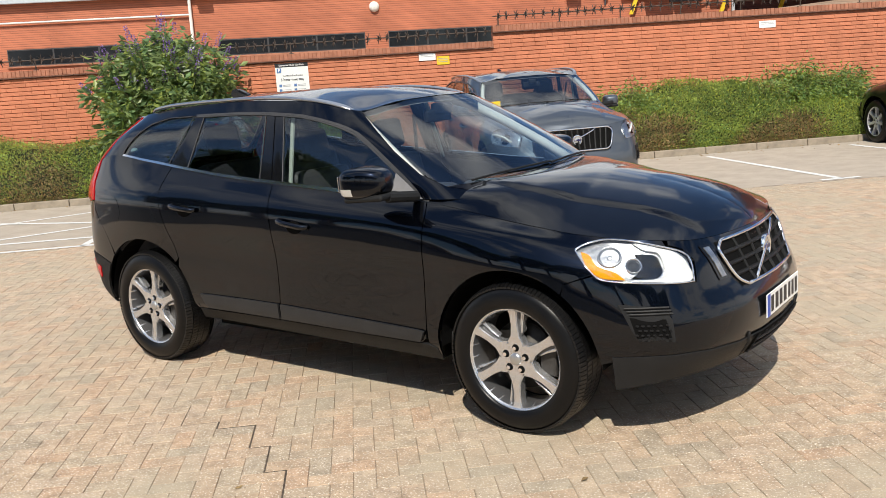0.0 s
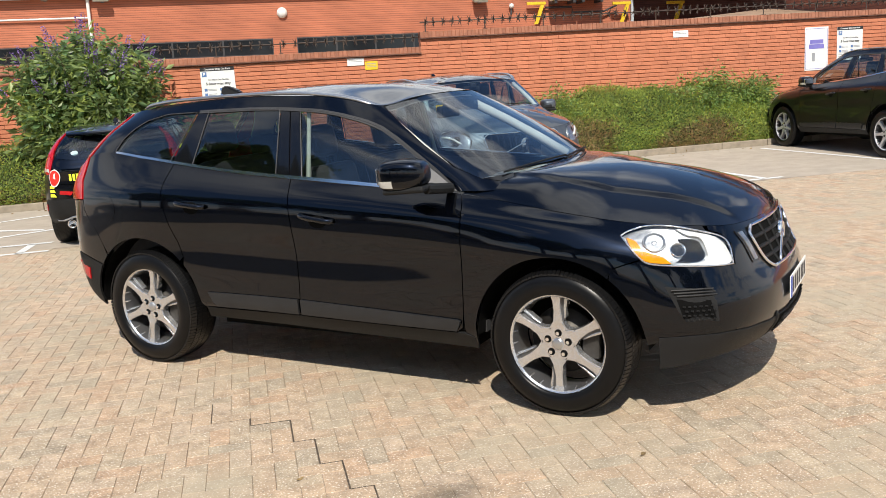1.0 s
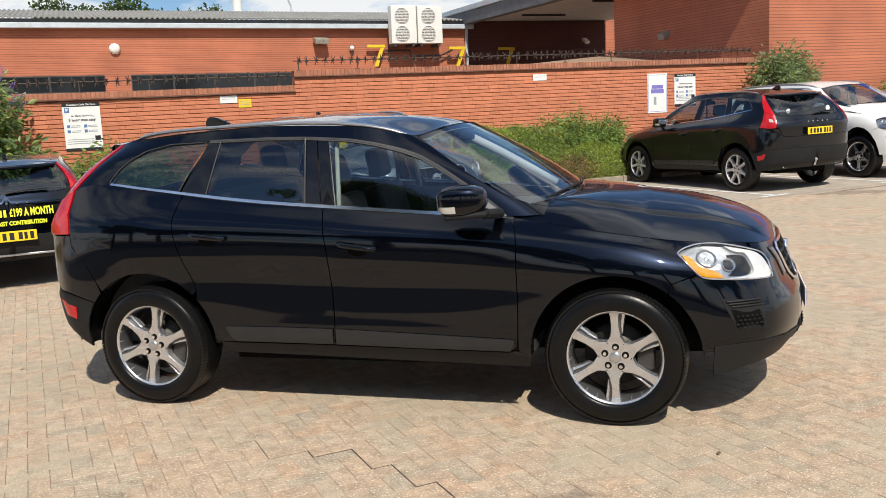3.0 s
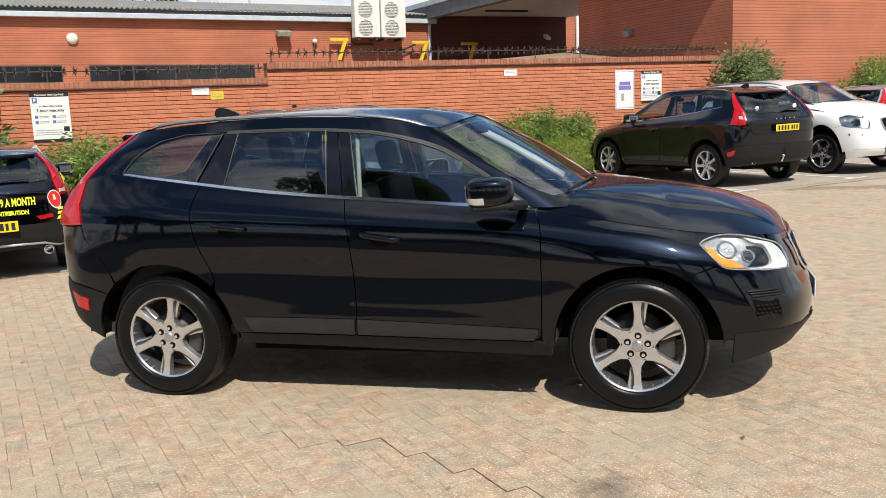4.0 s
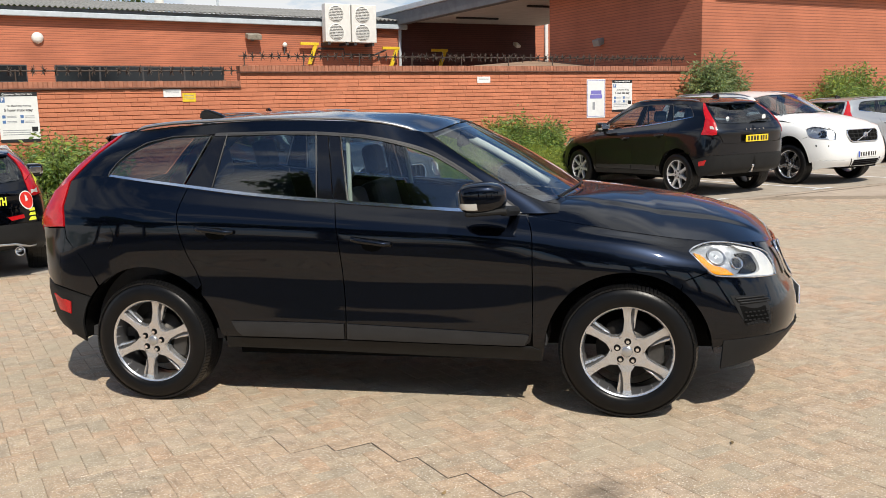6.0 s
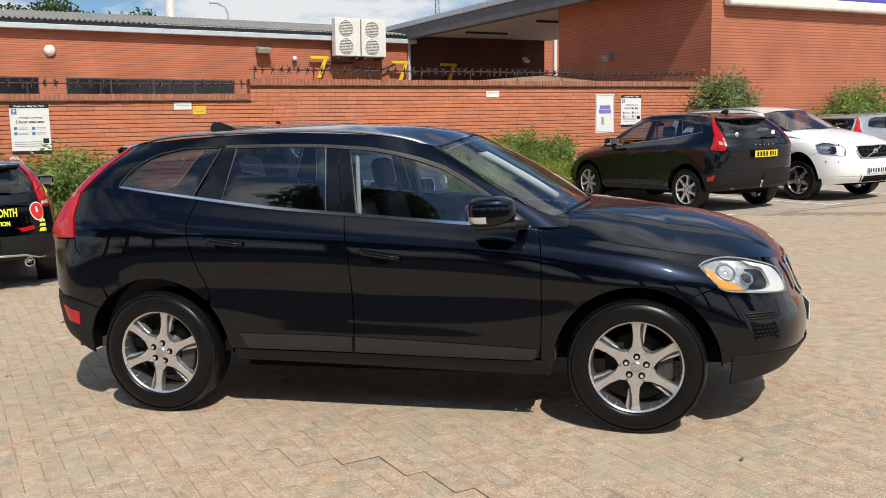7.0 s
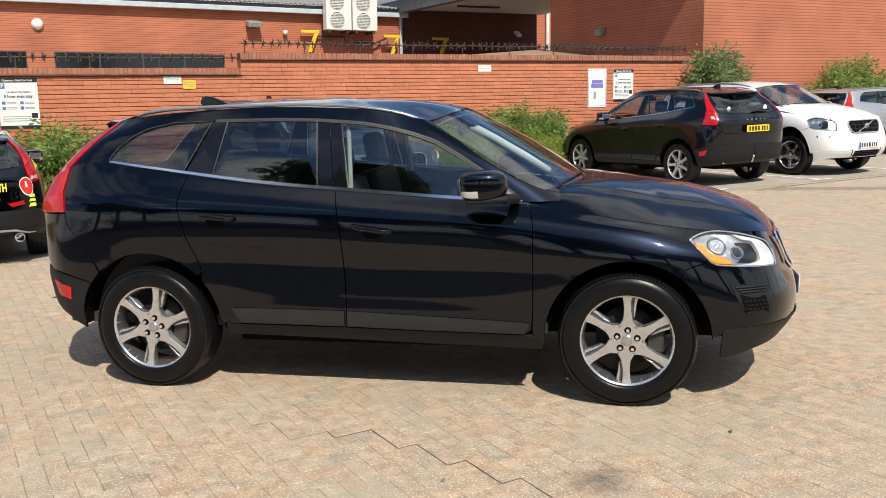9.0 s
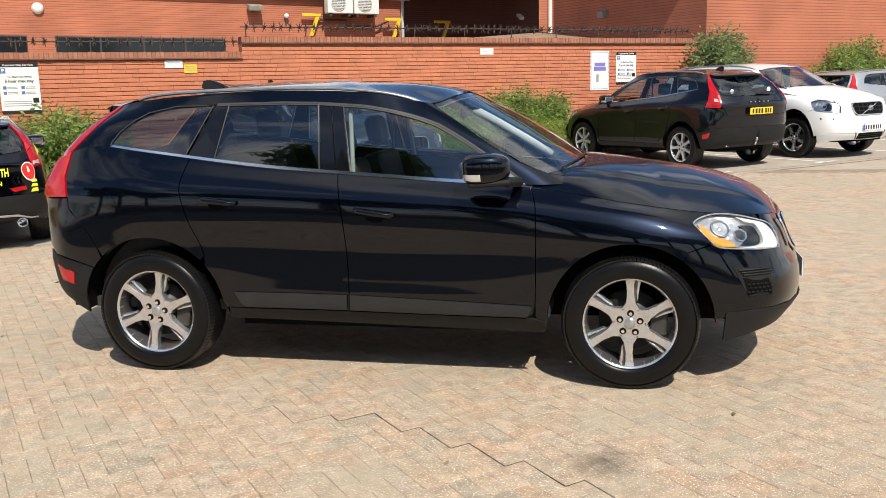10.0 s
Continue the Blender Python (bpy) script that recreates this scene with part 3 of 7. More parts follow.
class Skin:
    """A smooth surface through rows of points; columns run from the tail's middle round the side to the nose's middle."""

    def __init__(self, rows, warp):
        net = np.array([[warp(p) for p in r] for r in rows], dtype=float)
        first, last = net[:, 1:2] * (1, -1, 1), net[:, -2:-1] * (1, -1, 1)
        net = np.concatenate([first, net, last], axis=1)
        lo, hi = 2 * net[:1] - net[1:2], 2 * net[-1:] - net[-2:-1]
        self.net = np.concatenate([lo, net, hi], axis=0)
        self.nl, self.nc = len(rows), len(rows[0])

    def at(self, c, l):
        c, l = np.clip(np.asarray(c, float), 0, self.nc - 1), np.clip(np.asarray(l, float), 0, self.nl - 1)
        ci, li = np.minimum(c.astype(int), self.nc - 2), np.minimum(l.astype(int), self.nl - 2)
        ct, lt = (c - ci)[..., None], (l - li)[..., None]
        cols = [cubic(lt, *(self.net[li + k, ci + j] for k in range(4))) for j in range(4)]
        return cubic(ct, *cols)

    def normal(self, c, l):
        e = 0.01
        c, l = np.asarray(c, float), np.asarray(l, float)
        dc = self.at(c + e, l) - self.at(c - e, l)
        dl = self.at(c, l + e) - self.at(c, l - e)
        n = np.cross(dc, dl)
        n /= np.linalg.norm(n, axis=-1, keepdims=True) + 1e-12
        return n

    def grid(self):
        c, l = np.meshgrid(np.linspace(0, self.nc - 1, 40 * self.nc), np.linspace(0, self.nl - 1, 30 * self.nl), indexing="ij")
        return c.ravel(), l.ravel(), self.at(c, l).reshape(-1, 3)

    def find(self, pts, axes=(0, 2), lo=0.0, hi=99.0):
        """(c, l) of the places with the given two coordinates, between the columns lo and hi."""
        if not hasattr(self, "cache"):
            self.cache = self.grid()
        c, l, p = self.cache
        ok = (c >= lo) & (c <= hi)
        c, l, p = c[ok], l[ok], p[ok][:, axes]
        out = []
        for q in pts:
            i = np.argmin(((p - q) ** 2).sum(1))
            a = np.array((c[i], l[i]))
            for _ in range(5):
                f = self.at(a[0], a[1])[list(axes)] - q
                e = 1e-3
                j = np.stack([(self.at(a[0] + e, a[1]) - self.at(a[0] - e, a[1]))[list(axes)], (self.at(a[0], a[1] + e) - self.at(a[0], a[1] - e))[list(axes)]], 1) / (2 * e)
                if abs(np.linalg.det(j)) < 1e-5:
                    break
                step = np.linalg.solve(j, -f)
                a = a + np.clip(step, -0.1, 0.1)
            a[0], a[1] = np.clip(a[0], lo, min(hi, self.nc - 1)), np.clip(a[1], 0, self.nl - 1)
            out.append((float(a[0]), float(a[1])))
        return out


def spline(pts, n=6):
    """A smooth run through points."""
    p = [np.array(q, float) for q in pts]
    if len(p) < 3:
        return [tuple(q) for q in p]
    p = [2 * p[0] - p[1]] + p + [2 * p[-1] - p[-2]]
    out = []
    for i in range(1, len(p) - 2):
        for k in range(n):
            out.append(tuple(cubic(k / n, *p[i - 1:i + 3])))
    out.append(tuple(p[-2]))
    return out


def outline(*segs, n=6):
    """A closed outline from smooth runs that meet in corners."""
    out = []
    for s in segs:
        for q in spline(s, n):
            if not out or math.dist(q, out[-1]) > 1e-4:
                out.append(q)
    if math.dist(out[0], out[-1]) < 1e-4:
        out.pop()
    return out


def arc(cx, cz, r, a0, a1, n=18):
    return [(cx + r * math.cos(radians(a0 + (a1 - a0) * i / n)), cz + r * math.sin(radians(a0 + (a1 - a0) * i / n))) for i in range(n + 1)]


def skin_mesh(name, skin, poly, material, off=0.0, thick=0.012, side=-1, step=0.045, su=0.42, sl=0.16, edge=0.0):
    """A panel of the skin inside poly (c, l), raised by off, with its rim turned in by thick. side: -1 right, 1 left, 0 both in one.
    edge: metres by which its rim is drawn in all round, for a rounded border."""
    P = [Vector((c * su, l * sl)) for c, l in poly]
    xs, ys = [p.x for p in P], [p.y for p in P]
    inner = []
    nx, ny = int((max(xs) - min(xs)) / step) + 1, int((max(ys) - min(ys)) / step) + 1
    for i in range(1, nx):
        for j in range(1, ny):
            q = Vector((min(xs) + i * step, min(ys) + j * step))
            ins, k = False, len(P) - 1
            dmin = 9
            for m in range(len(P)):
                a, b = P[m], P[k]
                if (a.y > q.y) != (b.y > q.y) and q.x < (b.x - a.x) * (q.y - a.y) / (b.y - a.y) + a.x:
                    ins = not ins
                ab = b - a
                t = max(0, min(1, (q - a).dot(ab) / (ab.length_squared + 1e-12)))
                dmin = min(dmin, (a + ab * t - q).length)
                k = m
            if ins and dmin > step * 0.35:
                inner.append(q)
    n = len(P)
    vs, _, fs, orig, _, _ = delaunay_2d_cdt(P + inner, [], [list(range(n))], 1, 1e-6)
    uv = np.array([(v.x / su, v.y / sl) for v in vs])
    pos, nor = skin.at(uv[:, 0], uv[:, 1]), skin.normal(uv[:, 0], uv[:, 1])
    # outward: away from the car's middle line
    mid = np.array((0, 0, 0.8))
    sgn = np.sign((nor * (pos - mid) * (0.3, 1, 1)).sum(1).mean()) or 1
    nor = nor * sgn
    pos = pos + nor * off
    tri = [tuple(f) for f in fs]
    cnt = {}
    for f in tri:
        for a, b in zip(f, f[1:] + f[:1]):
            cnt[(a, b)] = 1
    rim = [(a, b) for (a, b) in cnt if (b, a) not in cnt]
    verts, norms, faces = pos.tolist(), nor.tolist(), []
    t0 = tri[0]
    fn = np.cross(pos[t0[1]] - pos[t0[0]], pos[t0[2]] - pos[t0[0]])
    flip = (fn @ nor[t0[0]]) < 0
    faces = [f[::-1] if flip else f for f in tri]
    if thick:
        loop = sorted({i for e in rim for i in e})
        idx = {}
        for i in loop:
            idx[i] = (len(verts), len(verts) + 1)
            verts += [pos[i].tolist(), (pos[i] - nor[i] * thick).tolist()]
            norms += [nor[i].tolist(), nor[i].tolist()]
        for a, b in rim:
            q = (idx[a][0], idx[a][1], idx[b][1], idx[b][0])
            faces.append(q[::-1] if flip else q)
    nface = len(tri)
    vs_a, nm_a = np.array(verts), np.array(norms)
    sides = (-1, 1) if side == 0 else (side,)
    V, F, NN = [], [], []
    for s in sides:
        base = len(V)
        m = (1, 1 if s > 0 else -1, 1)
        V += (vs_a * m).tolist()
        NN += (nm_a * m).tolist()
        F += [tuple(base + i for i in (f if s > 0 else f[::-1])) for f in faces]
    me = bpy.data.meshes.new(name)
    me.from_pydata(V, [], F)
    me.materials.append(material)
    for p in me.polygons:
        p.use_smooth = True
    per = len(faces)
    loops = []
    for k, p in enumerate(me.polygons):
        top = (k % per) < nface
        fnrm = Vector(p.normal)
        for vi in p.vertices:
            loops.append(Vector(NN[vi]) if top else fnrm)
    me.normals_split_custom_set([tuple(v) for v in loops])
    return me


def soft_step(t):
    t = max(0.0, min(1.0, t))
    return t * t * (3 - 2 * t)


def cap_mesh(name, edge_pts, centre, power, material, nq=14, lift=0.0, crease=None):
    """A crowned sheet from an edge line (right half) to the middle line, both halves."""
    vs, fs = [], []
    n = len(edge_pts)
    for i, (e, c) in enumerate(zip(edge_pts, centre)):
        pw = power(e[0]) if callable(power) else power
        for k in range(-nq, nq + 1):
            q = 1 - abs(k) / nq
            w = math.sin(q * math.pi / 2) ** pw if pw > 0 else 1 - (1 - q) ** -pw
            y = e[1] * (1 - q)
            up = crease(e[0] + (c[0] - e[0]) * q, y) * min(1.0, 4 * q) if crease else 0.0
            vs.append((e[0] + (c[0] - e[0]) * q, math.copysign(y, -k if k else 1), e[2] + (c[2] - e[2]) * w + lift + up))
    m = 2 * nq + 1
    for i in range(n - 1):
        for k in range(m - 1):
            a = i * m + k
            fs.append((a, a + 1, a + m + 1, a + m))
    bm = bmesh.new()
    bv = [bm.verts.new(v) for v in vs]
    for f in fs:
        try:
            bm.faces.new([bv[j] for j in f])
        except ValueError:
            pass
    bmesh.ops.remove_doubles(bm, verts=bm.verts, dist=1e-4)
    bmesh.ops.recalc_face_normals(bm, faces=bm.faces)
    up = sum(f.normal.z for f in bm.faces)
    if up < 0:
        bmesh.ops.reverse_faces(bm, faces=bm.faces)
    return mesh_from(name, bm, material, True)

# ---- cars: shape ----
ROWS_LOW = [
    [(-2.10, 0, .38), (-2.08, .45, .38), (-2.0, .70, .375), (-1.93, .82, .36), (-1.83, .865, .34), (-1.387, .87, .33), (-.7, .86, .325), (0, .86, .31), (.7, .86, .295), (1.387, .86, .275), (1.8, .86, .262), (2.07, .745, .312), (2.225, .455, .325), (2.275, 0, .32)],
    [(-2.22, 0, .46), (-2.20, .45, .46), (-2.12, .72, .455), (-2.0, .855, .45), (-1.84, .912, .45), (-1.387, .93, .44), (-.7, .915, .43), (0, .915, .42), (.7, .915, .40), (1.387, .93, .41), (1.8, .908, .432), (2.125, .775, .44), (2.295, .465, .435), (2.345, 0, .43)],
    [(-2.26, 0, .62), (-2.235, .45, .62), (-2.155, .73, .62), (-2.03, .868, .62), (-1.85, .925, .61), (-1.387, .945, .60), (-.7, .915, .59), (0, .912, .58), (.7, .915, .57), (1.387, .952, .57), (1.8, .917, .57), (2.13, .78, .57), (2.30, .462, .585), (2.345, 0, .60)],
    [(-2.26, 0, .80), (-2.235, .45, .80), (-2.165, .73, .80), (-2.045, .865, .80), (-1.85, .925, .79), (-1.387, .945, .79), (-.7, .908, .77), (0, .904, .75), (.7, .908, .74), (1.387, .952, .74), (1.8, .905, .725), (2.11, .752, .70), (2.24, .46, .71), (2.285, 0, .72)],
    [(-2.255, 0, .98), (-2.235, .45, .98), (-2.17, .72, .98), (-2.055, .84, .98), (-1.85, .91, .98), (-1.387, .95, .97), (-.7, .917, .94), (0, .913, .91), (.7, .912, .88), (1.387, .948, .845), (1.78, .885, .83), (2.08, .73, .80), (2.205, .46, .805), (2.25, 0, .81)],
    [(-2.255, 0, 1.1), (-2.235, .45, 1.1), (-2.175, .70, 1.1), (-2.07, .82, 1.11), (-1.84, .885, 1.13), (-1.387, .926, 1.12), (-.7, .900, 1.075), (0, .896, 1.037), (.7, .892, .998), (1.37, .895, .955), (1.75, .842, .893), (2.05, .715, .855), (2.185, .45, .85), (2.24, 0, .85)],
    [(-2.185, 0, 1.2), (-2.165, .45, 1.2), (-2.105, .68, 1.22), (-1.995, .775, 1.28), (-1.76, .80, 1.345), (-1.36, .81, 1.297), (-.7, .81, 1.21), (0, .812, 1.15), (.8, .80, 1.09), (1.36, .80, 1.0), (1.72, .785, .95), (2.0, .70, .925), (2.15, .48, .90), (2.215, 0, .89)],
]
BELT = ROWS_LOW[6][:8] + [(.55, .80, 1.108), (1.02, .76, 1.098), (1.16, .42, 1.105), (1.21, 0, 1.11)]
ROOF_EDGE = [(-1.82, 0, 1.58), (-1.80, .38, 1.575), (-1.74, .53, 1.57), (-1.66, .585, 1.58), (-1.52, .605, 1.60), (-1.2, .62, 1.625), (-.65, .63, 1.64), (-.1, .625, 1.615),
             (.15, .60, 1.568), (.28, .555, 1.545), (.37, .36, 1.58), (.39, 0, 1.59)]
MIDDLE = [((a[0] + b[0]) / 2 + (0.02 if i > 9 else (-0.03 if i < 3 else 0)), (a[1] + b[1]) / 2 * 1.035, (a[2] + b[2]) / 2 + 0.01) for i, (a, b) in enumerate(zip(BELT, ROOF_EDGE))]
ROOF_TOP = [(-1.95, 1.585), (-1.5, 1.645), (-1.0, 1.675), (-.5, 1.68), (0, 1.655), (.2, 1.628), (.39, 1.59)]


def lerp_table(tab, x):
    return float(np.interp(x, [a for a, _ in tab], [b for _, b in tab]))


M["tyre"] = mat("tyre", (0.006, 0.006, 0.0065), 0.38, var=0.15, scale=20, bump=0.25, bscale=120)
M["tyre_wall"] = mat("tyre_wall", (0.0045, 0.0045, 0.005), 0.33, spec=0.3, var=0.2, scale=12, bump=0.1, bscale=80)
M["rim_face"] = mat("rim_face", (0.66, 0.67, 0.69), 0.22, metal=0.85, var=0.03, scale=30)
M["rim_dark"] = mat("rim_dark", (0.14, 0.14, 0.145), 0.4, metal=0.6, var=0.1)
M["rim_plain"] = mat("rim_plain", (0.66, 0.66, 0.67), 0.35, metal=0.5, var=0.05)
M["disc"] = mat("disc", (0.06, 0.055, 0.05), 0.5, metal=0.7, var=0.2, scale=30)
M["caliper"] = mat("caliper", (0.07, 0.065, 0.06), 0.6, metal=0.5, var=0.2, scale=20)
M["chrome"] = mat("chrome", (0.82, 0.83, 0.85), 0.08, metal=1.0, var=0.03)
M["satin"] = mat("satin", (0.62, 0.63, 0.65), 0.3, metal=0.95, var=0.05)
M["blackplast"] = mat("blackplast", (0.015, 0.0155, 0.016), 0.55, spec=0.25, var=0.12, scale=10, bump=0.2, bscale=300)
M["greyplast"] = mat("greyplast", (0.018, 0.0182, 0.019), 0.5, spec=0.22, var=0.1, scale=10, bump=0.2, bscale=300)
M["moulding"] = mat("moulding", (0.022, 0.0225, 0.024), 0.42, spec=0.4, var=0.1, scale=10, bump=0.15, bscale=300)
M["gloss_black"] = mat("gloss_black", (0.005, 0.005, 0.006), 0.16, var=0.1, coat=0.3)
M["frame_grey"] = mat("frame_grey", (0.045, 0.045, 0.046), 0.4, var=0.1, scale=12)
M["sail_grey"] = mat("sail_grey", (0.22, 0.22, 0.225), 0.4, var=0.08, scale=12)
M["lining"] = mat("lining", (0.16, 0.16, 0.155), 0.9, var=0.08, scale=40)
M["bright_trim"] = mat("bright_trim", (0.86, 0.87, 0.89), 0.16, metal=1.0, var=0.03)
M["seal"] = mat("seal", (0.05, 0.05, 0.052), 0.4, var=0.1)
M["under"] = mat("under", (0.006, 0.006, 0.006), 0.9, var=0.2, spec=0.1)
M["cabin"] = mat("cabin", (0.045, 0.045, 0.048), 0.7, var=0.15, scale=20, bump=0.3, bscale=200)
M["cabin_light"] = mat("cabin_light", (0.60, 0.60, 0.54), 0.8, var=0.08)
M["pillar_pale"] = mat("pillar_pale", (0.36, 0.40, 0.35), 0.8, var=0.08)
M["seat"] = mat("seat", (0.05, 0.05, 0.055), 0.55, var=0.15, scale=14, bump=0.3, bscale=150)
M["red_lens"] = mat("red_lens", (0.50, 0.006, 0.010), 0.2, var=0.15, scale=30, coat=0.5)
M["amber"] = mat("amber", (0.95, 0.36, 0.012), 0.15, var=0.15, scale=40, coat=1.0)
M["lamp_white"] = mat("lamp_white", (0.66, 0.66, 0.64), 0.3, var=0.05, coat=0.6)
M["lamp_clear"] = mat("lamp_clear", (0.55, 0.54, 0.5), 0.15, var=0.1, coat=1.0)
M["lamp_silver"] = mat("lamp_silver", (0.58, 0.60, 0.62), 0.34, metal=1.0, var=0.2, scale=25, bump=0.6, bscale=40)
M["plate_white"] = mat("plate_white", (0.82, 0.82, 0.80), 0.4, var=0.03)
M["plate_yellow"] = mat("plate_yellow", (0.85, 0.60, 0.02), 0.4, var=0.03)
M["plate_blue"] = mat("plate_blue", (0.02, 0.08, 0.45), 0.4, var=0.03)
M["sticker_pale"] = mat("sticker_pale", (0.55, 0.74, 0.78), 0.5, var=0.05)
M["sticker_yellow"] = mat("sticker_yellow", (0.80, 0.85, 0.05), 0.5, var=0.05)
M["sticker_red"] = mat("sticker_red", (0.75, 0.03, 0.02), 0.5, var=0.05)


def paint(name, color, rough=0.45, metal=0.0, spec=0.15):
    """Lacquered car paint: a dull base under a clear, mirror-like coat."""
    m = mat(name, color, rough, metal=metal, var=0.06, scale=900, coat=1.0, rvar=0.05, spec=spec, cior=1.46)
    m.node_tree.nodes["Principled BSDF"].inputs["Coat Roughness"].default_value = 0.035
    return m


def glass_mat(name, tint, rough=0.0, base=0.08, graze=0.85):
    """Clear pane: mirrors by its angle, lets the rest through with a tint."""
    m = bpy.data.materials.new(name)
    m.use_nodes = True
    nt = m.node_tree
    nt.nodes.clear()
    out = nt.nodes.new("ShaderNodeOutputMaterial")
    tr = nt.nodes.new("ShaderNodeBsdfTransparent")
    tr.inputs[0].default_value = (*tint, 1)
    gl = nt.nodes.new("ShaderNodeBsdfGlossy")
    gl.inputs["Roughness"].default_value = rough
    gl.inputs["Color"].default_value = (1, 1, 1, 1)
    # mirror strength by angle, alike from both sides of the pane
    lw = nt.nodes.new("ShaderNodeLayerWeight")
    lw.inputs["Blend"].default_value = 0.5
    pw = nt.nodes.new("ShaderNodeMath")
    pw.operation = "POWER"
    nt.links.new(lw.outputs["Facing"], pw.inputs[0])
    pw.inputs[1].default_value = 5.0
    fr = nt.nodes.new("ShaderNodeMath")
    fr.operation = "MULTIPLY_ADD"
    nt.links.new(pw.outputs[0], fr.inputs[0])
    fr.inputs[1].default_value = graze
    fr.inputs[2].default_value = base
    mx = nt.nodes.new("ShaderNodeMixShader")
    nt.links.new(fr.outputs[0], mx.inputs[0])
    nt.links.new(tr.outputs[0], mx.inputs[1])
    nt.links.new(gl.outputs[0], mx.inputs[2])
    nt.links.new(mx.outputs[0], out.inputs[0])
    return m


M["glass"] = glass_mat("glass", (0.66, 0.74, 0.75), base=0.10)
M["glass_dark"] = glass_mat("glass_dark", (0.40, 0.47, 0.50), base=0.10)
M["glass_screen"] = glass_mat("glass_screen", (0.74, 0.86, 0.91), base=0.16, graze=0.9)
M["lens_clear"] = glass_mat("lens_clear", (0.93, 0.95, 0.97))
M["paint_black"] = paint("paint_black", (0.0042, 0.0063, 0.0125), 0.33, 1.0, 0.5)
M["paint_darkgrey"] = paint("paint_darkgrey", (0.013, 0.0155, 0.021), 0.43, 1.0, 0.5)
M["paint_grey"] = paint("paint_grey", (0.10, 0.115, 0.135), metal=0.6)
M["paint_silver"] = paint("paint_silver", (0.42, 0.44, 0.47), metal=0.6)
M["paint_white"] = paint("paint_white", (0.80, 0.81, 0.80))


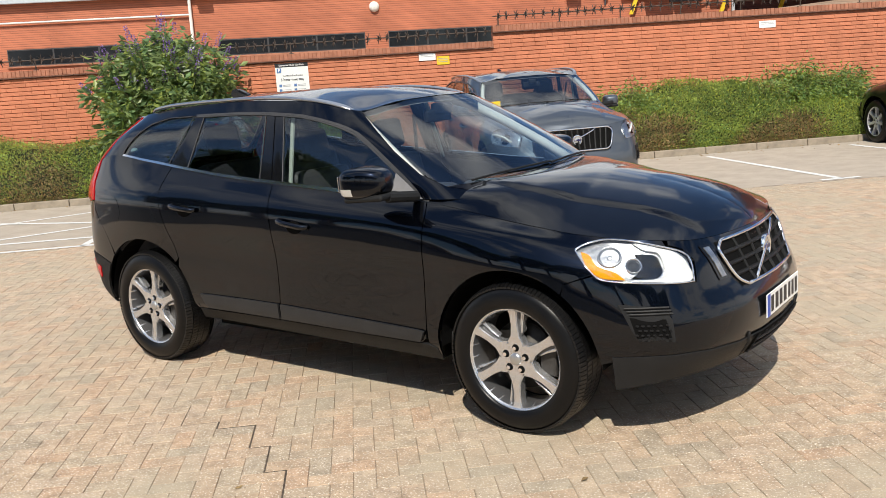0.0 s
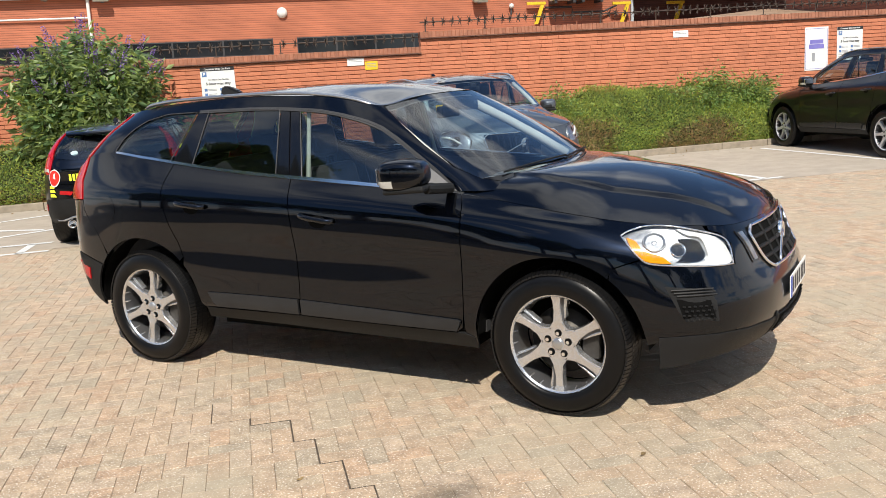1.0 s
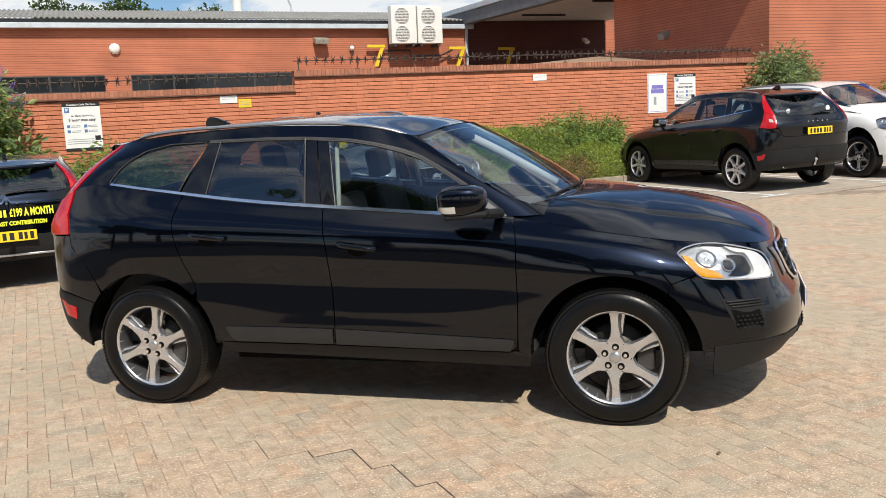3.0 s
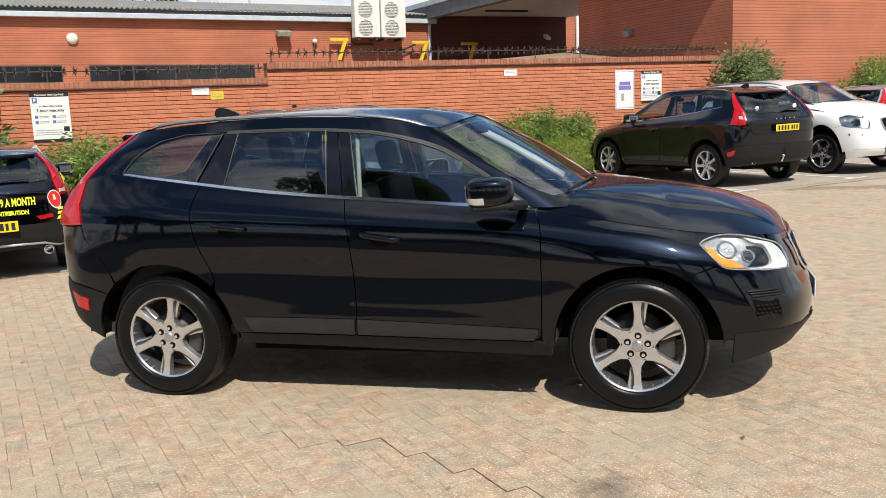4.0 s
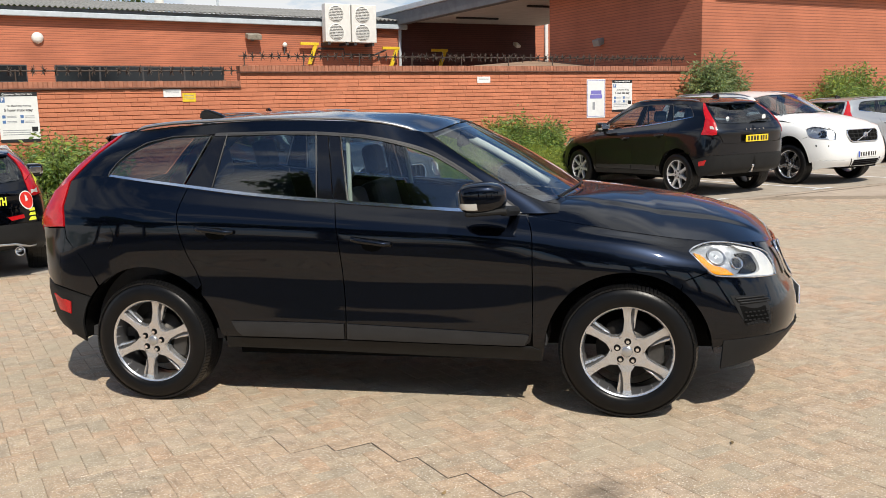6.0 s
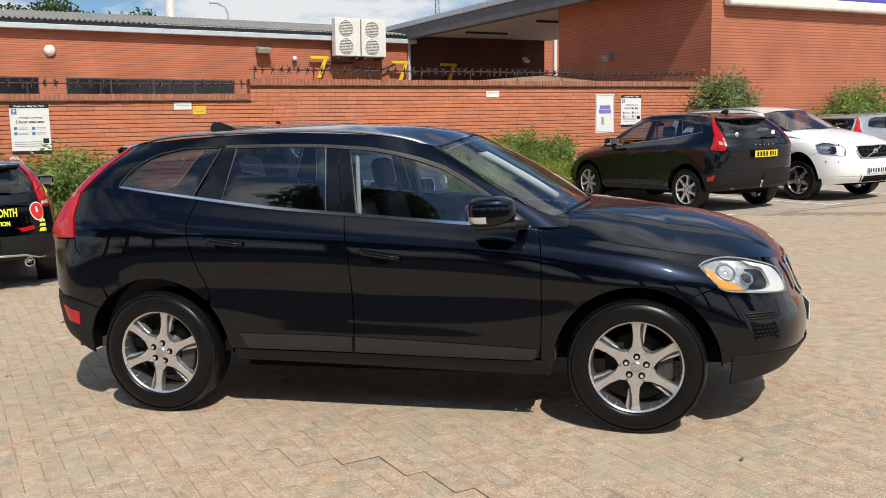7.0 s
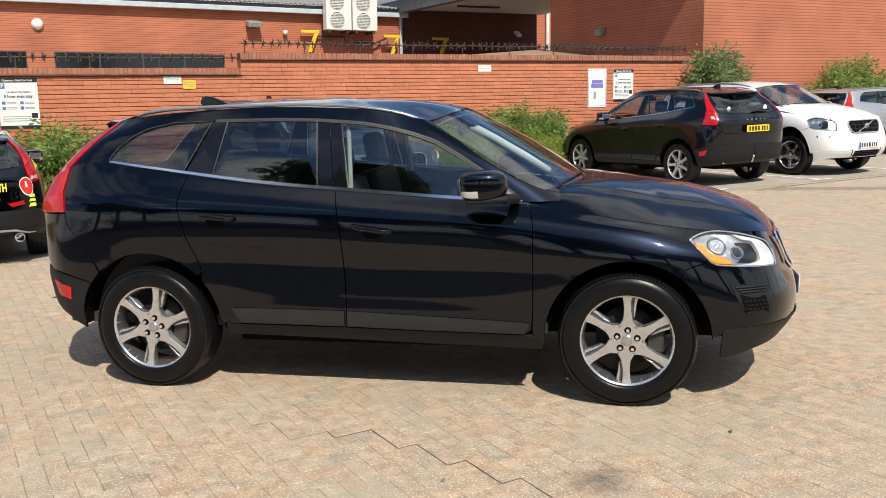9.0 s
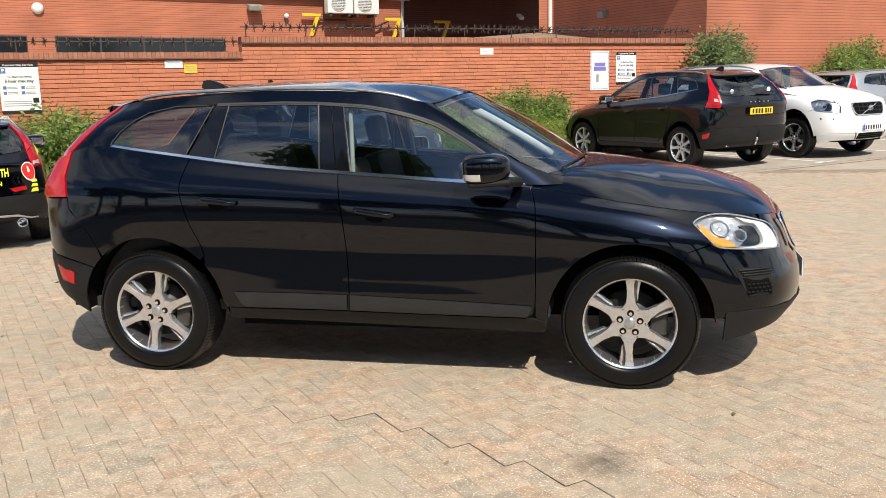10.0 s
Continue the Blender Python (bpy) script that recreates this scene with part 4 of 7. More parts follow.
def wheel_meshes(style, r=0.365):
    """Meshes of a road wheel about the local y axis, outer face towards -y: tyre, barrel, spokes and so on."""
    out = {}
    k = r / 0.365
    w = 0.1175
    prof = [(.246, -w + .016), (.25, -w + .006), (.258, -w - .003), (.285, -w - .008), (.315, -w - .006), (.338, -w + .006), (.352, -w + .02), (.361, -w + .045),
            (.3645, -.03), (.365, 0), (.3645, .03), (.361, w - .045), (.352, w - .02), (.338, w - .006), (.30, w), (.25, w - .004), (.24, w - .012)]
    out["tyre"] = mesh_from("tyre", lathe([(a * k, b) for a, b in prof], 72), M["tyre_wall"], True)
    # tread: blocks round the crown
    bm = bmesh.new()
    n = 104
    for i in range(n):
        for j, (y0, y1) in enumerate(((-.112, -.074), (-.068, -.026), (-.02, .02), (.026, .068), (.074, .112))):
            a0 = 2 * math.pi * (i + 0.12 + 0.3 * (j % 2)) / n
            a1 = a0 + 2 * math.pi * 0.82 / n
            sk = 0.012 if j in (0, 4) else 0.0
            vs = []
            for rr, sh in ((.358, 0), (.3672, 0.002)):
                for a, yy in ((a0, y0), (a0, y1), (a1, y1), (a1, y0)):
                    drop = max(0.0, abs(yy) - .078) * 0.38
                    rad = (rr - drop) * k
                    tw = a + yy * 0.35
                    vs.append(bm.verts.new((rad * math.cos(tw), yy, rad * math.sin(tw))))
            for q in ((4, 5, 6, 7), (0, 4, 7, 3), (0, 1, 5, 4), (1, 2, 6, 5), (2, 3, 7, 6)):
                bm.faces.new([vs[t] for t in q])
    bmesh.ops.recalc_face_normals(bm, faces=bm.faces)
    out["tread"] = mesh_from("tread", bm, M["tyre"])
    k *= 1.068
    face = "rim_face" if style in ("twist", "five") else "rim_plain"
    lip = [(.225, .09), (.218, .06), (.214, -.06), (.222, -.098), (.232, -.108), (.238, -.109), (.2385, -.104), (.234, -.098)]
    out["rim"] = mesh_from("rim", lathe([(a * k, b) for a, b in lip[2:]], 72), M[face], True)
    out["barrel"] = mesh_from("barrel", lathe([(a * k, b) for a, b in lip[:4]], 48), M["rim_dark"], True)
    # spokes: faces widen to the rim, each with a dark chamfered pocket along one flank
    ns = {"twist": 6, "five": 5, "plain": 7}[style]
    sp, pk = bmesh.new(), bmesh.new()
    for i in range(ns):
        rot = Matrix.Rotation(2 * math.pi * i / ns + radians(90 if style != "plain" else 60), 4, "Y")
        wid = {"twist": (0.043, 0.0225, 0.0165, 0.0185, 0.026), "five": (0.046, 0.027, 0.024, 0.028, 0.034), "plain": (0.034, 0.020, 0.018, 0.021, 0.026)}[style]
        rad = (.070, .105, .155, .20, .230)
        yy = (-.090, -.094, -.093, -.096, -.102)
        lean = {"twist": (0.0, 0.001, 0.006, 0.010, 0.012), "five": (0,) * 5, "plain": (0,) * 5}[style]
        top, low = [], []
        for s in (1, -1):
            rowt, rowl = [], []
            for a, wd, y, ln in zip(rad, wid, yy, lean):
                rowt.append(sp.verts.new(rot @ Vector((a * k, y, (s * wd + ln) * k))))
                rowl.append(sp.verts.new(rot @ Vector((a * k, y + 0.045, (s * wd * 1.12 + ln) * k))))
            top.append(rowt)
            low.append(rowl)
        for j in range(4):
            sp.faces.new((top[0][j], top[0][j + 1], top[1][j + 1], top[1][j]))
            for s in (0, 1):
                sp.faces.new((top[s][j], low[s][j], low[s][j + 1], top[s][j + 1]))
        if style == "twist":
            # second blade beside each spoke, split off by a dark groove
            q = [(.122, -.027, -.031), (.165, -.023, -.033), (.226, -.027, -.042)]
            a_, b_ = [], []
            for rr, s0, s1 in q:
                a_.append([sp.verts.new(rot @ Vector((rr * k, y, s * k))) for s, y in ((s0, -.086), (s1, -.083), (s1 - .004, -.045), (s0, -.045))])
            for g, h in zip(a_, a_[1:]):
                for t in range(4):
                    sp.faces.new((g[t], g[(t + 1) % 4], h[(t + 1) % 4], h[t]))
            sp.faces.new(a_[0])
            if i == 0:
                pk.faces.new([pk.verts.new((rr * k, -.074, s * k)) for rr, s in ((.10, .006), (.228, .006), (.228, -.040), (.115, -.032))])
    bmesh.ops.recalc_face_normals(sp, faces=sp.faces)
    sp_bev = [e for e in sp.edges if len(e.link_faces) == 2 and e.calc_face_angle(0) > 0.7]
    bmesh.ops.bevel(sp, geom=sp_bev, offset=0.004, segments=2, affect="EDGES")
    out["spokes"] = mesh_from("spokes", sp, M[face])
    if style == "twist":
        out["spoke_pocket"] = mesh_from("spoke_pocket", pk, M["rim_dark"])
    else:
        pk.free()
    hub = [(0.0001, -.0905), (.076, -.0905), (.0775, -.086), (.078, -.03)]
    out["hub"] = mesh_from("hub", lathe([(a * k, b) for a, b in hub], 32), M[face])
    cap = [(0.0001, -.101), (.021, -.100), (.027, -.096), (.028, -.086)]
    out["centre_cap"] = mesh_from("centre_cap", lathe([(a * k, b) for a, b in cap], 24), M["satin"], True)
    out["wheel_nut"] = mesh_from("wheel_nut", add_cyl(bmesh.new(), (0, 0, 0), (0, -.026, 0), .0115, .010, 6), M["chrome"])
    disc = [(.05, -.01), (.06, -.03), (.085, -.03), (.09, -.012), (.155, -.012), (.156, .012), (.05, .012)]
    out["brake_disc"] = mesh_from("brake_disc", lathe([(a * k, b) for a, b in disc], 48), M["disc"], True)
    out["caliper"] = mesh_from("caliper", box(.10 * k, .185 * k, -.05, .05, -.07, .075, .015), M["caliper"])
    return out


WHEELS = {}


def ms_pocket():
    if "pocket" not in WHEELS:
        WHEELS["pocket"] = mesh_from("nut_pocket", lathe([(.0001, 0), (.0185, 0), (.019, .004)], 16), M["under"])
    return WHEELS["pocket"]



def add_wheel(parent, x, y, style, r=0.365, spin=0.0):
    """One wheel under a car; y < 0 faces right."""
    if (style, r) not in WHEELS:
        WHEELS[(style, r)] = wheel_meshes(style, r)
    ms = WHEELS[(style, r)]
    e = new("wheel", ms["tyre"])
    e.parent = parent
    e.matrix_basis = pose(x, y, r, 0, spin, 0) if y < 0 else pose(x, y, r, 0, spin, 180)
    ns = {"twist": 6, "five": 5, "plain": 7}[style]
    for k, me in ms.items():
        if k == "spoke_pocket":
            for i in range(ns):
                part(k, me, None, e, m=Matrix.Rotation(2 * math.pi * i / ns + radians(90), 4, "Y"))
        elif k == "wheel_nut":
            q = .052 * r / .365 * 1.068
            for i in range(5):
                a = 2 * math.pi * i / 5 + 0.3
                part(k, me, None, e, m=Matrix.Translation((q * math.cos(a), -.078, q * math.sin(a))))
                part("nut_pocket", ms_pocket(), None, e, m=Matrix.Translation((q * math.cos(a), -.0912, q * math.sin(a))))
        elif k != "tyre":
            part(k, me, None, e)
    return e


def rounded(cx, cz, w, h, r=0.02, n=5):
    pts = []
    for a0, sx, sz in ((0, 1, 1), (90, -1, 1), (180, -1, -1), (270, 1, -1)):
        for i in range(n + 1):
            a = radians(a0 + 90 * i / n)
            pts.append((cx + sx * (w / 2 - r) + r * math.cos(a), cz + sz * (h / 2 - r) + r * math.sin(a)))
    return pts

# ---- cars: panels ----
def same(p):
    return p


LOW0, UP0 = Skin(ROWS_LOW, same), Skin([BELT, MIDDLE, ROOF_EDGE], same)
ARCH_R, ARCH_F = (-1.387, .362, .456), (1.387, .362, .441)


def low_uv(pts, lo=2.4, hi=12.4):
    return LOW0.find(pts, (0, 2), lo, hi)


def up_uv(pts, lo=2.0, hi=9.6):
    return UP0.find(pts, (0, 2), lo, hi)


def row_c(skin, x, l, lo, hi):
    cs = np.linspace(lo, hi, 2000)
    xs = skin.at(cs, np.full_like(cs, l))[:, 0]
    return float(cs[np.argmin(abs(xs - x))])


def along(skin, x0, x1, l, lo, hi, n=14):
    """Points on one row of a skin between two places along the car."""
    a, b = row_c(skin, x0, l, lo, hi), row_c(skin, x1, l, lo, hi)
    return [(a + (b - a) * i / n, l) for i in range(n + 1)]


G = 0.0028


def shut_front(d=0.0):
    return spline([(.852 + d, 1.083), (.886 + d, .99), (.889 + d, .8), (.888 + d, .6), (.884 + d, .47)], 4)


def shut_mid(d=0.0):
    return spline([(-.235 + d, 1.168), (-.20 + d, 1.0), (-.184 + d, .851), (-.172 + d, .65), (-.170 + d, .517), (-.176 + d, .402)], 4)


def shut_rear(d=0.0):
    return spline([(-1.135 + d, 1.262), (-1.158 + d, 1.169), (-1.16 + d, 1.084), (-1.112 + d, .908), (-1.06 + d, .79), (-1.035 + d, .71)], 4)


LAMP = [(1.703, .900), (1.73, .918), (1.80, .935), (1.89, .933), (1.99, .913), (2.096, .874), (2.143, .824), (2.167, .743), (2.05, .755), (1.95, .764), (1.84, .778), (1.793, .811), (1.745, .859)]
DLO_TOP = [(-1.655, 1.348), (-1.61, 1.415), (-1.53, 1.483), (-1.43, 1.535), (-1.27, 1.566), (-.94, 1.570), (-.60, 1.570), (-.37, 1.562), (-.10, 1.54), (.05, 1.512), (.20, 1.473), (.323, 1.430), (.45, 1.362), (.574, 1.285), (.70, 1.202), (.815, 1.115)]
POLY = {}


def make_polys():
    P = POLY
    # doors
    arc_r = arc(*ARCH_R, 43, 8, 12)
    P["rear_door"] = along(LOW0, -.235 - G, -1.135 + G, 6, 4, 8)[::1] + low_uv(shut_rear(G)[1:] + arc_r[1:] + [(-.92, .405)]) + low_uv(shut_mid(-G)[::-1][:-1])
    P["front_door"] = along(LOW0, .852 - G, -.235 + G, 6, 6, 9) + low_uv(shut_mid(G)[1:] + [(0.3, .392), (.84, .386), (.872, .41)] + shut_front(-G)[::-1][:-1])
    # front fender
    arc_f = arc(*ARCH_F, 172, 52, 22)
    P["front_fender"] = along(LOW0, .852 + G, 1.70, 6, 7.5, 11) + low_uv([(1.706, .900), (1.745, .856), (1.793, .809), (1.797, .797), (1.735, .778), (1.675, .757)] + [(q[0], q[1]) for q in arc_f[::-1]] + [(.945, .36), (.935, .31), (.89, .31), (.884 + G, .40)] + shut_front(G)[::-1][:-1])
    # rear quarter
    arc_q = arc(*ARCH_R, 45, 131, 18)
    P["rear_quarter"] = along(LOW0, -1.135 - G, -1.85, 6, 2.3, 6) + [(3.45, 6.0), (3.63, 5.25), (3.80, 4.5)] + low_uv([(-1.90, .985), (-1.845, .918), (-1.785, .86), (-1.72, .76)]) + low_uv(arc_q[::-1]) + low_uv(shut_rear(-G)[::-1][:-1])
    # front bumper
    arc_b = arc(*ARCH_F, 4, 51, 12)
    top = [(row_c(LOW0, 2.03, 6, 10, 13) + (13 - row_c(LOW0, 2.03, 6, 10, 13)) * i / 16, 6.0) for i in range(17)]
    P["front_bumper"] = low_uv([(1.672, .751), (1.735, .772), (1.80, .791), (1.84, .772), (1.95, .758), (2.05, .749), (2.174, .737), (2.150, .827), (2.104, .879), (2.057, .902)], 9, 12.6) + top[1:] + [(13, 6 - 4.95 * i / 10) for i in range(1, 11)] + [(12.5, 1.03), (12, 1.02), (11.5, 1.03), (11, 1.03), (10.6, 1.02)] + low_uv(arc_b)
    P["front_skirt"] = [(10.22, 0.0)] + [(10.22 + 2.78 * i / 18, 0.0) for i in range(1, 19)] + [(13, .5), (13, 1.0), (12.5, .99), (12, .98), (11.5, .99), (11, 1.0), (10.6, 1.0), (10.22, .98)]
    # rear bumper, skirt, tailgate
    arc_rb = arc(*ARCH_R, 133, 143, 4)
    P["rear_bumper"] = [(0, 2.5), (1, 2.5), (2, 2.5), (3, 2.45)] + low_uv(arc_rb[::-1]) + low_uv([(-1.726, .763), (-1.791, .864), (-1.85, .922), (-1.905, .98)]) + [(3.78, 4.44), (3.1, 4.42), (2.5, 4.45), (2.0, 4.3), (1.7, 3.55), (1.0, 3.5), (0, 3.5)]
    P["rear_skirt"] = [(0, 0), (1, 0), (2, 0), (3, 0), (3.9, 0)] + low_uv(arc(*ARCH_R, 176, 144, 8)) + [(3, 2.43), (2, 2.48), (1, 2.48), (0, 2.48)]
    P["tailgate"] = [(0, 3.53), (1, 3.53), (1.68, 3.58), (1.97, 4.35), (2.3, 4.58), (2.28, 5.3), (2.25, 6), (1, 6), (0, 6)]
    P["tail_lamp_low"] = [(2.28, 6), (2.6, 6), (3.42, 6), (3.60, 5.25), (3.77, 4.5), (2.8, 4.48), (2.34, 4.55), (2.31, 5.2)]
    P["tail_lamp_up"] = [(2.30, 0.0), (3.42, 0.0), (3.35, .6), (3.22, 1.2), (3.06, 1.94), (2.82, 1.94), (2.68, 1.3), (2.5, .6)]
    P["rear_window"] = [(0, .12), (1, .12), (1.95, .16), (2.12, .5), (2.25, 1.0), (2.32, 1.5), (2.3, 1.8), (1, 1.85), (0, 1.85)]
    P["rear_frame"] = [(0, 0), (1, 0), (2.27, 0), (2.47, .6), (2.65, 1.3), (2.80, 1.98), (1, 2), (0, 2), (0, 1.83), (1, 1.83), (2.27, 1.77), (2.29, 1.5), (2.22, 1.0), (2.09, .5), (1.93, .19), (1, .15), (0, .15)]
    # sill and mouldings
    P["sill"] = low_uv([(-.905, .43), (-.90, .398), (-.3, .395), (.3, .385), (.88, .378), (.93, .36)]) + [(row_c(LOW0, .93, 0, 7, 10), 0.0)] + [(c, 0.0) for c in (8, 7, 6.5, 6)] + [(row_c(LOW0, -.925, 0, 4, 7), 0.0)]
    P["moulding_front"] = low_uv([(-.162, .492), (.3, .474), (.85, .452), (.866, .445), (.862, .43), (.84, .392), (.3, .398), (-.166, .408)])
    P["moulding_rear"] = low_uv([(-.86, .498), (-.5, .496), (-.182, .492), (-.186, .408), (-.5, .412), (-.80, .415), (-.83, .44)])
    # glasshouse
    dlo = up_uv(spline(DLO_TOP, 3))
    P["cant_rail"] = [(c, 0.0) for c in np.linspace(row_c(UP0, -1.655, 0, 2.5, 6), 3.45, 5)] + [(3.38, .6), (3.25, 1.2), (3.09, 1.94), (3.08, 2.0)] + [(c, 2.0) for c in np.linspace(3.2, 8.87, 24)] + [(8.79, 1.5), (8.77, 1.0), (8.83, .5), (9.04, .235), (9.33, .115), (9.2, 0.0)] + [(c, 0.0) for c in np.linspace(8.98, row_c(UP0, .82, 0, 7, 9.3), 3)] + dlo[::-1]

    def pane(top, x0b, x0t, x1b, x1t):
        zt = lambda x: lerp_table(DLO_TOP, x)
        zb = lambda x: lerp_table([(-1.75, 1.345), (-1.36, 1.297), (-.7, 1.21), (0, 1.15), (.55, 1.108), (.95, 1.085)], x)
        xs = np.linspace(x1t, x0t, 16)
        bs = np.linspace(x0b, x1b, 10)
        return up_uv([(x, zb(x) + .012) for x in bs] + [(x, zt(x) - .004) for x in xs if zt(x) - .004 > zb(x) + 0.03])

    P["quarter_glass"] = pane(0, -1.645, -1.64, -1.165, -1.025)
    P["rear_glass"] = pane(0, -.985, -.925, -.345, -.375)
    P["front_glass"] = pane(0, -.158, -.228, .785, .77)
    P["c_pillar"] = pane(0, -1.15, -1.008, -.992, -.932)
    P["b_pillar_rear"] = pane(0, -.338, -.368, -.252, -.305)
    P["b_pillar_front"] = pane(0, -.244, -.297, -.165, -.236)
    P["belt_strip"] = along(UP0, -1.64, .81, 0.0, 2.5, 9.3, 30) + [(c, 0.075) for c, _ in along(UP0, -1.64, .81, 0.0, 2.5, 9.3, 30)[::-1]]
    P["windscreen"] = [(9.03, .25), (9.6, .245), (10.2, .24), (11, .235), (11, .9), (11, 1.985), (10.2, 1.985), (9.5, 1.985), (8.9, 1.96), (8.82, 1.5), (8.81, 1.0), (8.87, .5)]
    P["cowl"] = [(9.35, .12), (10, .03), (11, 0.0), (11, .23), (10.2, .235), (9.6, .24), (9.06, .243)]
    P["head_lamp"] = low_uv(outline(LAMP[:8], LAMP[7:] + LAMP[:1], n=4), 8.5, 12.6)
    P["lamp_amber"] = low_uv(outline([(1.728, .893), (1.754, .857), (1.79, .816), (1.84, .784), (1.934, .774)], [(1.934, .774), (1.886, .81), (1.817, .835), (1.77, .877), (1.728, .893)]), 8.5, 12)
    P["lamp_brow"] = low_uv(outline([(1.94, .768), (2.05, .760), (2.158, .750), (2.135, .82), (2.09, .868), (2.03, .893), (1.93, .917)], [(1.93, .917), (1.98, .89), (2.035, .872), (2.073, .80), (2.052, .774), (1.94, .768)]), 8.5, 12.6)
    head = low_uv([(x, float(np.interp(x, [1.70, 1.73, 1.80, 1.89, 1.99, 2.06], [.905, .922, .939, .937, .917, .894]))) for x in np.linspace(1.70, 2.05, 14)], 8.5, 12.6)
    P["lamp_header"] = [(c, 6.0) for c, l in head] + [(c, min(l, 5.96)) for c, l in head[::-1]]
    P["lamp_dark"] = low_uv(outline([(1.945, .880), (1.99, .878), (2.03, .865), (2.055, .83), (2.066, .80), (2.046, .777), (1.955, .780)], [(1.955, .780), (1.975, .80), (1.98, .83), (1.945, .880)]), 8.5, 12.6)
    fog = [(1.91, .672), (2.0, .664), (2.086, .651), (2.119, .596), (2.13, .503), (1.997, .51), (1.966, .562)]
    P["fog_surround"] = low_uv(fog, 9, 12.6)
    P["fog_mesh"] = low_uv([(1.959, .615), (2.095, .604), (2.119, .517), (1.989, .524)], 9, 12.6)
    trim = [(x, lerp_table(DLO_TOP, x)) for x in np.linspace(-1.0, .79, 36)]
    P["frame_trim"] = up_uv([(x, z + .006) for x, z in trim] + [(x - .004, max(z - .012 - .010 * max(0.0, x), 1.10)) for x, z in trim[::-1]])
    P["fuel_flap"] = low_uv(arc(-1.655, .998, .088, 0, 345, 22))


make_polys()


def front_pts(skin, yz, off):
    """Places on the nose with the given y and z (right half by mirror), raised by off."""
    out = []
    uv = LOW0.find([(abs(y), z) for y, z in yz], (1, 2), 11.2, 13)
    for (y, z), (c, l) in zip(yz, uv):
        p, n = skin.at(c, l), skin.normal(c, l)
        if n[0] < 0:
            n = -n
        p = p + n * off
        out.append(Vector((p[0], math.copysign(p[1], y), p[2])))
    return out


def seat_mesh(bench=False):
    w = 0.62 if bench else 0.25
    bm = box(-.26, .26, -w, w, 0, .16, .05, 3)
    add_box(bm, -.09, .06, -w, w, 0, .62, .05, 3, pose(-.24, 0, .1, 0, -14, 0))
    for y in ((-.38, .38) if bench else (0,)):
        add_box(bm, -.05, .05, y - .13, y + .13, .66, .86, .045, 3, pose(-.26, 0, .1, 0, -12, 0))
    return bm


def mirror_shell():
    """Rounded housing: blunt behind, tapering forward."""
    bm = bmesh.new()
    bmesh.ops.create_cube(bm, size=2.0)
    bmesh.ops.subdivide_edges(bm, edges=bm.edges, cuts=7, use_grid_fill=True)
    for v in bm.verts:
        x, y, z = v.co
        r = (abs(x) ** 4 + abs(y) ** 4 + abs(z) ** 4) ** .25
        x, y, z = x / r, y / r, z / r
        k = 1 - .22 * max(0, x) ** 1.5
        v.co = (x * .125, y * .105 * k, (z * .078 + .006) * k)
    return bm


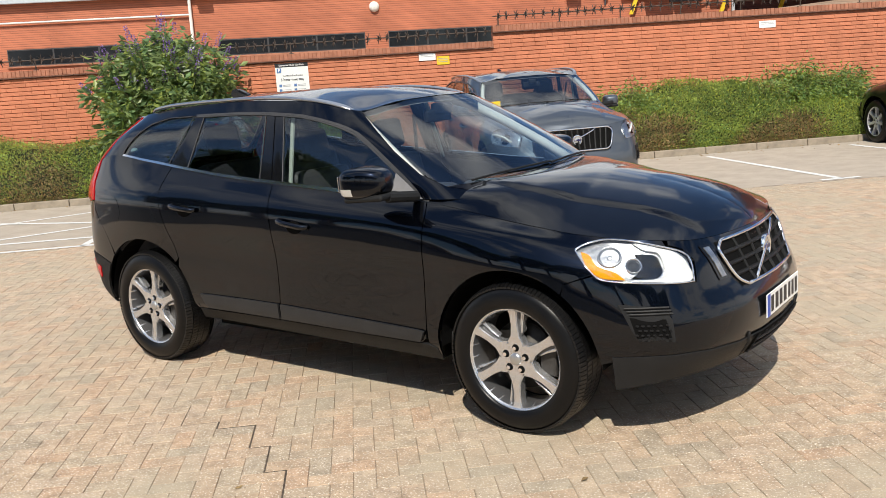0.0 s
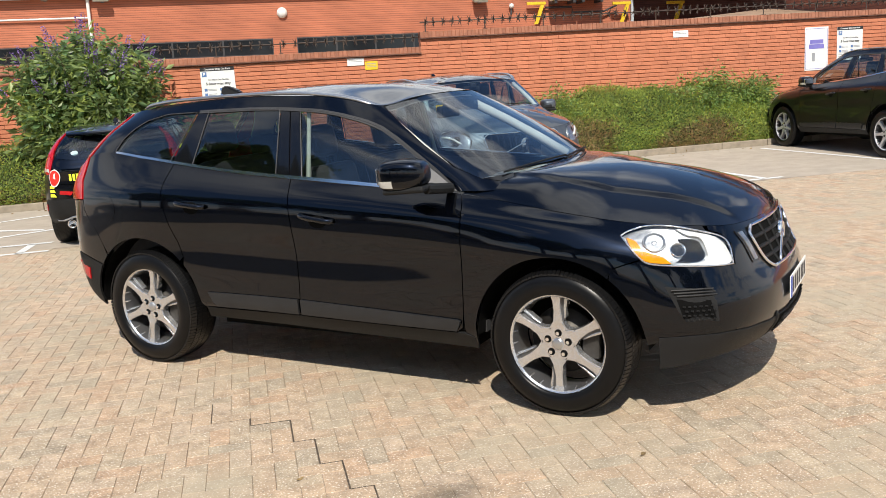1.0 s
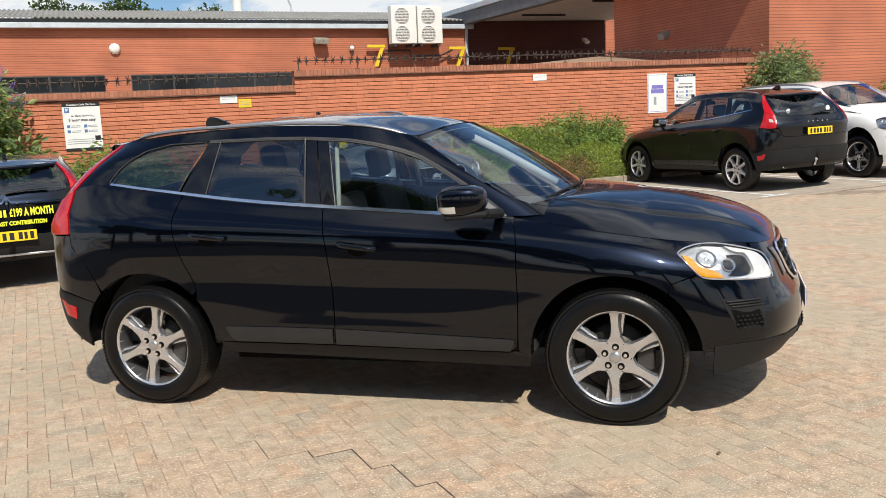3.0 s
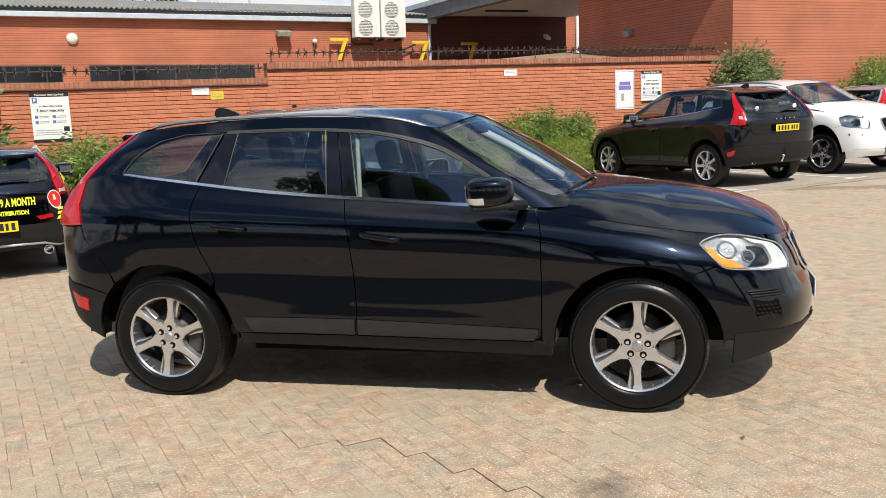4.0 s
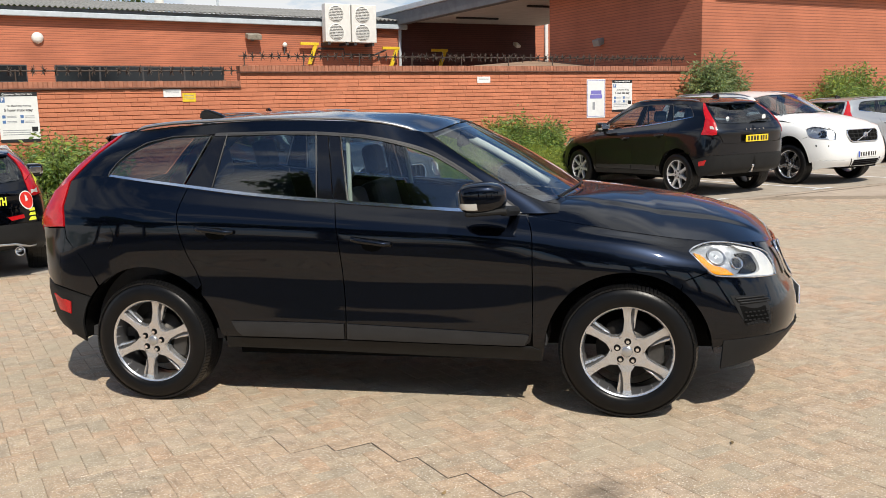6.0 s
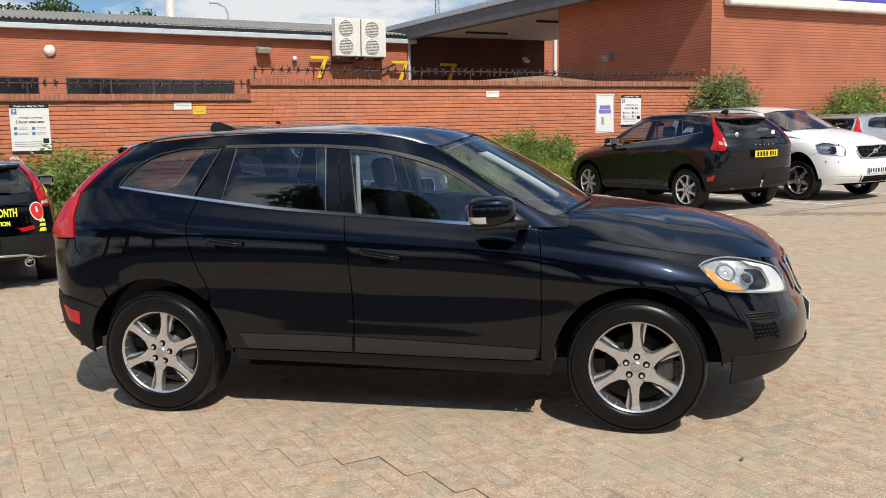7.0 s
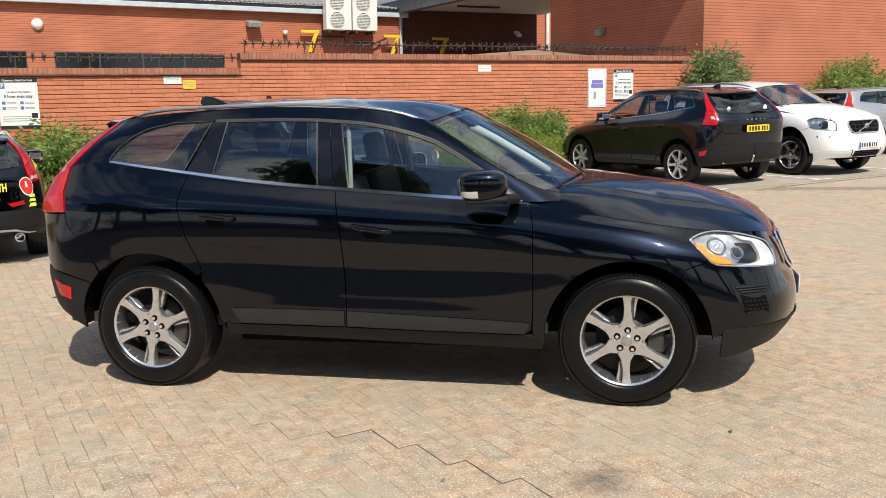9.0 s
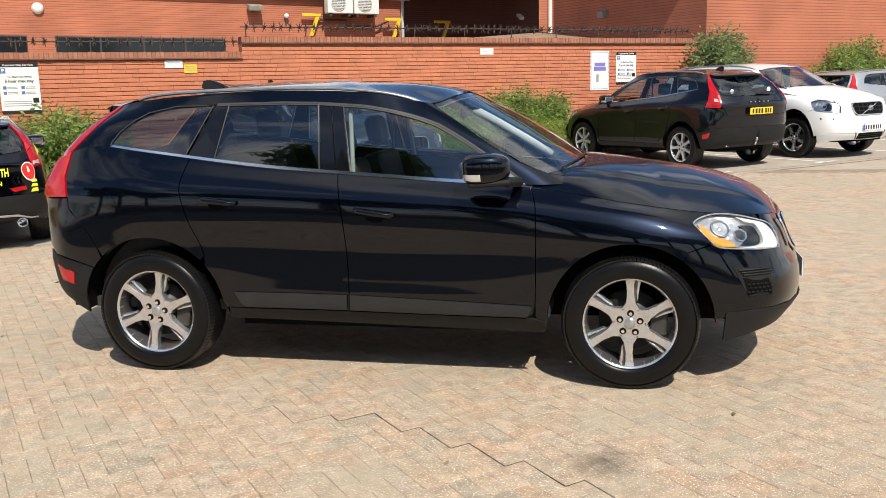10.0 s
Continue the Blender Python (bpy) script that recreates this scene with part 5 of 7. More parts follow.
def build_car(name, label, m, paint_mat, wheels, warp=same, wheel_r=0.365, track=0.815, base=1.387, glass="glass_dark", front="", rear="", rails=True, trim="greyplast",
              spin=(3, 12), fogs=True, skirt=None, lamp_edge="lamp_white", signal="amber", category="car", group=""):
    car = thing(name, label, category, m, group)
    low, up = Skin(ROWS_LOW, warp), Skin([BELT, MIDDLE, ROOF_EDGE], warp)

    def panel(nm, skin, key, material, off=0.0, thick=0.014, sides=(-1, 1), lab="", parent=None, step=0.045):
        made = None
        for s in sides:
            me = skin_mesh(nm, skin, POLY[key] if isinstance(key, str) else key, M[material] if isinstance(material, str) else material, off, thick, s, step)
            made = part(nm, me, None, parent or car, lab)
            if "glass" in nm or nm in ("windscreen", "rear_window"):
                made.visible_shadow = False
        return made

    body = paint_mat
    for nm in ("front_door", "rear_door", "front_fender", "rear_quarter"):
        panel(nm, low, nm, body)
    panel("front_bumper", low, "front_bumper", body, sides=(0,))
    panel("rear_bumper", low, "rear_bumper", body, sides=(0,))
    panel("tailgate", low, "tailgate", body, sides=(0,))
    panel("front_skirt", low, "front_skirt", skirt or trim, 0.006, sides=(0,), lab="unpainted black plastic skirt")
    panel("rear_skirt", low, "rear_skirt", "blackplast", 0.006, sides=(0,))
    panel("sill", low, "sill", "blackplast", 0.002)
    panel("door_moulding", low, "moulding_front", "moulding", 0.014, 0.02, lab="grey plastic door moulding")
    panel("door_moulding", low, "moulding_rear", "moulding", 0.014, 0.02, lab="grey plastic door moulding")
    panel("roof_side", up, "cant_rail", body)
    panel("rear_frame", up, "rear_frame", body, -0.008, sides=(0,))
    panel("rear_window", up, "rear_window", glass, 0.002, 0, (0,), lab="tinted rear window")
    panel("quarter_glass", up, "quarter_glass", glass, -0.004, 0)
    panel("rear_door_glass", up, "rear_glass", glass, -0.004, 0)
    panel("front_door_glass", up, "front_glass", "glass", -0.004, 0)
    panel("windscreen", up, "windscreen", "glass_screen", 0.0, 0, (0,), lab="clear laminated windscreen")
    panel("cowl", up, "cowl", "gloss_black", 0.0, 0.01, (0,))
    panel("window_frame", up, "frame_trim", "frame_grey", 0.003, 0.01, lab="grey window frame trim")
    for k in ("c_pillar", "b_pillar_rear", "b_pillar_front"):
        panel("window_pillar", up, k, "gloss_black", 0.0, 0.02)
    for s in (-1, 1):
        for key in ("front_glass", "rear_glass", "quarter_glass"):
            q = POLY[key]
            pos = [up.at(c, l) + up.normal(c, l) * (.002 if up.normal(c, l)[1] > 0 else -.002) for c, l in q[9:] + q[:1]]
            part("window_seal", tube([(a[0], s * a[1], a[2]) for a in pos], .0035, 6), M["seal"], car)
        top, low_ = warp((-.20, s * .63, 1.54)), warp((-.165, s * .745, 1.14))
        part("pillar_trim", tube([low_, top], .013, 8), M["pillar_pale"], car, "pale pillar trim")
        ap = [up.at(8.85, l) * (1, .955, 1) + (-.045, 0, -.03) for l in (0.25, .7, 1.3, 1.9)]
        part("screen_pillar_trim", tube([(a[0], s * a[1], a[2]) for a in ap], .03, 8), M["cabin_light"], car, "pale windscreen pillar trim", smooth=True)
        part("belt_strap", tube([warp((-.30, s * .62, 1.45)), warp((-.28, s * .60, 1.0))], .012, 6), M["cabin"], car)
    panel("belt_trim", up, "belt_strip", "bright_trim", 0.007, 0.012, lab="bright metal strip below the windows")
    # hood and roof
    cs = np.concatenate([np.linspace(row_c(LOW0, .86, 6, 7.5, 9.5), 11, 30), np.linspace(11.06, 13, 26)])
    edge = LOW0.at(cs, np.full_like(cs, 6.0))
    ctr = []
    x0, xn = edge[0][0], edge[-1][0]
    for c, e in zip(cs, edge):
        t = (c - cs[0]) / (cs[-1] - cs[0])
        x = 1.12 + (xn - 1.12) * t ** 1.0
        z = lerp_table([(1.1, 1.15), (1.3, 1.152), (1.5, 1.136), (1.7, 1.106), (1.85, 1.072), (2.0, 1.026), (2.1, .984), (2.17, .942), (2.215, .893)], x)
        ctr.append((x, 0, z))
    wq = lambda pts: [tuple(warp(tuple(p))) for p in pts]
    part("bonnet", cap_mesh("bonnet", wq(edge), wq(ctr), lambda x: -lerp_table([(.85, 12.0), (1.02, 9.0), (1.25, 3.6), (1.6, 1.75), (2.2, 1.5)], x), body, 40, 0.002, lambda x, y: .011 * soft_step((lerp_table([(1.0, .57), (2.15, .44)], x) + .012 - y) / .026)), None, car)
    cs = np.linspace(2.2, 11, 60)
    edge = UP0.at(cs, np.full_like(cs, 2.0))
    ctr = []
    for c, e in zip(cs, edge):
        t = (c - cs[0]) / (cs[-1] - cs[0])
        x = -1.80 + 2.19 * t
        ctr.append((x, 0, lerp_table(ROOF_TOP, x)))
    part("roof", cap_mesh("roof", wq(edge), wq(ctr), 1.2, body, 14, 0.0), None, car)
    part("headlining", cap_mesh("headlining", [(p[0], p[1] * .97, p[2]) for p in wq(edge)], wq(ctr), 1.2, M["lining"], 8, -0.035), None, car)
    # spoiler over the rear window
    bm = bmesh.new()
    rows = []
    for i in range(25):
        y = -0.57 + 1.14 * i / 24
        q = (abs(y) / .57)
        xr, zr = -1.99 + .20 * q ** 2.2, 1.578 - .006 * q
        xf, zf = -1.70, lerp_table(ROOF_TOP, -1.70) - .05 * q ** 2
        rows.append([bm.verts.new(warp((x, y, z))) for x, z in ((xf, zf + .004), (xr + .04, zr + .006), (xr, zr - .012), (xr + .03, zr - .035), (-1.78, zr - .03))])
    for a, b in zip(rows, rows[1:]):
        for k in range(4):
            bm.faces.new((a[k], a[k + 1], b[k + 1], b[k]))
    for r in (rows[0], rows[-1]):
        bm.faces.new(r)
    bmesh.ops.recalc_face_normals(bm, faces=bm.faces)
    part("spoiler", bm, body, car, smooth=False)
    if rails:
        for s in (-1, 1):
            run = spline([(-1.56, s * .585, 1.605), (-1.45, s * .60, 1.628), (-1.2, s * .612, 1.645), (-.65, s * .618, 1.652), (-.3, s * .617, 1.643), (-.05, s * .607, 1.618), (.12, s * .588, 1.583), (.245, s * .565, 1.537)], 6)
            bm, rings = bmesh.new(), []
            for i, p in enumerate(run):
                f = min(1.0, .35 + i / 6, .25 + (len(run) - 1 - i) / 5)
                q = Vector(warp(p))
                rings.append([bm.verts.new(q + Vector((0, s * .024 * f * math.cos(a), .011 * f * math.sin(a)))) for a in (2 * math.pi * k / 10 for k in range(10))])
            for a, b in zip(rings, rings[1:]):
                for k in range(10):
                    bm.faces.new((a[k], a[(k + 1) % 10], b[(k + 1) % 10], b[k]))
            bm.faces.new(rings[0])
            bm.faces.new(rings[-1])
            bmesh.ops.recalc_face_normals(bm, faces=bm.faces)
            part("roof_rail", bm, M["satin"], car, "satin metal roof rail", smooth=True)
    # antenna fin
    bm = plate2d([(-.10, 0), (.10, 0), (.06, .03), (-.02, .062), (-.075, .066), (-.09, .05)], .05, .012)
    fx, fy, fz = warp((-1.33, -.025, 1.652))
    part("antenna_fin", bm, M["gloss_black"], car, m=Matrix.Translation((fx, fy, fz)))
    # tail lamps
    for s in (-1, 1):
        panel("tail_lamp", low, "tail_lamp_low", "red_lens", 0.006, 0.03, (s,), "tall red tail lamp")
        panel("tail_lamp_upper", up, "tail_lamp_up", "red_lens", 0.006, 0.03, (s,), "red lamp strip up the pillar")
    # head lamps: bowl, amber turn signal, pale surround, projector, clear cover
    for s in (-1, 1):
        lamp = part("head_lamp", skin_mesh("head_lamp", low, POLY["head_lamp"], M["lamp_silver"], -0.02, 0.02, s, 0.03), None, car, "clear head lamp with amber turn signal")
        part("turn_signal", skin_mesh("turn_signal", low, POLY["lamp_amber"], M[signal], -0.004, 0.02, s, 0.03), None, lamp, "amber turn signal")
        part("lamp_surround", skin_mesh("lamp_surround", low, POLY["lamp_brow"], M[lamp_edge], -0.004, 0.02, s, 0.03), None, lamp)
        part("lamp_bezel", skin_mesh("lamp_bezel", low, POLY["lamp_dark"], M["under"], -0.015, 0.01, s, 0.03), None, lamp)
        # round reflector and projector, set along the surface
        for nm, x, z, r, dip in (("reflector_bowl", 1.850, .874, .054, .020), ("projector_ring", 1.955, .836, .036, .010)):
            c, l = LOW0.find([(x, z)], (0, 2), 8.5, 12.6)[0]
            p, n = low.at(c, l), low.normal(c, l)
            n = n if n[1] > 0 else -n
            face = Vector((n[0], s * n[1], n[2])).to_track_quat("Z", "Y").to_matrix().to_4x4()
            at = Matrix.Translation((p[0] - n[0] * .012, s * (p[1] - n[1] * .012), p[2] - n[2] * .012)) @ face
            bowl = lathe([(r, -.004), (r * .96, .004), (r * .88, .002), (r * .7, -dip * .55), (r * .4, -dip * .9), (.001, -dip)], 28, "Z")
            part(nm, bowl, M["chrome" if nm == "projector_ring" else "lamp_silver"], lamp, smooth=True, m=at)
            bm = bmesh.new()
            bmesh.ops.create_uvsphere(bm, u_segments=16, v_segments=10, radius=r * (.8 if nm == "projector_ring" else .3))
            part("lamp_bulb", bm, M["dark_glass"] if nm == "projector_ring" else M["lamp_silver"], lamp, smooth=True, m=at @ Matrix.Translation((0, 0, -dip * .6)) @ Matrix.Diagonal((1, 1, .5, 1)))
        cov = part("lens_cover", skin_mesh("lens_cover", low, POLY["head_lamp"], M["lens_clear"], 0.003, 0, s, 0.03), None, lamp)
        cov.visible_shadow = False
        part("lamp_header", skin_mesh("lamp_header", low, POLY["lamp_header"], body, 0.0, 0.014, s, 0.03), None, car)
        rim = [low.at(c, l) for c, l in POLY["head_lamp"]]
        part("lamp_rim", tube([(a[0], s * (a[1] + .003), a[2]) for a in rim + rim[:1]], .004, 6), M["chrome"], lamp, smooth=True)
    # wipers
    for y0, y1, l1 in ((-.60, .02, .02), (.02, .58, .02)):
        pts = []
        for k in range(8):
            t = k / 7
            y = y0 + (y1 - y0) * t
            c = float(np.interp(abs(y), [0, .42, .745], [11, 10, 9]))
            p, n = up.at(c, .27 + l1 * math.sin(math.pi * t) + .02 * t), up.normal(c, .3)
            n = n if n[2] > 0 else -n
            pts.append((p[0] + n[0] * .010, math.copysign(p[1], y), p[2] + n[2] * .010))
        part("wiper", tube(pts, .006, 6), M["blackplast"], car, "black windscreen wiper")
    # fog recess
    for s in (-1, 1) if not fogs else ():
        part("rub_strip", skin_mesh("rub_strip", low, low_uv([(1.93, .675), (2.13, .67), (2.13, .645), (1.94, .648)], 9, 12.6), M["blackplast"], 0.004, 0.01, s, 0.03), None, car, "black rub strip")
    for s in (-1, 1) if fogs else ():
        fg = part("fog_recess", skin_mesh("fog_recess", low, POLY["fog_surround"], M["greyplast"], 0.004, 0.02, s, 0.03), None, car)
        part("fog_mesh", skin_mesh("fog_mesh", low, POLY["fog_mesh"], M["under"], 0.006, 0.004, s, 0.03), None, fg)
        for k in range(3):
            z = .655 - .013 * k
            uv = LOW0.find([(1.935 + .012 * k, z), (2.0, z), (2.06, z), (2.10 + .008 * k, z - .002)], (0, 2), 9, 12.6)
            pts = [low.at(c, l) + np.abs(low.normal(c, l)) * .008 for c, l in uv]
            part("fog_slat", tube([(p[0], s * p[1], p[2]) for p in pts], .005, 6), M["greyplast"], fg)
        bm = bmesh.new()
        for i in range(6):
            for j in range(4):
                c, l = LOW0.find([(1.99 + .022 * i + .011 * (j % 2), .58 - .02 * j)], (0, 2), 9, 12.6)[0]
                p = low.at(c, l) + np.abs(low.normal(c, l)) * .010
                add_box(bm, p[0] - .006, p[0] + .006, s * p[1] - .004, s * p[1] + .004, p[2] - .003, p[2] + .003)
        part("mesh_bars", bm, M["greyplast"], fg)
    # mirrors
    for s in (-1, 1):
        q = warp((.645, s * 1.0, 1.205) if s < 0 else (.58, 1.0, 1.17))
        mir = part("door_mirror", mirror_shell(), body, car, "gloss black door mirror" if body == M["paint_black"] else "", smooth=True,
                   m=Matrix.Translation(q) @ pose(0, 0, 0, 0, -3, -8 * s))
        part("mirror_base", box(-.10, .125, -.085, .085, -.085, -.052, .015, 3), M["blackplast"], mir)
        rp = mirror_shell()
        for v in rp.verts:
            v.co *= 1.012
        bmesh.ops.delete(rp, geom=[f for f in rp.faces if not (f.calc_center_median().x < -.045 and f.calc_center_median().y * s > .05 and -.045 < f.calc_center_median().z < -.004)], context="FACES")
        part("repeater", rp, M["lamp_clear"], mir, smooth=True)
        part("mirror_glass", box(-.1265, -.118, -.075, .075, -.03, .05, .004), M["chrome"], mir)
        a = warp((.75, s * .98, 1.135))
        b = warp((.79, s * .80, 1.115))
        part("mirror_arm", tube([a, b], .028, 10), M["blackplast"], car)
        pts = up_uv([(.80, 1.118), (.83, 1.10), (.70, 1.105), (.62, 1.115), (.64, 1.225), (.72, 1.175)])
        part("mirror_sail", skin_mesh("mirror_sail", up, pts, M["sail_grey"], 0.006, 0.01, s), None, car)
    # handles
    for (x, z, tilt) in ((-.925, 1.03, 6), (-.0, .962, 8)):
        for s in (-1, 1):
            c, l = LOW0.find([(x, z)], (0, 2), 4, 9)[0]
            p = low.at(c, l)
            pts = [(-.11, 0), (-.10, .022), (-.05, .034), (.05, .034), (.09, .022), (.105, 0)]
            hb = tube([(p[0] + a, s * (p[1] + b), p[2] - a * math.tan(radians(tilt))) for a, b in spline(pts, 3)], .015, 10)
            h = part("door_handle", hb, body, car, smooth=True)
            # flat dark ellipse on the door, painted shade in place of a hollow
            ell = low_uv([(x + .06 * math.cos(t), z - .020 + .036 * math.sin(t)) for t in np.linspace(0, 6.0, 18)])
            part("handle_recess", skin_mesh("handle_recess", low, ell, M["under"], 0.0015, 0.0, s), None, h)
    # fuel flap (right side)
    ring = [(c, l) for c, l in POLY["fuel_flap"]]
    part("fuel_flap", skin_mesh("fuel_flap", low, ring, body, 0.002, 0.004, -1, 0.03), None, car)
    # wheels, liners, underside
    for x, sp in ((base, spin[0]), (-base, spin[1])):
        for s in (-1, 1):
            add_wheel(car, x, s * track, wheels, wheel_r, sp)
    for x, (ax, az, ar) in ((base, ARCH_F), (-base, ARCH_R)):
        for s in (-1, 1):
            bm = lathe([(a * wheel_r / .365, b) for a, b in ((ar + .004, s * (track + .075)), (ar + .004, s * .50), (0.02, s * .50))], 40)
            bmesh.ops.delete(bm, geom=[f for f in bm.faces if f.calc_center_median().z < .0], context="FACES")
            part("wheel_liner", bm, M["under"], car, m=Matrix.Translation((x, 0, wheel_r)))
    sc = warp((1, 1, 1))
    bm = box(-.88 * sc[0], .88 * sc[0], -.78 * sc[1], .78 * sc[1], .27, .36)
    add_box(bm, -1.9 * sc[0], 2.1 * sc[0], -.49 * sc[1], .55 * sc[1], .29, .5)
    add_box(bm, .98 * sc[0], 2.0 * sc[0], -.49 * sc[1], .49 * sc[1], .5, .82 * sc[2])
    add_box(bm, -2.08 * sc[0], -1.85 * sc[0], -.7 * sc[1], .7 * sc[1], .42, .95 * sc[2])
    part("underbody", bm, M["under"], car)
    # cabin
    f = box(-2.0 * sc[0], .95 * sc[0], -.80 * sc[1], .80 * sc[1], .36, .42)
    part("cabin_floor", f, M["cabin"], car)
    dash = box(.50, 1.02, -.74, .74, .70, 1.045, .06, 3)
    add_box(dash, .42, .62, -.62, -.16, .98, 1.10, .04, 3)
    bmesh.ops.transform(dash, matrix=Matrix.Diagonal((*sc, 1)), verts=dash.verts)
    part("dashboard", dash, M["cabin"], car, smooth=False)
    for s in (-1, 1):
        part("front_seat", seat_mesh(), M["seat"], car, m=Matrix.Diagonal((*sc, 1)) @ Matrix.Translation((.08, s * .37, .50)))
    part("rear_bench", seat_mesh(True), M["seat"], car, m=Matrix.Diagonal((*sc, 1)) @ Matrix.Translation((-.72, 0, .55)))
    rim = [(0, .185 * math.cos(a), .185 * math.sin(a)) for a in np.linspace(0, 2 * math.pi, 25)]
    part("steering_wheel", tube(rim, .015, 8), M["cabin"], car, smooth=True, m=Matrix.Diagonal((*sc, 1)) @ pose(.47, -.37, 1.0, 0, -24, 0))
    part("rear_view_mirror", box(-.015, .025, -.12, .12, -.035, .035, .014, 3), M["blackplast"], car, m=Matrix.Translation(warp((.36, .0, 1.47))))
    part("rain_sensor", box(-.05, .05, -.05, .05, -.02, .045, .015, 2), M["blackplast"], car, m=Matrix.Translation(warp((.40, .0, 1.50))))
    bl = box(-2.02, -1.35, -.74, .74, .42, 1.10, .04)
    bmesh.ops.transform(bl, matrix=Matrix.Diagonal((*sc, 1)), verts=bl.verts)
    part("luggage_cover", bl, M["cabin"], car)
    for s in (-1, 1):
        for key, nm in (("front_door", "door_trim"), ("rear_door", "door_trim"), ("rear_quarter", "side_trim")):
            part(nm, skin_mesh(nm, low, POLY[key], M["cabin"], -0.05, 0.0, s, 0.09), None, car)
        part("headlining_edge", skin_mesh("headlining_edge", up, POLY["cant_rail"], M["cabin_light"], -0.03, 0.0, s, 0.09), None, car)
    return car, low, up


# ---- cars: noses, tails, lettering ----
def text_mesh(name, words, size, material, bold=0.0):
    cu = bpy.data.curves.new(name, "FONT")
    cu.body = words
    cu.size = size
    cu.align_x, cu.align_y = "CENTER", "CENTER"
    cu.extrude = 0.0008
    cu.offset = bold
    cu.resolution_u = 2
    ob = bpy.data.objects.new(name, cu)
    scene.collection.objects.link(ob)
    bpy.context.view_layer.update()
    me = bpy.data.meshes.new_from_object(ob.evaluated_get(bpy.context.evaluated_depsgraph_get()))
    bpy.data.objects.remove(ob)
    me.name = name
    me.materials.clear()
    me.materials.append(material)
    return me


def bars(parent, material, m, w, h, n, seed, gap=0.3, name="character_bar"):
    """A row of plain bars in place of characters; local x along, y up."""
    rng = random.Random(seed)
    x = -w / 2
    cw = w / n
    for i in range(n):
        bw = cw * (1 - gap) * rng.uniform(0.75, 1.0)
        part(name, box(x, x + bw, -h / 2, h / 2, 0, 0.002), material, parent, m=m)
        x += cw


def plate(parent, m, colour, seed, blue=False):
    """Number plate; local x along, y up, z out."""
    p = part("number_plate", box(-.26, .26, -.0555, .0555, 0, .006, .002, 1), M[colour], parent, "number plate with plain dark bars", m=m)
    if blue:
        part("plate_band", box(-.258, -.215, -.053, .053, .006, .0075), M["plate_blue"], p)
    bars(p, M["black_ink"], Matrix.Translation((-.075 + (.01 if blue else 0), 0, .006)), .27, .075, 4, seed)
    bars(p, M["black_ink"], Matrix.Translation((.165, 0, .006)), .17, .075, 3, seed + 1)
    return p


M["badge_navy"] = mat("badge_navy", (0.02, 0.025, 0.10), 0.3, var=0.05)
FACE = Matrix(((0, 0, 1, 0), (1, 0, 0, 0), (0, 1, 0, 0), (0, 0, 0, 1)))  # x across to +y, y up, z forward
BACK = Matrix(((0, 0, -1, 0), (-1, 0, 0, 0), (0, 1, 0, 0), (0, 0, 0, 1)))


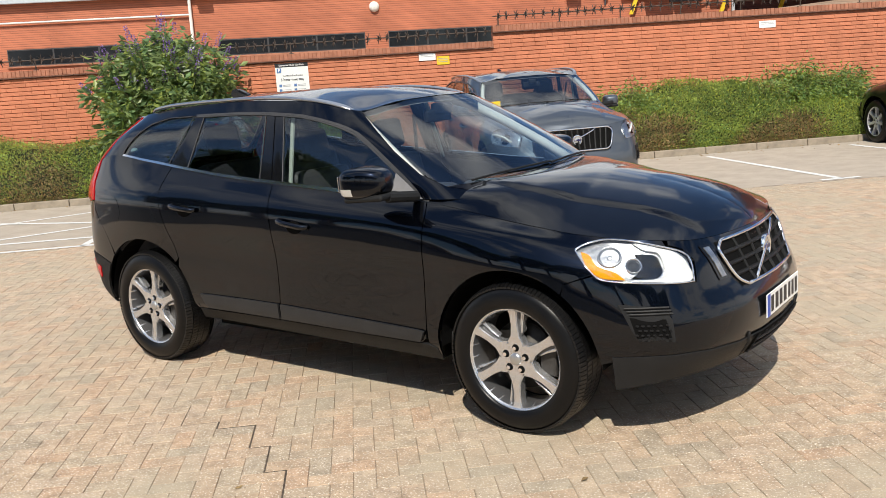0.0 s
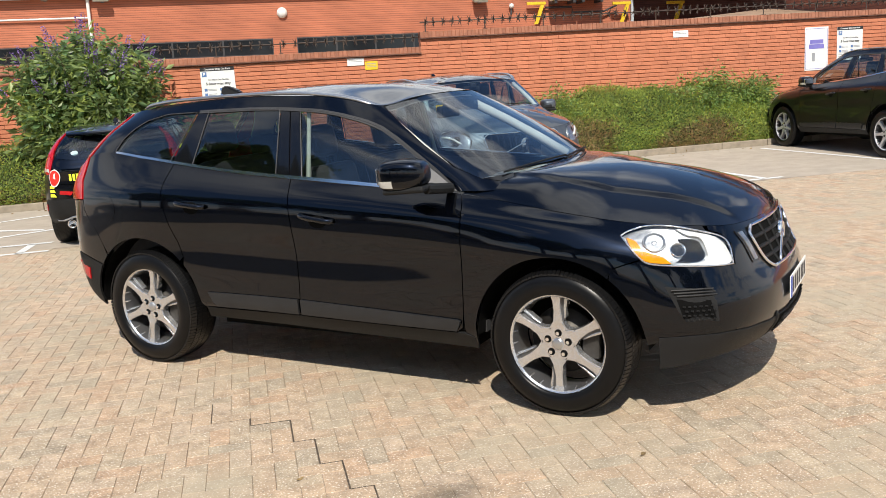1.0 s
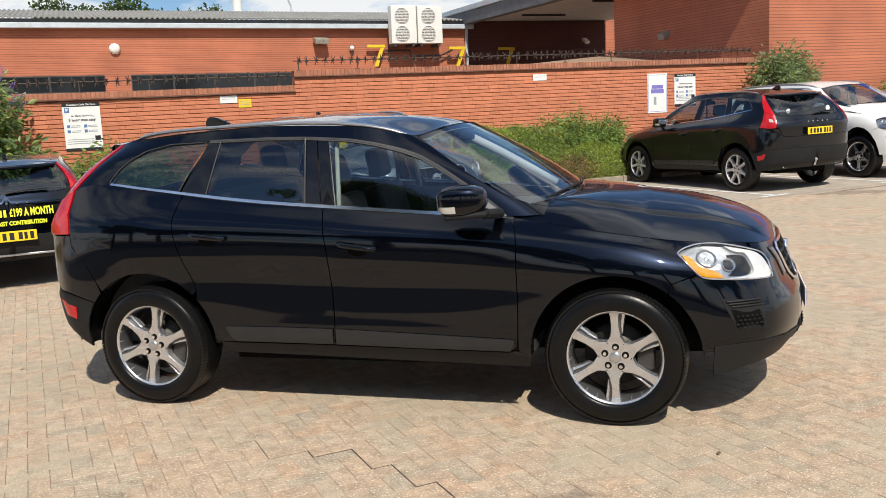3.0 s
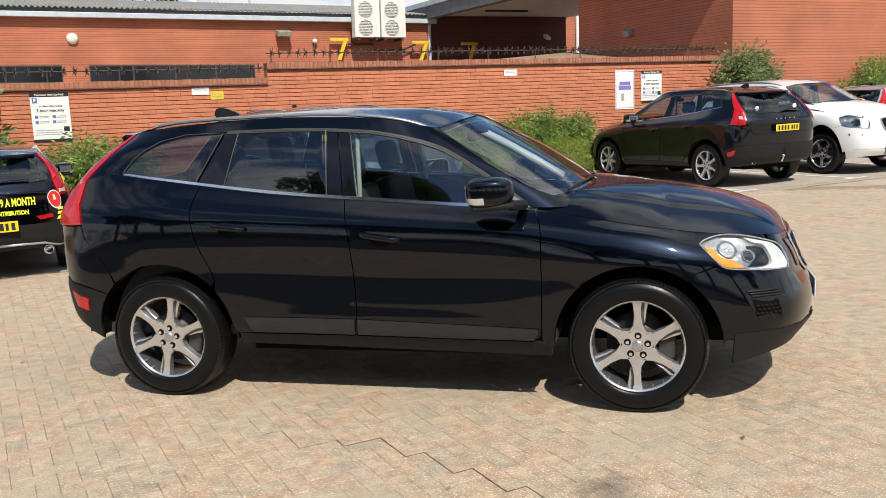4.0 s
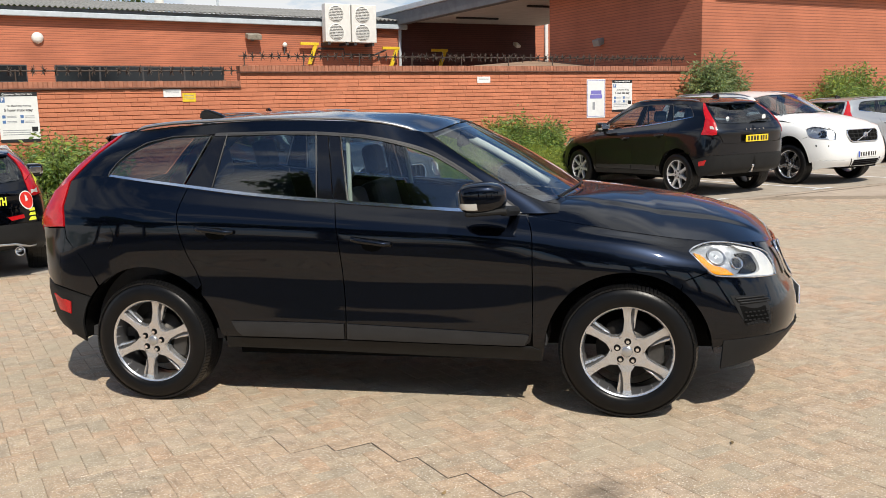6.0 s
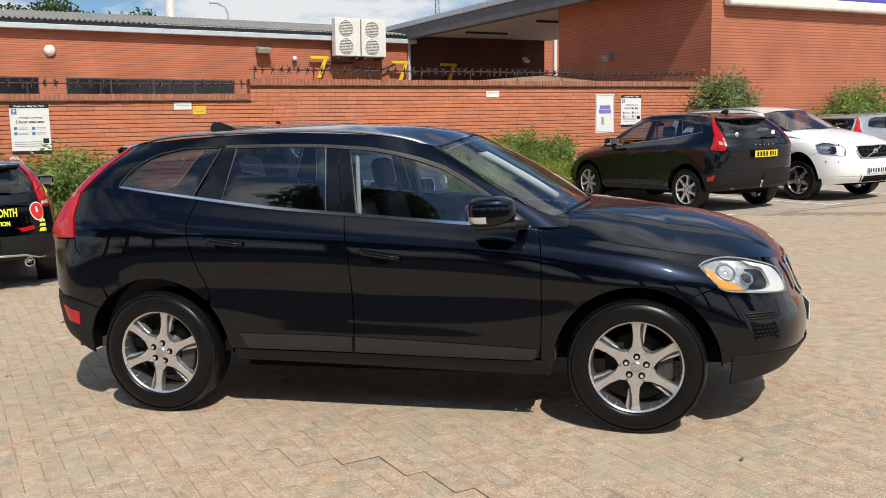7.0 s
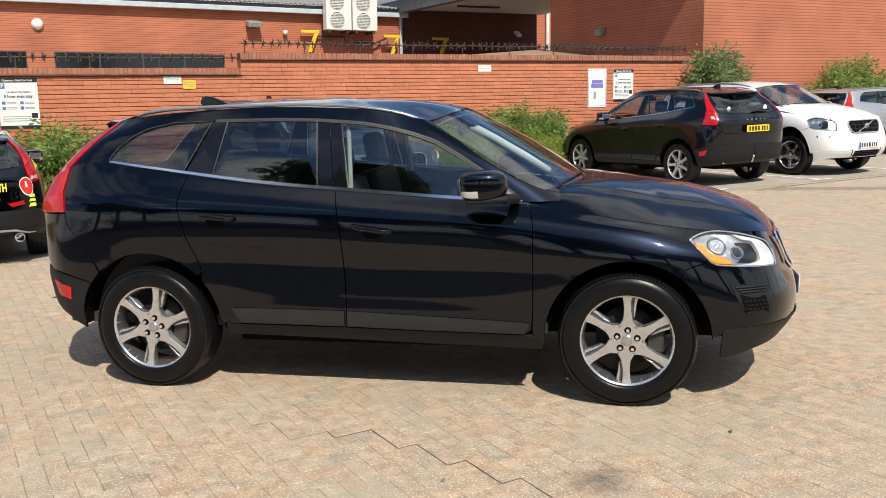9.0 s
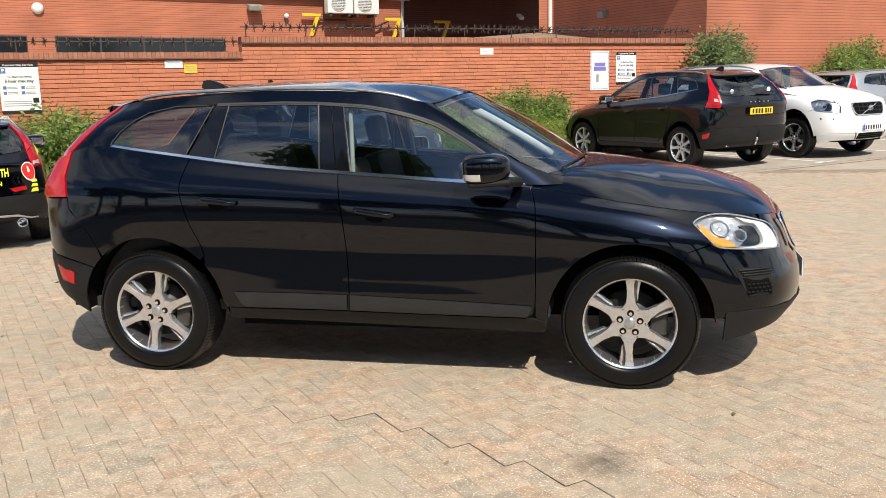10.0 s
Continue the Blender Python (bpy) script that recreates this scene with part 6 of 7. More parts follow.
def nose(car, low, up, wt=.435, wb=.37, zt=.872, zb=.665, nv=5, nh=3, plate_z=.545, seed=3, strips=True, low_grille=True, out=0.0):
    """Grille with bright surround, slanted bar and round badge; plate; lower intake."""
    ring = outline([(-wb + .05, zb), (wb - .05, zb), ], [(wb - .05, zb), (wb, zb + .03), ((wt + wb) / 2 + .01, (zt + zb) / 2), (wt, zt - .035), (wt - .045, zt)], [(wt - .045, zt), (-wt + .045, zt)],
                   [(-wt + .045, zt), (-wt, zt - .035), (-(wt + wb) / 2 - .01, (zt + zb) / 2), (-wb, zb + .03), (-wb + .05, zb)], n=5)
    dense = []
    for a, b in zip(ring, ring[1:] + ring[:1]):
        k = max(1, int(math.dist(a, b) / .04))
        dense += [(a[0] + (b[0] - a[0]) * i / k, a[1] + (b[1] - a[1]) * i / k) for i in range(k)]
    pts = front_pts(low, dense, .007 + out)
    g = part("grille", tube(pts + pts[:1], .009, 8), M["chrome"], car, "grille with bright metal surround", smooth=True)
    back = bmesh.new()
    rows = []
    for j in range(7):
        z = zb + (zt - zb) * j / 6
        w = wb + (wt - wb) * j / 6
        rows.append([back.verts.new(p) for p in front_pts(low, [(-w + 2 * w * i / 14, z) for i in range(15)], .002 + out)])
    for a, b in zip(rows, rows[1:]):
        for i in range(14):
            back.faces.new((a[i], a[i + 1], b[i + 1], b[i]))
    part("grille_back", back, M["under"], g)
    for i in range(1, nv + 1):
        t = i / (nv + 1)
        pp = front_pts(low, [((-wb + 2 * wb * t) + ((-wt + 2 * wt * t) - (-wb + 2 * wb * t)) * j / 4, zb + (zt - zb) * j / 4) for j in range(5)], .005 + out)
        part("grille_bar", tube(pp, .0105, 6), M["blackplast"], g)
    for j in range(1, nh + 1):
        t = j / (nh + 1)
        w = wb + (wt - wb) * t
        pp = front_pts(low, [(-w + 2 * w * i / 10, zb + (zt - zb) * t) for i in range(11)], .005 + out)
        part("grille_bar", tube(pp, .0105, 6), M["blackplast"], g)
    q = front_pts(low, [(-wb * .62 + (wb * .62 + wt * .55) * i / 8, zb + .01 + (zt - zb - .02) * i / 8) for i in range(9)], .010 + out)
    part("slanted_bar", tube(q, .009, 8), M["chrome"], g, smooth=True)
    c = front_pts(low, [(0.02, (zt + zb) / 2)], .006 + out)[0]
    part("badge_ring", lathe([(.042, .004), (.046, .010), (.056, .012), (.062, .006), (.060, -.01)], 32, "X"), M["chrome"], g, smooth=True, m=Matrix.Translation(c))
    part("badge_disc", lathe([(.0001, .006), (.046, .004)], 24, "X"), M["satin"], g, m=Matrix.Translation(c))
    part("badge_band", box(.007, .011, -.040, .040, -.009, .009), M["badge_navy"], g, m=Matrix.Translation(c))
    f = front_pts(low, [(0.0, plate_z)], .004)[0]
    plate(car, Matrix.Translation(f) @ FACE, "plate_white", seed, True)
    if low_grille:
        bm = bmesh.new()
        rows = []
        for z in (.335, .37, .40, .435):
            rows.append([bm.verts.new(p) for p in front_pts(low, [(-.33 + .66 * i / 14, z) for i in range(15)], .010)])
        for a, b in zip(rows, rows[1:]):
            for i in range(14):
                bm.faces.new((a[i], a[i + 1], b[i + 1], b[i]))
        lg = part("lower_grille", bm, M["under"], car, "dark mesh lower intake")
        for k in range(3):
            pp = front_pts(low, [(-.32 + .64 * i / 10, .352 + .03 * k) for i in range(11)], .016)
            part("intake_bar", tube(pp, .005, 6), M["greyplast"], lg)
        for k in range(9):
            pp = front_pts(low, [(-.3 + .075 * k, .34), (-.3 + .075 * k, .43)], .016)
            part("intake_bar", tube(pp, .004, 6), M["greyplast"], lg)
        for s in (-1, 1):
            pp = front_pts(low, [(s * .345, .32), (s * .36, .37), (s * .375, .41), (s * .385, .44), (s * .39, .46)], .002)
            part("intake_cheek", tube(pp, [.006, .012, .012, .009, .004], 8), M["greyplast"], lg, smooth=True)
    if strips:
        for s in (-1, 1):
            def band(y0, y1, z0, z1, off):
                bm = bmesh.new()
                rows = []
                for k in range(7):
                    t = k / 6
                    sh = .035 * t
                    z = z0 + (z1 - z0) * t
                    front = front_pts(low, [(s * (y0 + sh + (y1 - y0) * q / 3), z) for q in range(4)], off)
                    rows.append([bm.verts.new(p) for p in front])
                for a, b in zip(rows, rows[1:]):
                    for q in range(3):
                        bm.faces.new((a[q], a[q + 1], b[q + 1], b[q]))
                ex = bmesh.ops.extrude_face_region(bm, geom=bm.faces[:])
                for v in [g for g in ex["geom"] if isinstance(g, bmesh.types.BMVert)]:
                    v.co.x -= off
                bmesh.ops.recalc_face_normals(bm, faces=bm.faces)
                return bm
            st = part("position_lamp", band(.452, .487, .728, .862, .009), M["lamp_silver"], car, "slim upright position lamp")
            part("lamp_edge", band(.436, .503, .718, .872, .005), M["gloss_black"], st)


def tail(car, low, up, plate_m, seed=9, pipes=True, hitch=False):
    """Plate recess, wiper, reflectors, pipes at the rear."""
    plate(car, plate_m, "plate_yellow", seed)
    for s in (-1, 1):
        uv = [(3.0, 2.12), (3.84, 1.94), (3.78, 1.5), (3.2, 1.6)]
        part("reflector", skin_mesh("reflector", low, uv, M["red_lens"], .013, .012, s, .03), None, car, "red rear reflector")
        if pipes:
            p = low.at(1.35, .25)
            part("tail_pipe", lathe([(.038, .06), (.038, -.05), (.033, -.05), (.033, .05), (.001, .05)], 24, "X"), M["chrome"], car, smooth=True, m=Matrix.Translation((p[0] + .01, s * p[1], p[2] + .03)))
    a = up.at(0, .2)
    pts = [(a[0] - .02, .0, a[2]), (a[0] - .015, -.2, a[2] + .03), (a[0] - .01, -.42, a[2] + .035)]
    part("wiper", tube(pts, .010, 6), M["blackplast"], car)
    b = low.at(0, 5.2)
    for i in range(5):
        part("tail_letter", box(-.004, 0, -.012, .012, -.009, .009), M["chrome"], car, m=Matrix.Translation((b[0] - .008, -.2 + .1 * i, b[2])))
    if hitch:
        c = low.at(0, .3)
        bm = tube([(c[0] + .1, 0, c[2]), (c[0] - .06, 0, c[2] + .01), (c[0] - .08, 0, c[2] + .08)], .018, 10)
        bmesh.ops.create_uvsphere(bm, u_segments=12, v_segments=8, radius=.03, matrix=Matrix.Translation((c[0] - .08, 0, c[2] + .10)))
        part("tow_ball", bm, M["chrome"], car, "bright tow ball")

# ---- cars in the car park ----
MAIN, MLOW, MUP = build_car("black_suv", "black metallic family SUV with silver roof rails standing on block paving", None, M["paint_black"], "twist")
nose(MAIN, MLOW, MUP)
bk = MLOW.at(0, 4.4)
tail(MAIN, MLOW, MUP, Matrix.Translation((bk[0] - .03, 0, bk[2])) @ BACK)


def stretch(fx, front, rear, fy, fz, upright=0.0, hood=0.0, square=0.0):
    """A body of other proportions: wheel places, overhangs, width, height, a steeper tail, a higher bonnet."""
    def f(p):
        x, y, z = p
        if x > 1.387:
            x2 = 1.387 * fx + (x - 1.387) * front
        elif x < -1.387:
            x2 = -1.387 * fx + (x + 1.387) * rear
        else:
            x2 = x * fx
        if x < -.8 and z > 1.05:
            x2 -= (z - 1.05) * upright * min(1.0, (-.8 - x) / .8)
        z2 = z * fz + (hood * max(0.0, min(1.0, (x - .6) / .5)) * max(0.0, min(1.0, (z - .5) / .4)) if hood else 0.0)
        return (x2, y * fy * (1 + square * max(0.0, z - 1.1)), z2)
    return f


def parked(u, v, heading):
    x, y = uv_xy(u, v)
    return pose(x, y, ground_at(u, v), 0, 0, WALL_TURN + heading)


# dark grey twin of the main car, tail to the lane
car, lo_, up_ = build_car("dark_grey_suv", "dark grey family SUV parked nose to the hedge, tow ball fitted", parked(9.22, 7.9, 90), M["paint_darkgrey"], "plain", group="parked cars")
bk = lo_.at(0, 4.5)
tail(car, lo_, up_, Matrix.Translation((bk[0] - .045, 0, bk[2] - .075)) @ BACK, 21, hitch=True)
# pale patch laid on each tail lamp as a painted light reflection
for s in (-1, 1):
    part("reversing_lamp", skin_mesh("reversing_lamp", lo_, [(2.62, 5.2), (3.05, 5.2), (3.05, 5.5), (2.72, 5.5)], M["lamp_clear"], .010, .01, s, .03), None, car, "clear tail lamp patch: reversing lamp on the hatchback, painted reflection on the dark grey SUV")
part("window_sticker", lathe([(.0001, 0), (.045, .001)], 20, "X"), M["white_sheet"], car, m=Matrix.Translation((-2.12, -.35, 1.31)))
part("window_sticker", lathe([(.0001, 0), (.04, .001)], 20, "X"), M["white_sheet"], car, m=Matrix.Translation((-2.09, .46, 1.30)))

# blue-grey large SUV, nose to the lane
wp = stretch(1.0757, .96, 1.2, 1.02, 1.01, 0.42, 0.07, 0.38)
car, lo_, up_ = build_car("grey_suv", "blue-grey large SUV with chrome grille, reversed into a bay", parked(1.97, 7.22, -85), M["paint_grey"], "five", wp, 0.385, 0.83, 1.492, lamp_edge="lamp_silver", signal="lamp_silver", group="parked cars")
nose(car, lo_, up_, .46, .42, .872, .66, 12, 0, .50, 31, strips=False, out=.015)
bm = box(.0, .004, -.06, .06, -.04, .04)
part("yellow_card", bm, M["yellow"], car, m=Matrix.Translation((.98, -.64, 1.27)))
for s in (-1, 1):
    bar = LOW0.find([(1.76, .868), (1.86, .862), (1.98, .845), (2.09, .80)], (0, 2), 8.5, 12.6)
    pp = [lo_.at(c, l) for c, l in bar]
    part("running_lamp", tube([(a[0] + .004, s * (a[1] + .006), a[2]) for a in pp], .012, 8), M["lamp_white"], car, "white bar lamp", smooth=True)

# white large SUV, nose to the lane
wp = stretch(1.03, 1.0, 1.12, 1.01, 1.05, 0.5, 0.08, 0.25)
car, lo_, up_ = build_car("white_suv", "white large SUV with dark grille, reversed into a bay", parked(12.0, 7.95, -90), M["paint_white"], "five", wp, 0.375, 0.82, 1.4286, lamp_edge="lamp_silver", signal="lamp_silver", fogs=False, skirt=M["paint_white"], group="parked cars")
nose(car, lo_, up_, .40, .36, .872, .70, 6, 2, .52, 41, strips=False, out=.015)

# black hatchback, tail to the lane, sale lettering on it
wp = stretch(.954, .96, .95, .90, .845, 0.2)
HATCH, lo_, up_ = build_car("black_hatchback", "black hatchback with yellow sale lettering and a red round sticker", parked(-2.65, 7.28, 90), M["paint_black"], "five", wp, 0.315, 0.74, 1.3235, rails=False, group="parked cars")
bk = lo_.at(0, 2.2)
tail(HATCH, lo_, up_, Matrix.Translation((bk[0] - .05, 0, .60)) @ BACK, 51, pipes=False)
for s in (-1, 1):
    p = lo_.at(1.55, .3)
    part("tail_pipe", lathe([(.05, .08), (.05, -.06), (.043, -.06), (.043, .06), (.001, .06)], 24, "X"), M["chrome"], HATCH, "round chrome tail pipe", smooth=True, m=Matrix.Translation((p[0] - .02, s * .53, .30)))
    a = [lo_.at(c, l) for c, l in ((0.0, 1.0), (.6, 1.0), (1.3, .95), (1.7, .6), (1.95, .35), (2.4, .5))]
    part("diffuser_trim", tube([(q[0] - .012, s * q[1], q[2]) for q in a], .014, 8), M["satin"], HATCH, "silver diffuser trim", smooth=True)
    uv = [(2.02 + .40 * math.cos(t), 4.25 + .86 * math.sin(t)) for t in np.linspace(0, 6.0, 20)]
    st = part("round_sticker", skin_mesh("round_sticker", lo_, uv, M["white_sheet"], .008, 0, s, .03), None, HATCH, "red round sticker with white rim")
    uv = [(2.02 + .355 * math.cos(t), 4.25 + .76 * math.sin(t)) for t in np.linspace(0, 6.0, 20)]
    part("sticker_field", skin_mesh("sticker_field", lo_, uv, M["sticker_red"], .010, 0, s, .03), None, st)
    uv = [(1.90, 4.0), (2.05, 4.1), (2.02, 4.6), (1.93, 4.7)]
    part("sticker_shape", skin_mesh("sticker_shape", lo_, uv, M["white_sheet"], .012, 0, s, .03), None, st)
    for j, (l0, l1) in enumerate(((3.3, 3.5), (3.0, 3.2), (2.65, 2.9))):
        uv = [(2.02 - .05 * j, l0), (2.40, l0), (2.38, l1), (2.04, l1)]
        part("sale_bar", skin_mesh("sale_bar", lo_, uv, M["sticker_yellow"], .008, 0, s, .03), None, HATCH)
    uv = [(1.12, 3.0), (1.72, 3.12), (1.76, 2.86), (1.25, 2.74)]
    part("reflector", skin_mesh("reflector", lo_, uv, M["red_lens"], .010, .01, s, .03), None, HATCH, "red bumper reflector")
    uv = [(3.4, 5.2), (4.6, 5.4), (4.4, 5.9), (3.7, 5.75)]
    part("sale_panel", skin_mesh("sale_panel", lo_, uv, M["sticker_yellow"], .008, 0, s, .05), None, HATCH, "fluorescent sale panel")
b = lo_.at(0, 3.2)
part("sale_text", text_mesh("sale_text", "£199 A MONTH", .115, M["sticker_yellow"], .0045), None, HATCH, m=Matrix.Translation((b[0] - .045, -.235, .845)) @ BACK @ Matrix.Diagonal((.54, 1, 1, 1)))
bars(HATCH, M["sticker_yellow"], Matrix.Translation((b[0] - .045, .23, .845)) @ BACK, .46, .078, 12, 61, .22, "sale_bar")
part("sale_text", text_mesh("sale_text", "£750 DEPOSIT CONTRIBUTION", .062, M["sticker_yellow"], .0028), None, HATCH, m=Matrix.Translation((b[0] - .045, -.03, .735)) @ BACK @ Matrix.Diagonal((.80, 1, 1, 1)))
# clear reversing lamps of the hatchback
for s in (-1, 1):
    part("reversing_lamp", skin_mesh("reversing_lamp", lo_, [(2.42, 4.75), (3.2, 4.75), (3.25, 5.1), (2.52, 5.1)], M["lamp_clear"], .010, .01, s, .03), None, HATCH, "clear tail lamp patch: reversing lamp on the hatchback, painted reflection on the dark grey SUV")
p = up_.at(1.0, .55)
part("window_sticker", lathe([(.0001, 0), (.036, .001)], 20, "X"), M["sticker_pale"], HATCH, "pale blue oval sticker", m=Matrix.Translation((p[0] - .01, p[1], p[2])) @ Matrix.Diagonal((1, 1.15, .75, 1)))

# silver estate beyond the white car
wp = stretch(1.01, 1.0, 1.05, .99, .93, 0.35)
car, lo_, up_ = build_car("silver_estate", "silver estate car parked along the building", parked(17.0, 9.0, 0), M["paint_silver"], "five", wp, 0.345, 0.80, 1.40, group="parked cars")

# ---- signs and labels on the boundary wall ----
SIGN = Matrix(((1, 0, 0, 0), (0, 0, -1, 0), (0, 1, 0, 0), (0, 0, 0, 1)))  # local x along the wall, y up, z out of it


def on_wall(u, z, base=None, v=11.2, proud=0.006):
    return uvm(u, v - proud, z, base) @ SIGN


def parking_sign(u, z, w, h):
    s = thing("parking_sign", "white car park rules sign with black header on the brick wall", "sign", on_wall(u, z), "car park rules signs")
    part("sheet", box(-w / 2, w / 2, -h / 2, h / 2, -.004, .004, .002, 1), M["white_sheet"], s)
    part("header", box(-w / 2, w / 2, h / 2 - .07, h / 2, .0045, .006), M["black_ink"], s)
    k = w / .62
    part("lettering", text_mesh("lettering", "Customer Only Car Park", .046 * k, M["white_sheet"], .0012), None, s, m=Matrix.Translation((0, h / 2 - .037, .0075)))
    part("footer", box(-w / 2, w / 2, -h / 2, -h / 2 + .05, .0045, .006), M["black_ink"], s)
    part("symbol_field", box(-w / 2 + .03, -w / 2 + .11, h / 2 - .17, h / 2 - .085, .0045, .006), M["blue_ink"], s)
    part("lettering", text_mesh("lettering", "P", .075, M["white_sheet"], .002), None, s, m=Matrix.Translation((-w / 2 + .07, h / 2 - .128, .0075)))
    part("lettering", text_mesh("lettering", "No Match Day Parking", .04 * k, M["black_ink"], .0006), None, s, m=Matrix.Translation((.01, h / 2 - .225, .006)))
    part("lettering", text_mesh("lettering", "5 hour max stay", .068 * k, M["black_ink"], .0016), None, s, m=Matrix.Translation((0, h / 2 - .295, .006)))
    for r in range(2):
        for c in range(2):
            x, y = -w / 2 + .05 + c * .28 * k, h / 2 - .40 - r * .085
            part("symbol", box(x, x + .05, y - .025, y + .025, .0045, .006), M["blue_ink"], s)
            for j in range(2):
                part("text_bar", box(x + .065, x + .22 * k, y - .018 + .022 * j, y - .008 + .022 * j, .0045, .0055), M["grey_ink"], s)
    for j in range(3):
        part("text_bar", box(-w / 2 + .04, w / 2 - .14, -h / 2 + .12 + j * .035, -h / 2 + .132 + j * .035, .0045, .0055), M["grey_ink"], s)
    part("symbol_field", box(w / 2 - .12, w / 2 - .03, -h / 2 + .17, -h / 2 + .25, .0045, .006), M["black_ink"], s)
    return s


parking_sign(-1.71, 1.66, .60, .82)
parking_sign(10.92, 1.83, .58, .72)
s = thing("poster", "white poster with a violet block on the brick wall", "poster", on_wall(10.17, 1.78))
part("sheet", box(-.26, .26, -.43, .43, -.004, .003), M["white_sheet"], s)
for a in ((-.24, .24, .395, .402), (-.24, .24, -.402, -.395), (-.245, -.238, -.40, .40), (.238, .245, -.40, .40)):
    part("border", box(*a, .0035, .005), M["violet_ink"], s)
part("title_block", box(-.17, .17, .0, .09, .0035, .005), M["violet_ink"], s)
part("title_block", box(-.15, .15, .10, .18, .0035, .005), M["violet_ink"], s)
part("figure_block", box(-.10, -.03, -.25, -.08, .0035, .005), M["grey_ink"], s)
for nm, lab, u, z, w, h, mm in (("wall_label", "small white label plate on the wall", .79, 2.02, .31, .135, "white_sheet"), ("yellow_notice", "yellow notice plate on the wall", 1.08, 1.94, .235, .155, "yellow"),
                                ("wall_label", "small white label plate on the wall", 7.22, 2.215, .32, .13, "white_sheet")):
    s = thing(nm, lab, "sign", on_wall(u, z))
    part("plate", box(-w / 2, w / 2, -h / 2, h / 2, -.004, .004, .003, 1), M[mm], s)
    for j in range(3 if mm == "yellow" else 2):
        part("text_bar", box(-w * .38, w * .38, h * (.22 - .2 * j), h * (.28 - .2 * j), .0042, .005), M["grey_ink"], s)


# ---- rotating spike rails on the wall ----
def star_mesh():
    bm = bmesh.new()
    for i in range(6):
        a = 2 * math.pi * i / 6
        tip = Vector((0.02 * (-1) ** i, .10 * math.cos(a), .10 * math.sin(a)))
        add_cyl(bm, (0, .01 * math.cos(a), .01 * math.sin(a)), tip, .012, .004, 5)
    for i in range(4):
        a = 2 * math.pi * (i + .5) / 4
        add_cyl(bm, (0.01, 0, 0), (.045 * (-1) ** i, .08 * math.cos(a), .08 * math.sin(a)), .010, .003, 4)
    add_cyl(bm, (-.03, 0, 0), (.03, 0, 0), .016, n=8)
    # weld the arms to the boss
    seen, heads = set(), []
    for v in bm.verts:
        if v not in seen:
            stack, isle = [v], []
            while stack:
                q = stack.pop()
                if q not in seen:
                    seen.add(q)
                    isle.append(q)
                    stack += [e.other_vert(q) for e in q.link_edges]
            heads.append(min(isle, key=lambda w: w.co.length))
    for a in heads[:-1]:
        b = heads[-1]
        bm.faces.new((a, b, b.link_edges[0].other_vert(b)))
    return mesh_from("spike", bm, M["metal_rust"])


STAR = star_mesh()


def spike_rail(u0, u1, z, zc, gap, seed):
    r = thing("spike_rail", "rusty rotating anti-climb spike rail along the wall top", "spike rail", WM, "spike rails")
    part("bar", add_cyl(bmesh.new(), (u0 - 4, .10, z), (u1 - 4, .10, z), .011, n=8), M["metal_rust"], r)
    rng = random.Random(seed)
    u = u0 + .12
    while u < u1 - .05:
        part("spike", STAR, None, r, m=Matrix.Translation((u - 4, .10, z + rng.uniform(-.006, .006))) @ pose(0, 0, 0, rng.uniform(0, 360), 0, 0))
        u += gap * rng.uniform(.8, 1.2)
    u = u0 + .1
    while u < u1:
        bm = add_cyl(bmesh.new(), (u - 4, .10, zc), (u - 4, .10, z + .03), .012, n=6)
        add_box(bm, u - 4.04, u - 3.96, .07, .13, zc, zc + .012)
        part("bracket", bm, M["metal_rust"], r)
        u += 1.15
    return r


spike_rail(-11.0, 2.0, 2.415, 2.235, .185, 1)
spike_rail(2.05, 12.9, 2.68, 2.50, .17, 2)

# ---- fittings on the far building ----
def fit_l(u, z, out=0.0):
    return uvm(u, 26.6 - out, z, LM)


s = thing("dome_lamp", "white domed lamp on the brick wall", "lamp", fit_l(-.24, 4.13, .0))
part("dome", lathe([(.0001, -.16), (.09, -.15), (.16, -.10), (.18, -.03), (.18, .0)], 24), M["white_plastic"], s, smooth=True)
for u, z in ((6.75, 4.42), (-6.1, 4.83), (-7.9, 4.80)):
    small = u < -7
    s = thing("flood_lamp", "weathered wall-mounted flood lamp" if not small else "small bracket lamp under the eave", "lamp", fit_l(u, z, .02))
    k = .4 if small else 1
    part("housing", box(-.25 * k, .25 * k, -.42 * k, -.05 * k, -.10 * k, .08 * k, .02), M["lamp_weathered"], s, m=pose(0, 0, 0, 14, 0, 0))
    part("bracket", box(-.05 * k, .05 * k, -.1 * k, .0, -.2 * k, .03 * k), M["fascia"], s)
s = thing("dome_camera", "small white dome camera on a short post", "camera", fit_l(7.93, 4.1, .12))
bm = bmesh.new()
bmesh.ops.create_uvsphere(bm, u_segments=14, v_segments=10, radius=.09)
part("dome", bm, M["white_plastic"], s, smooth=True)
part("post", add_cyl(bmesh.new(), (0, .1, -.3), (0, 0, -.06), .03), M["fascia"], s)

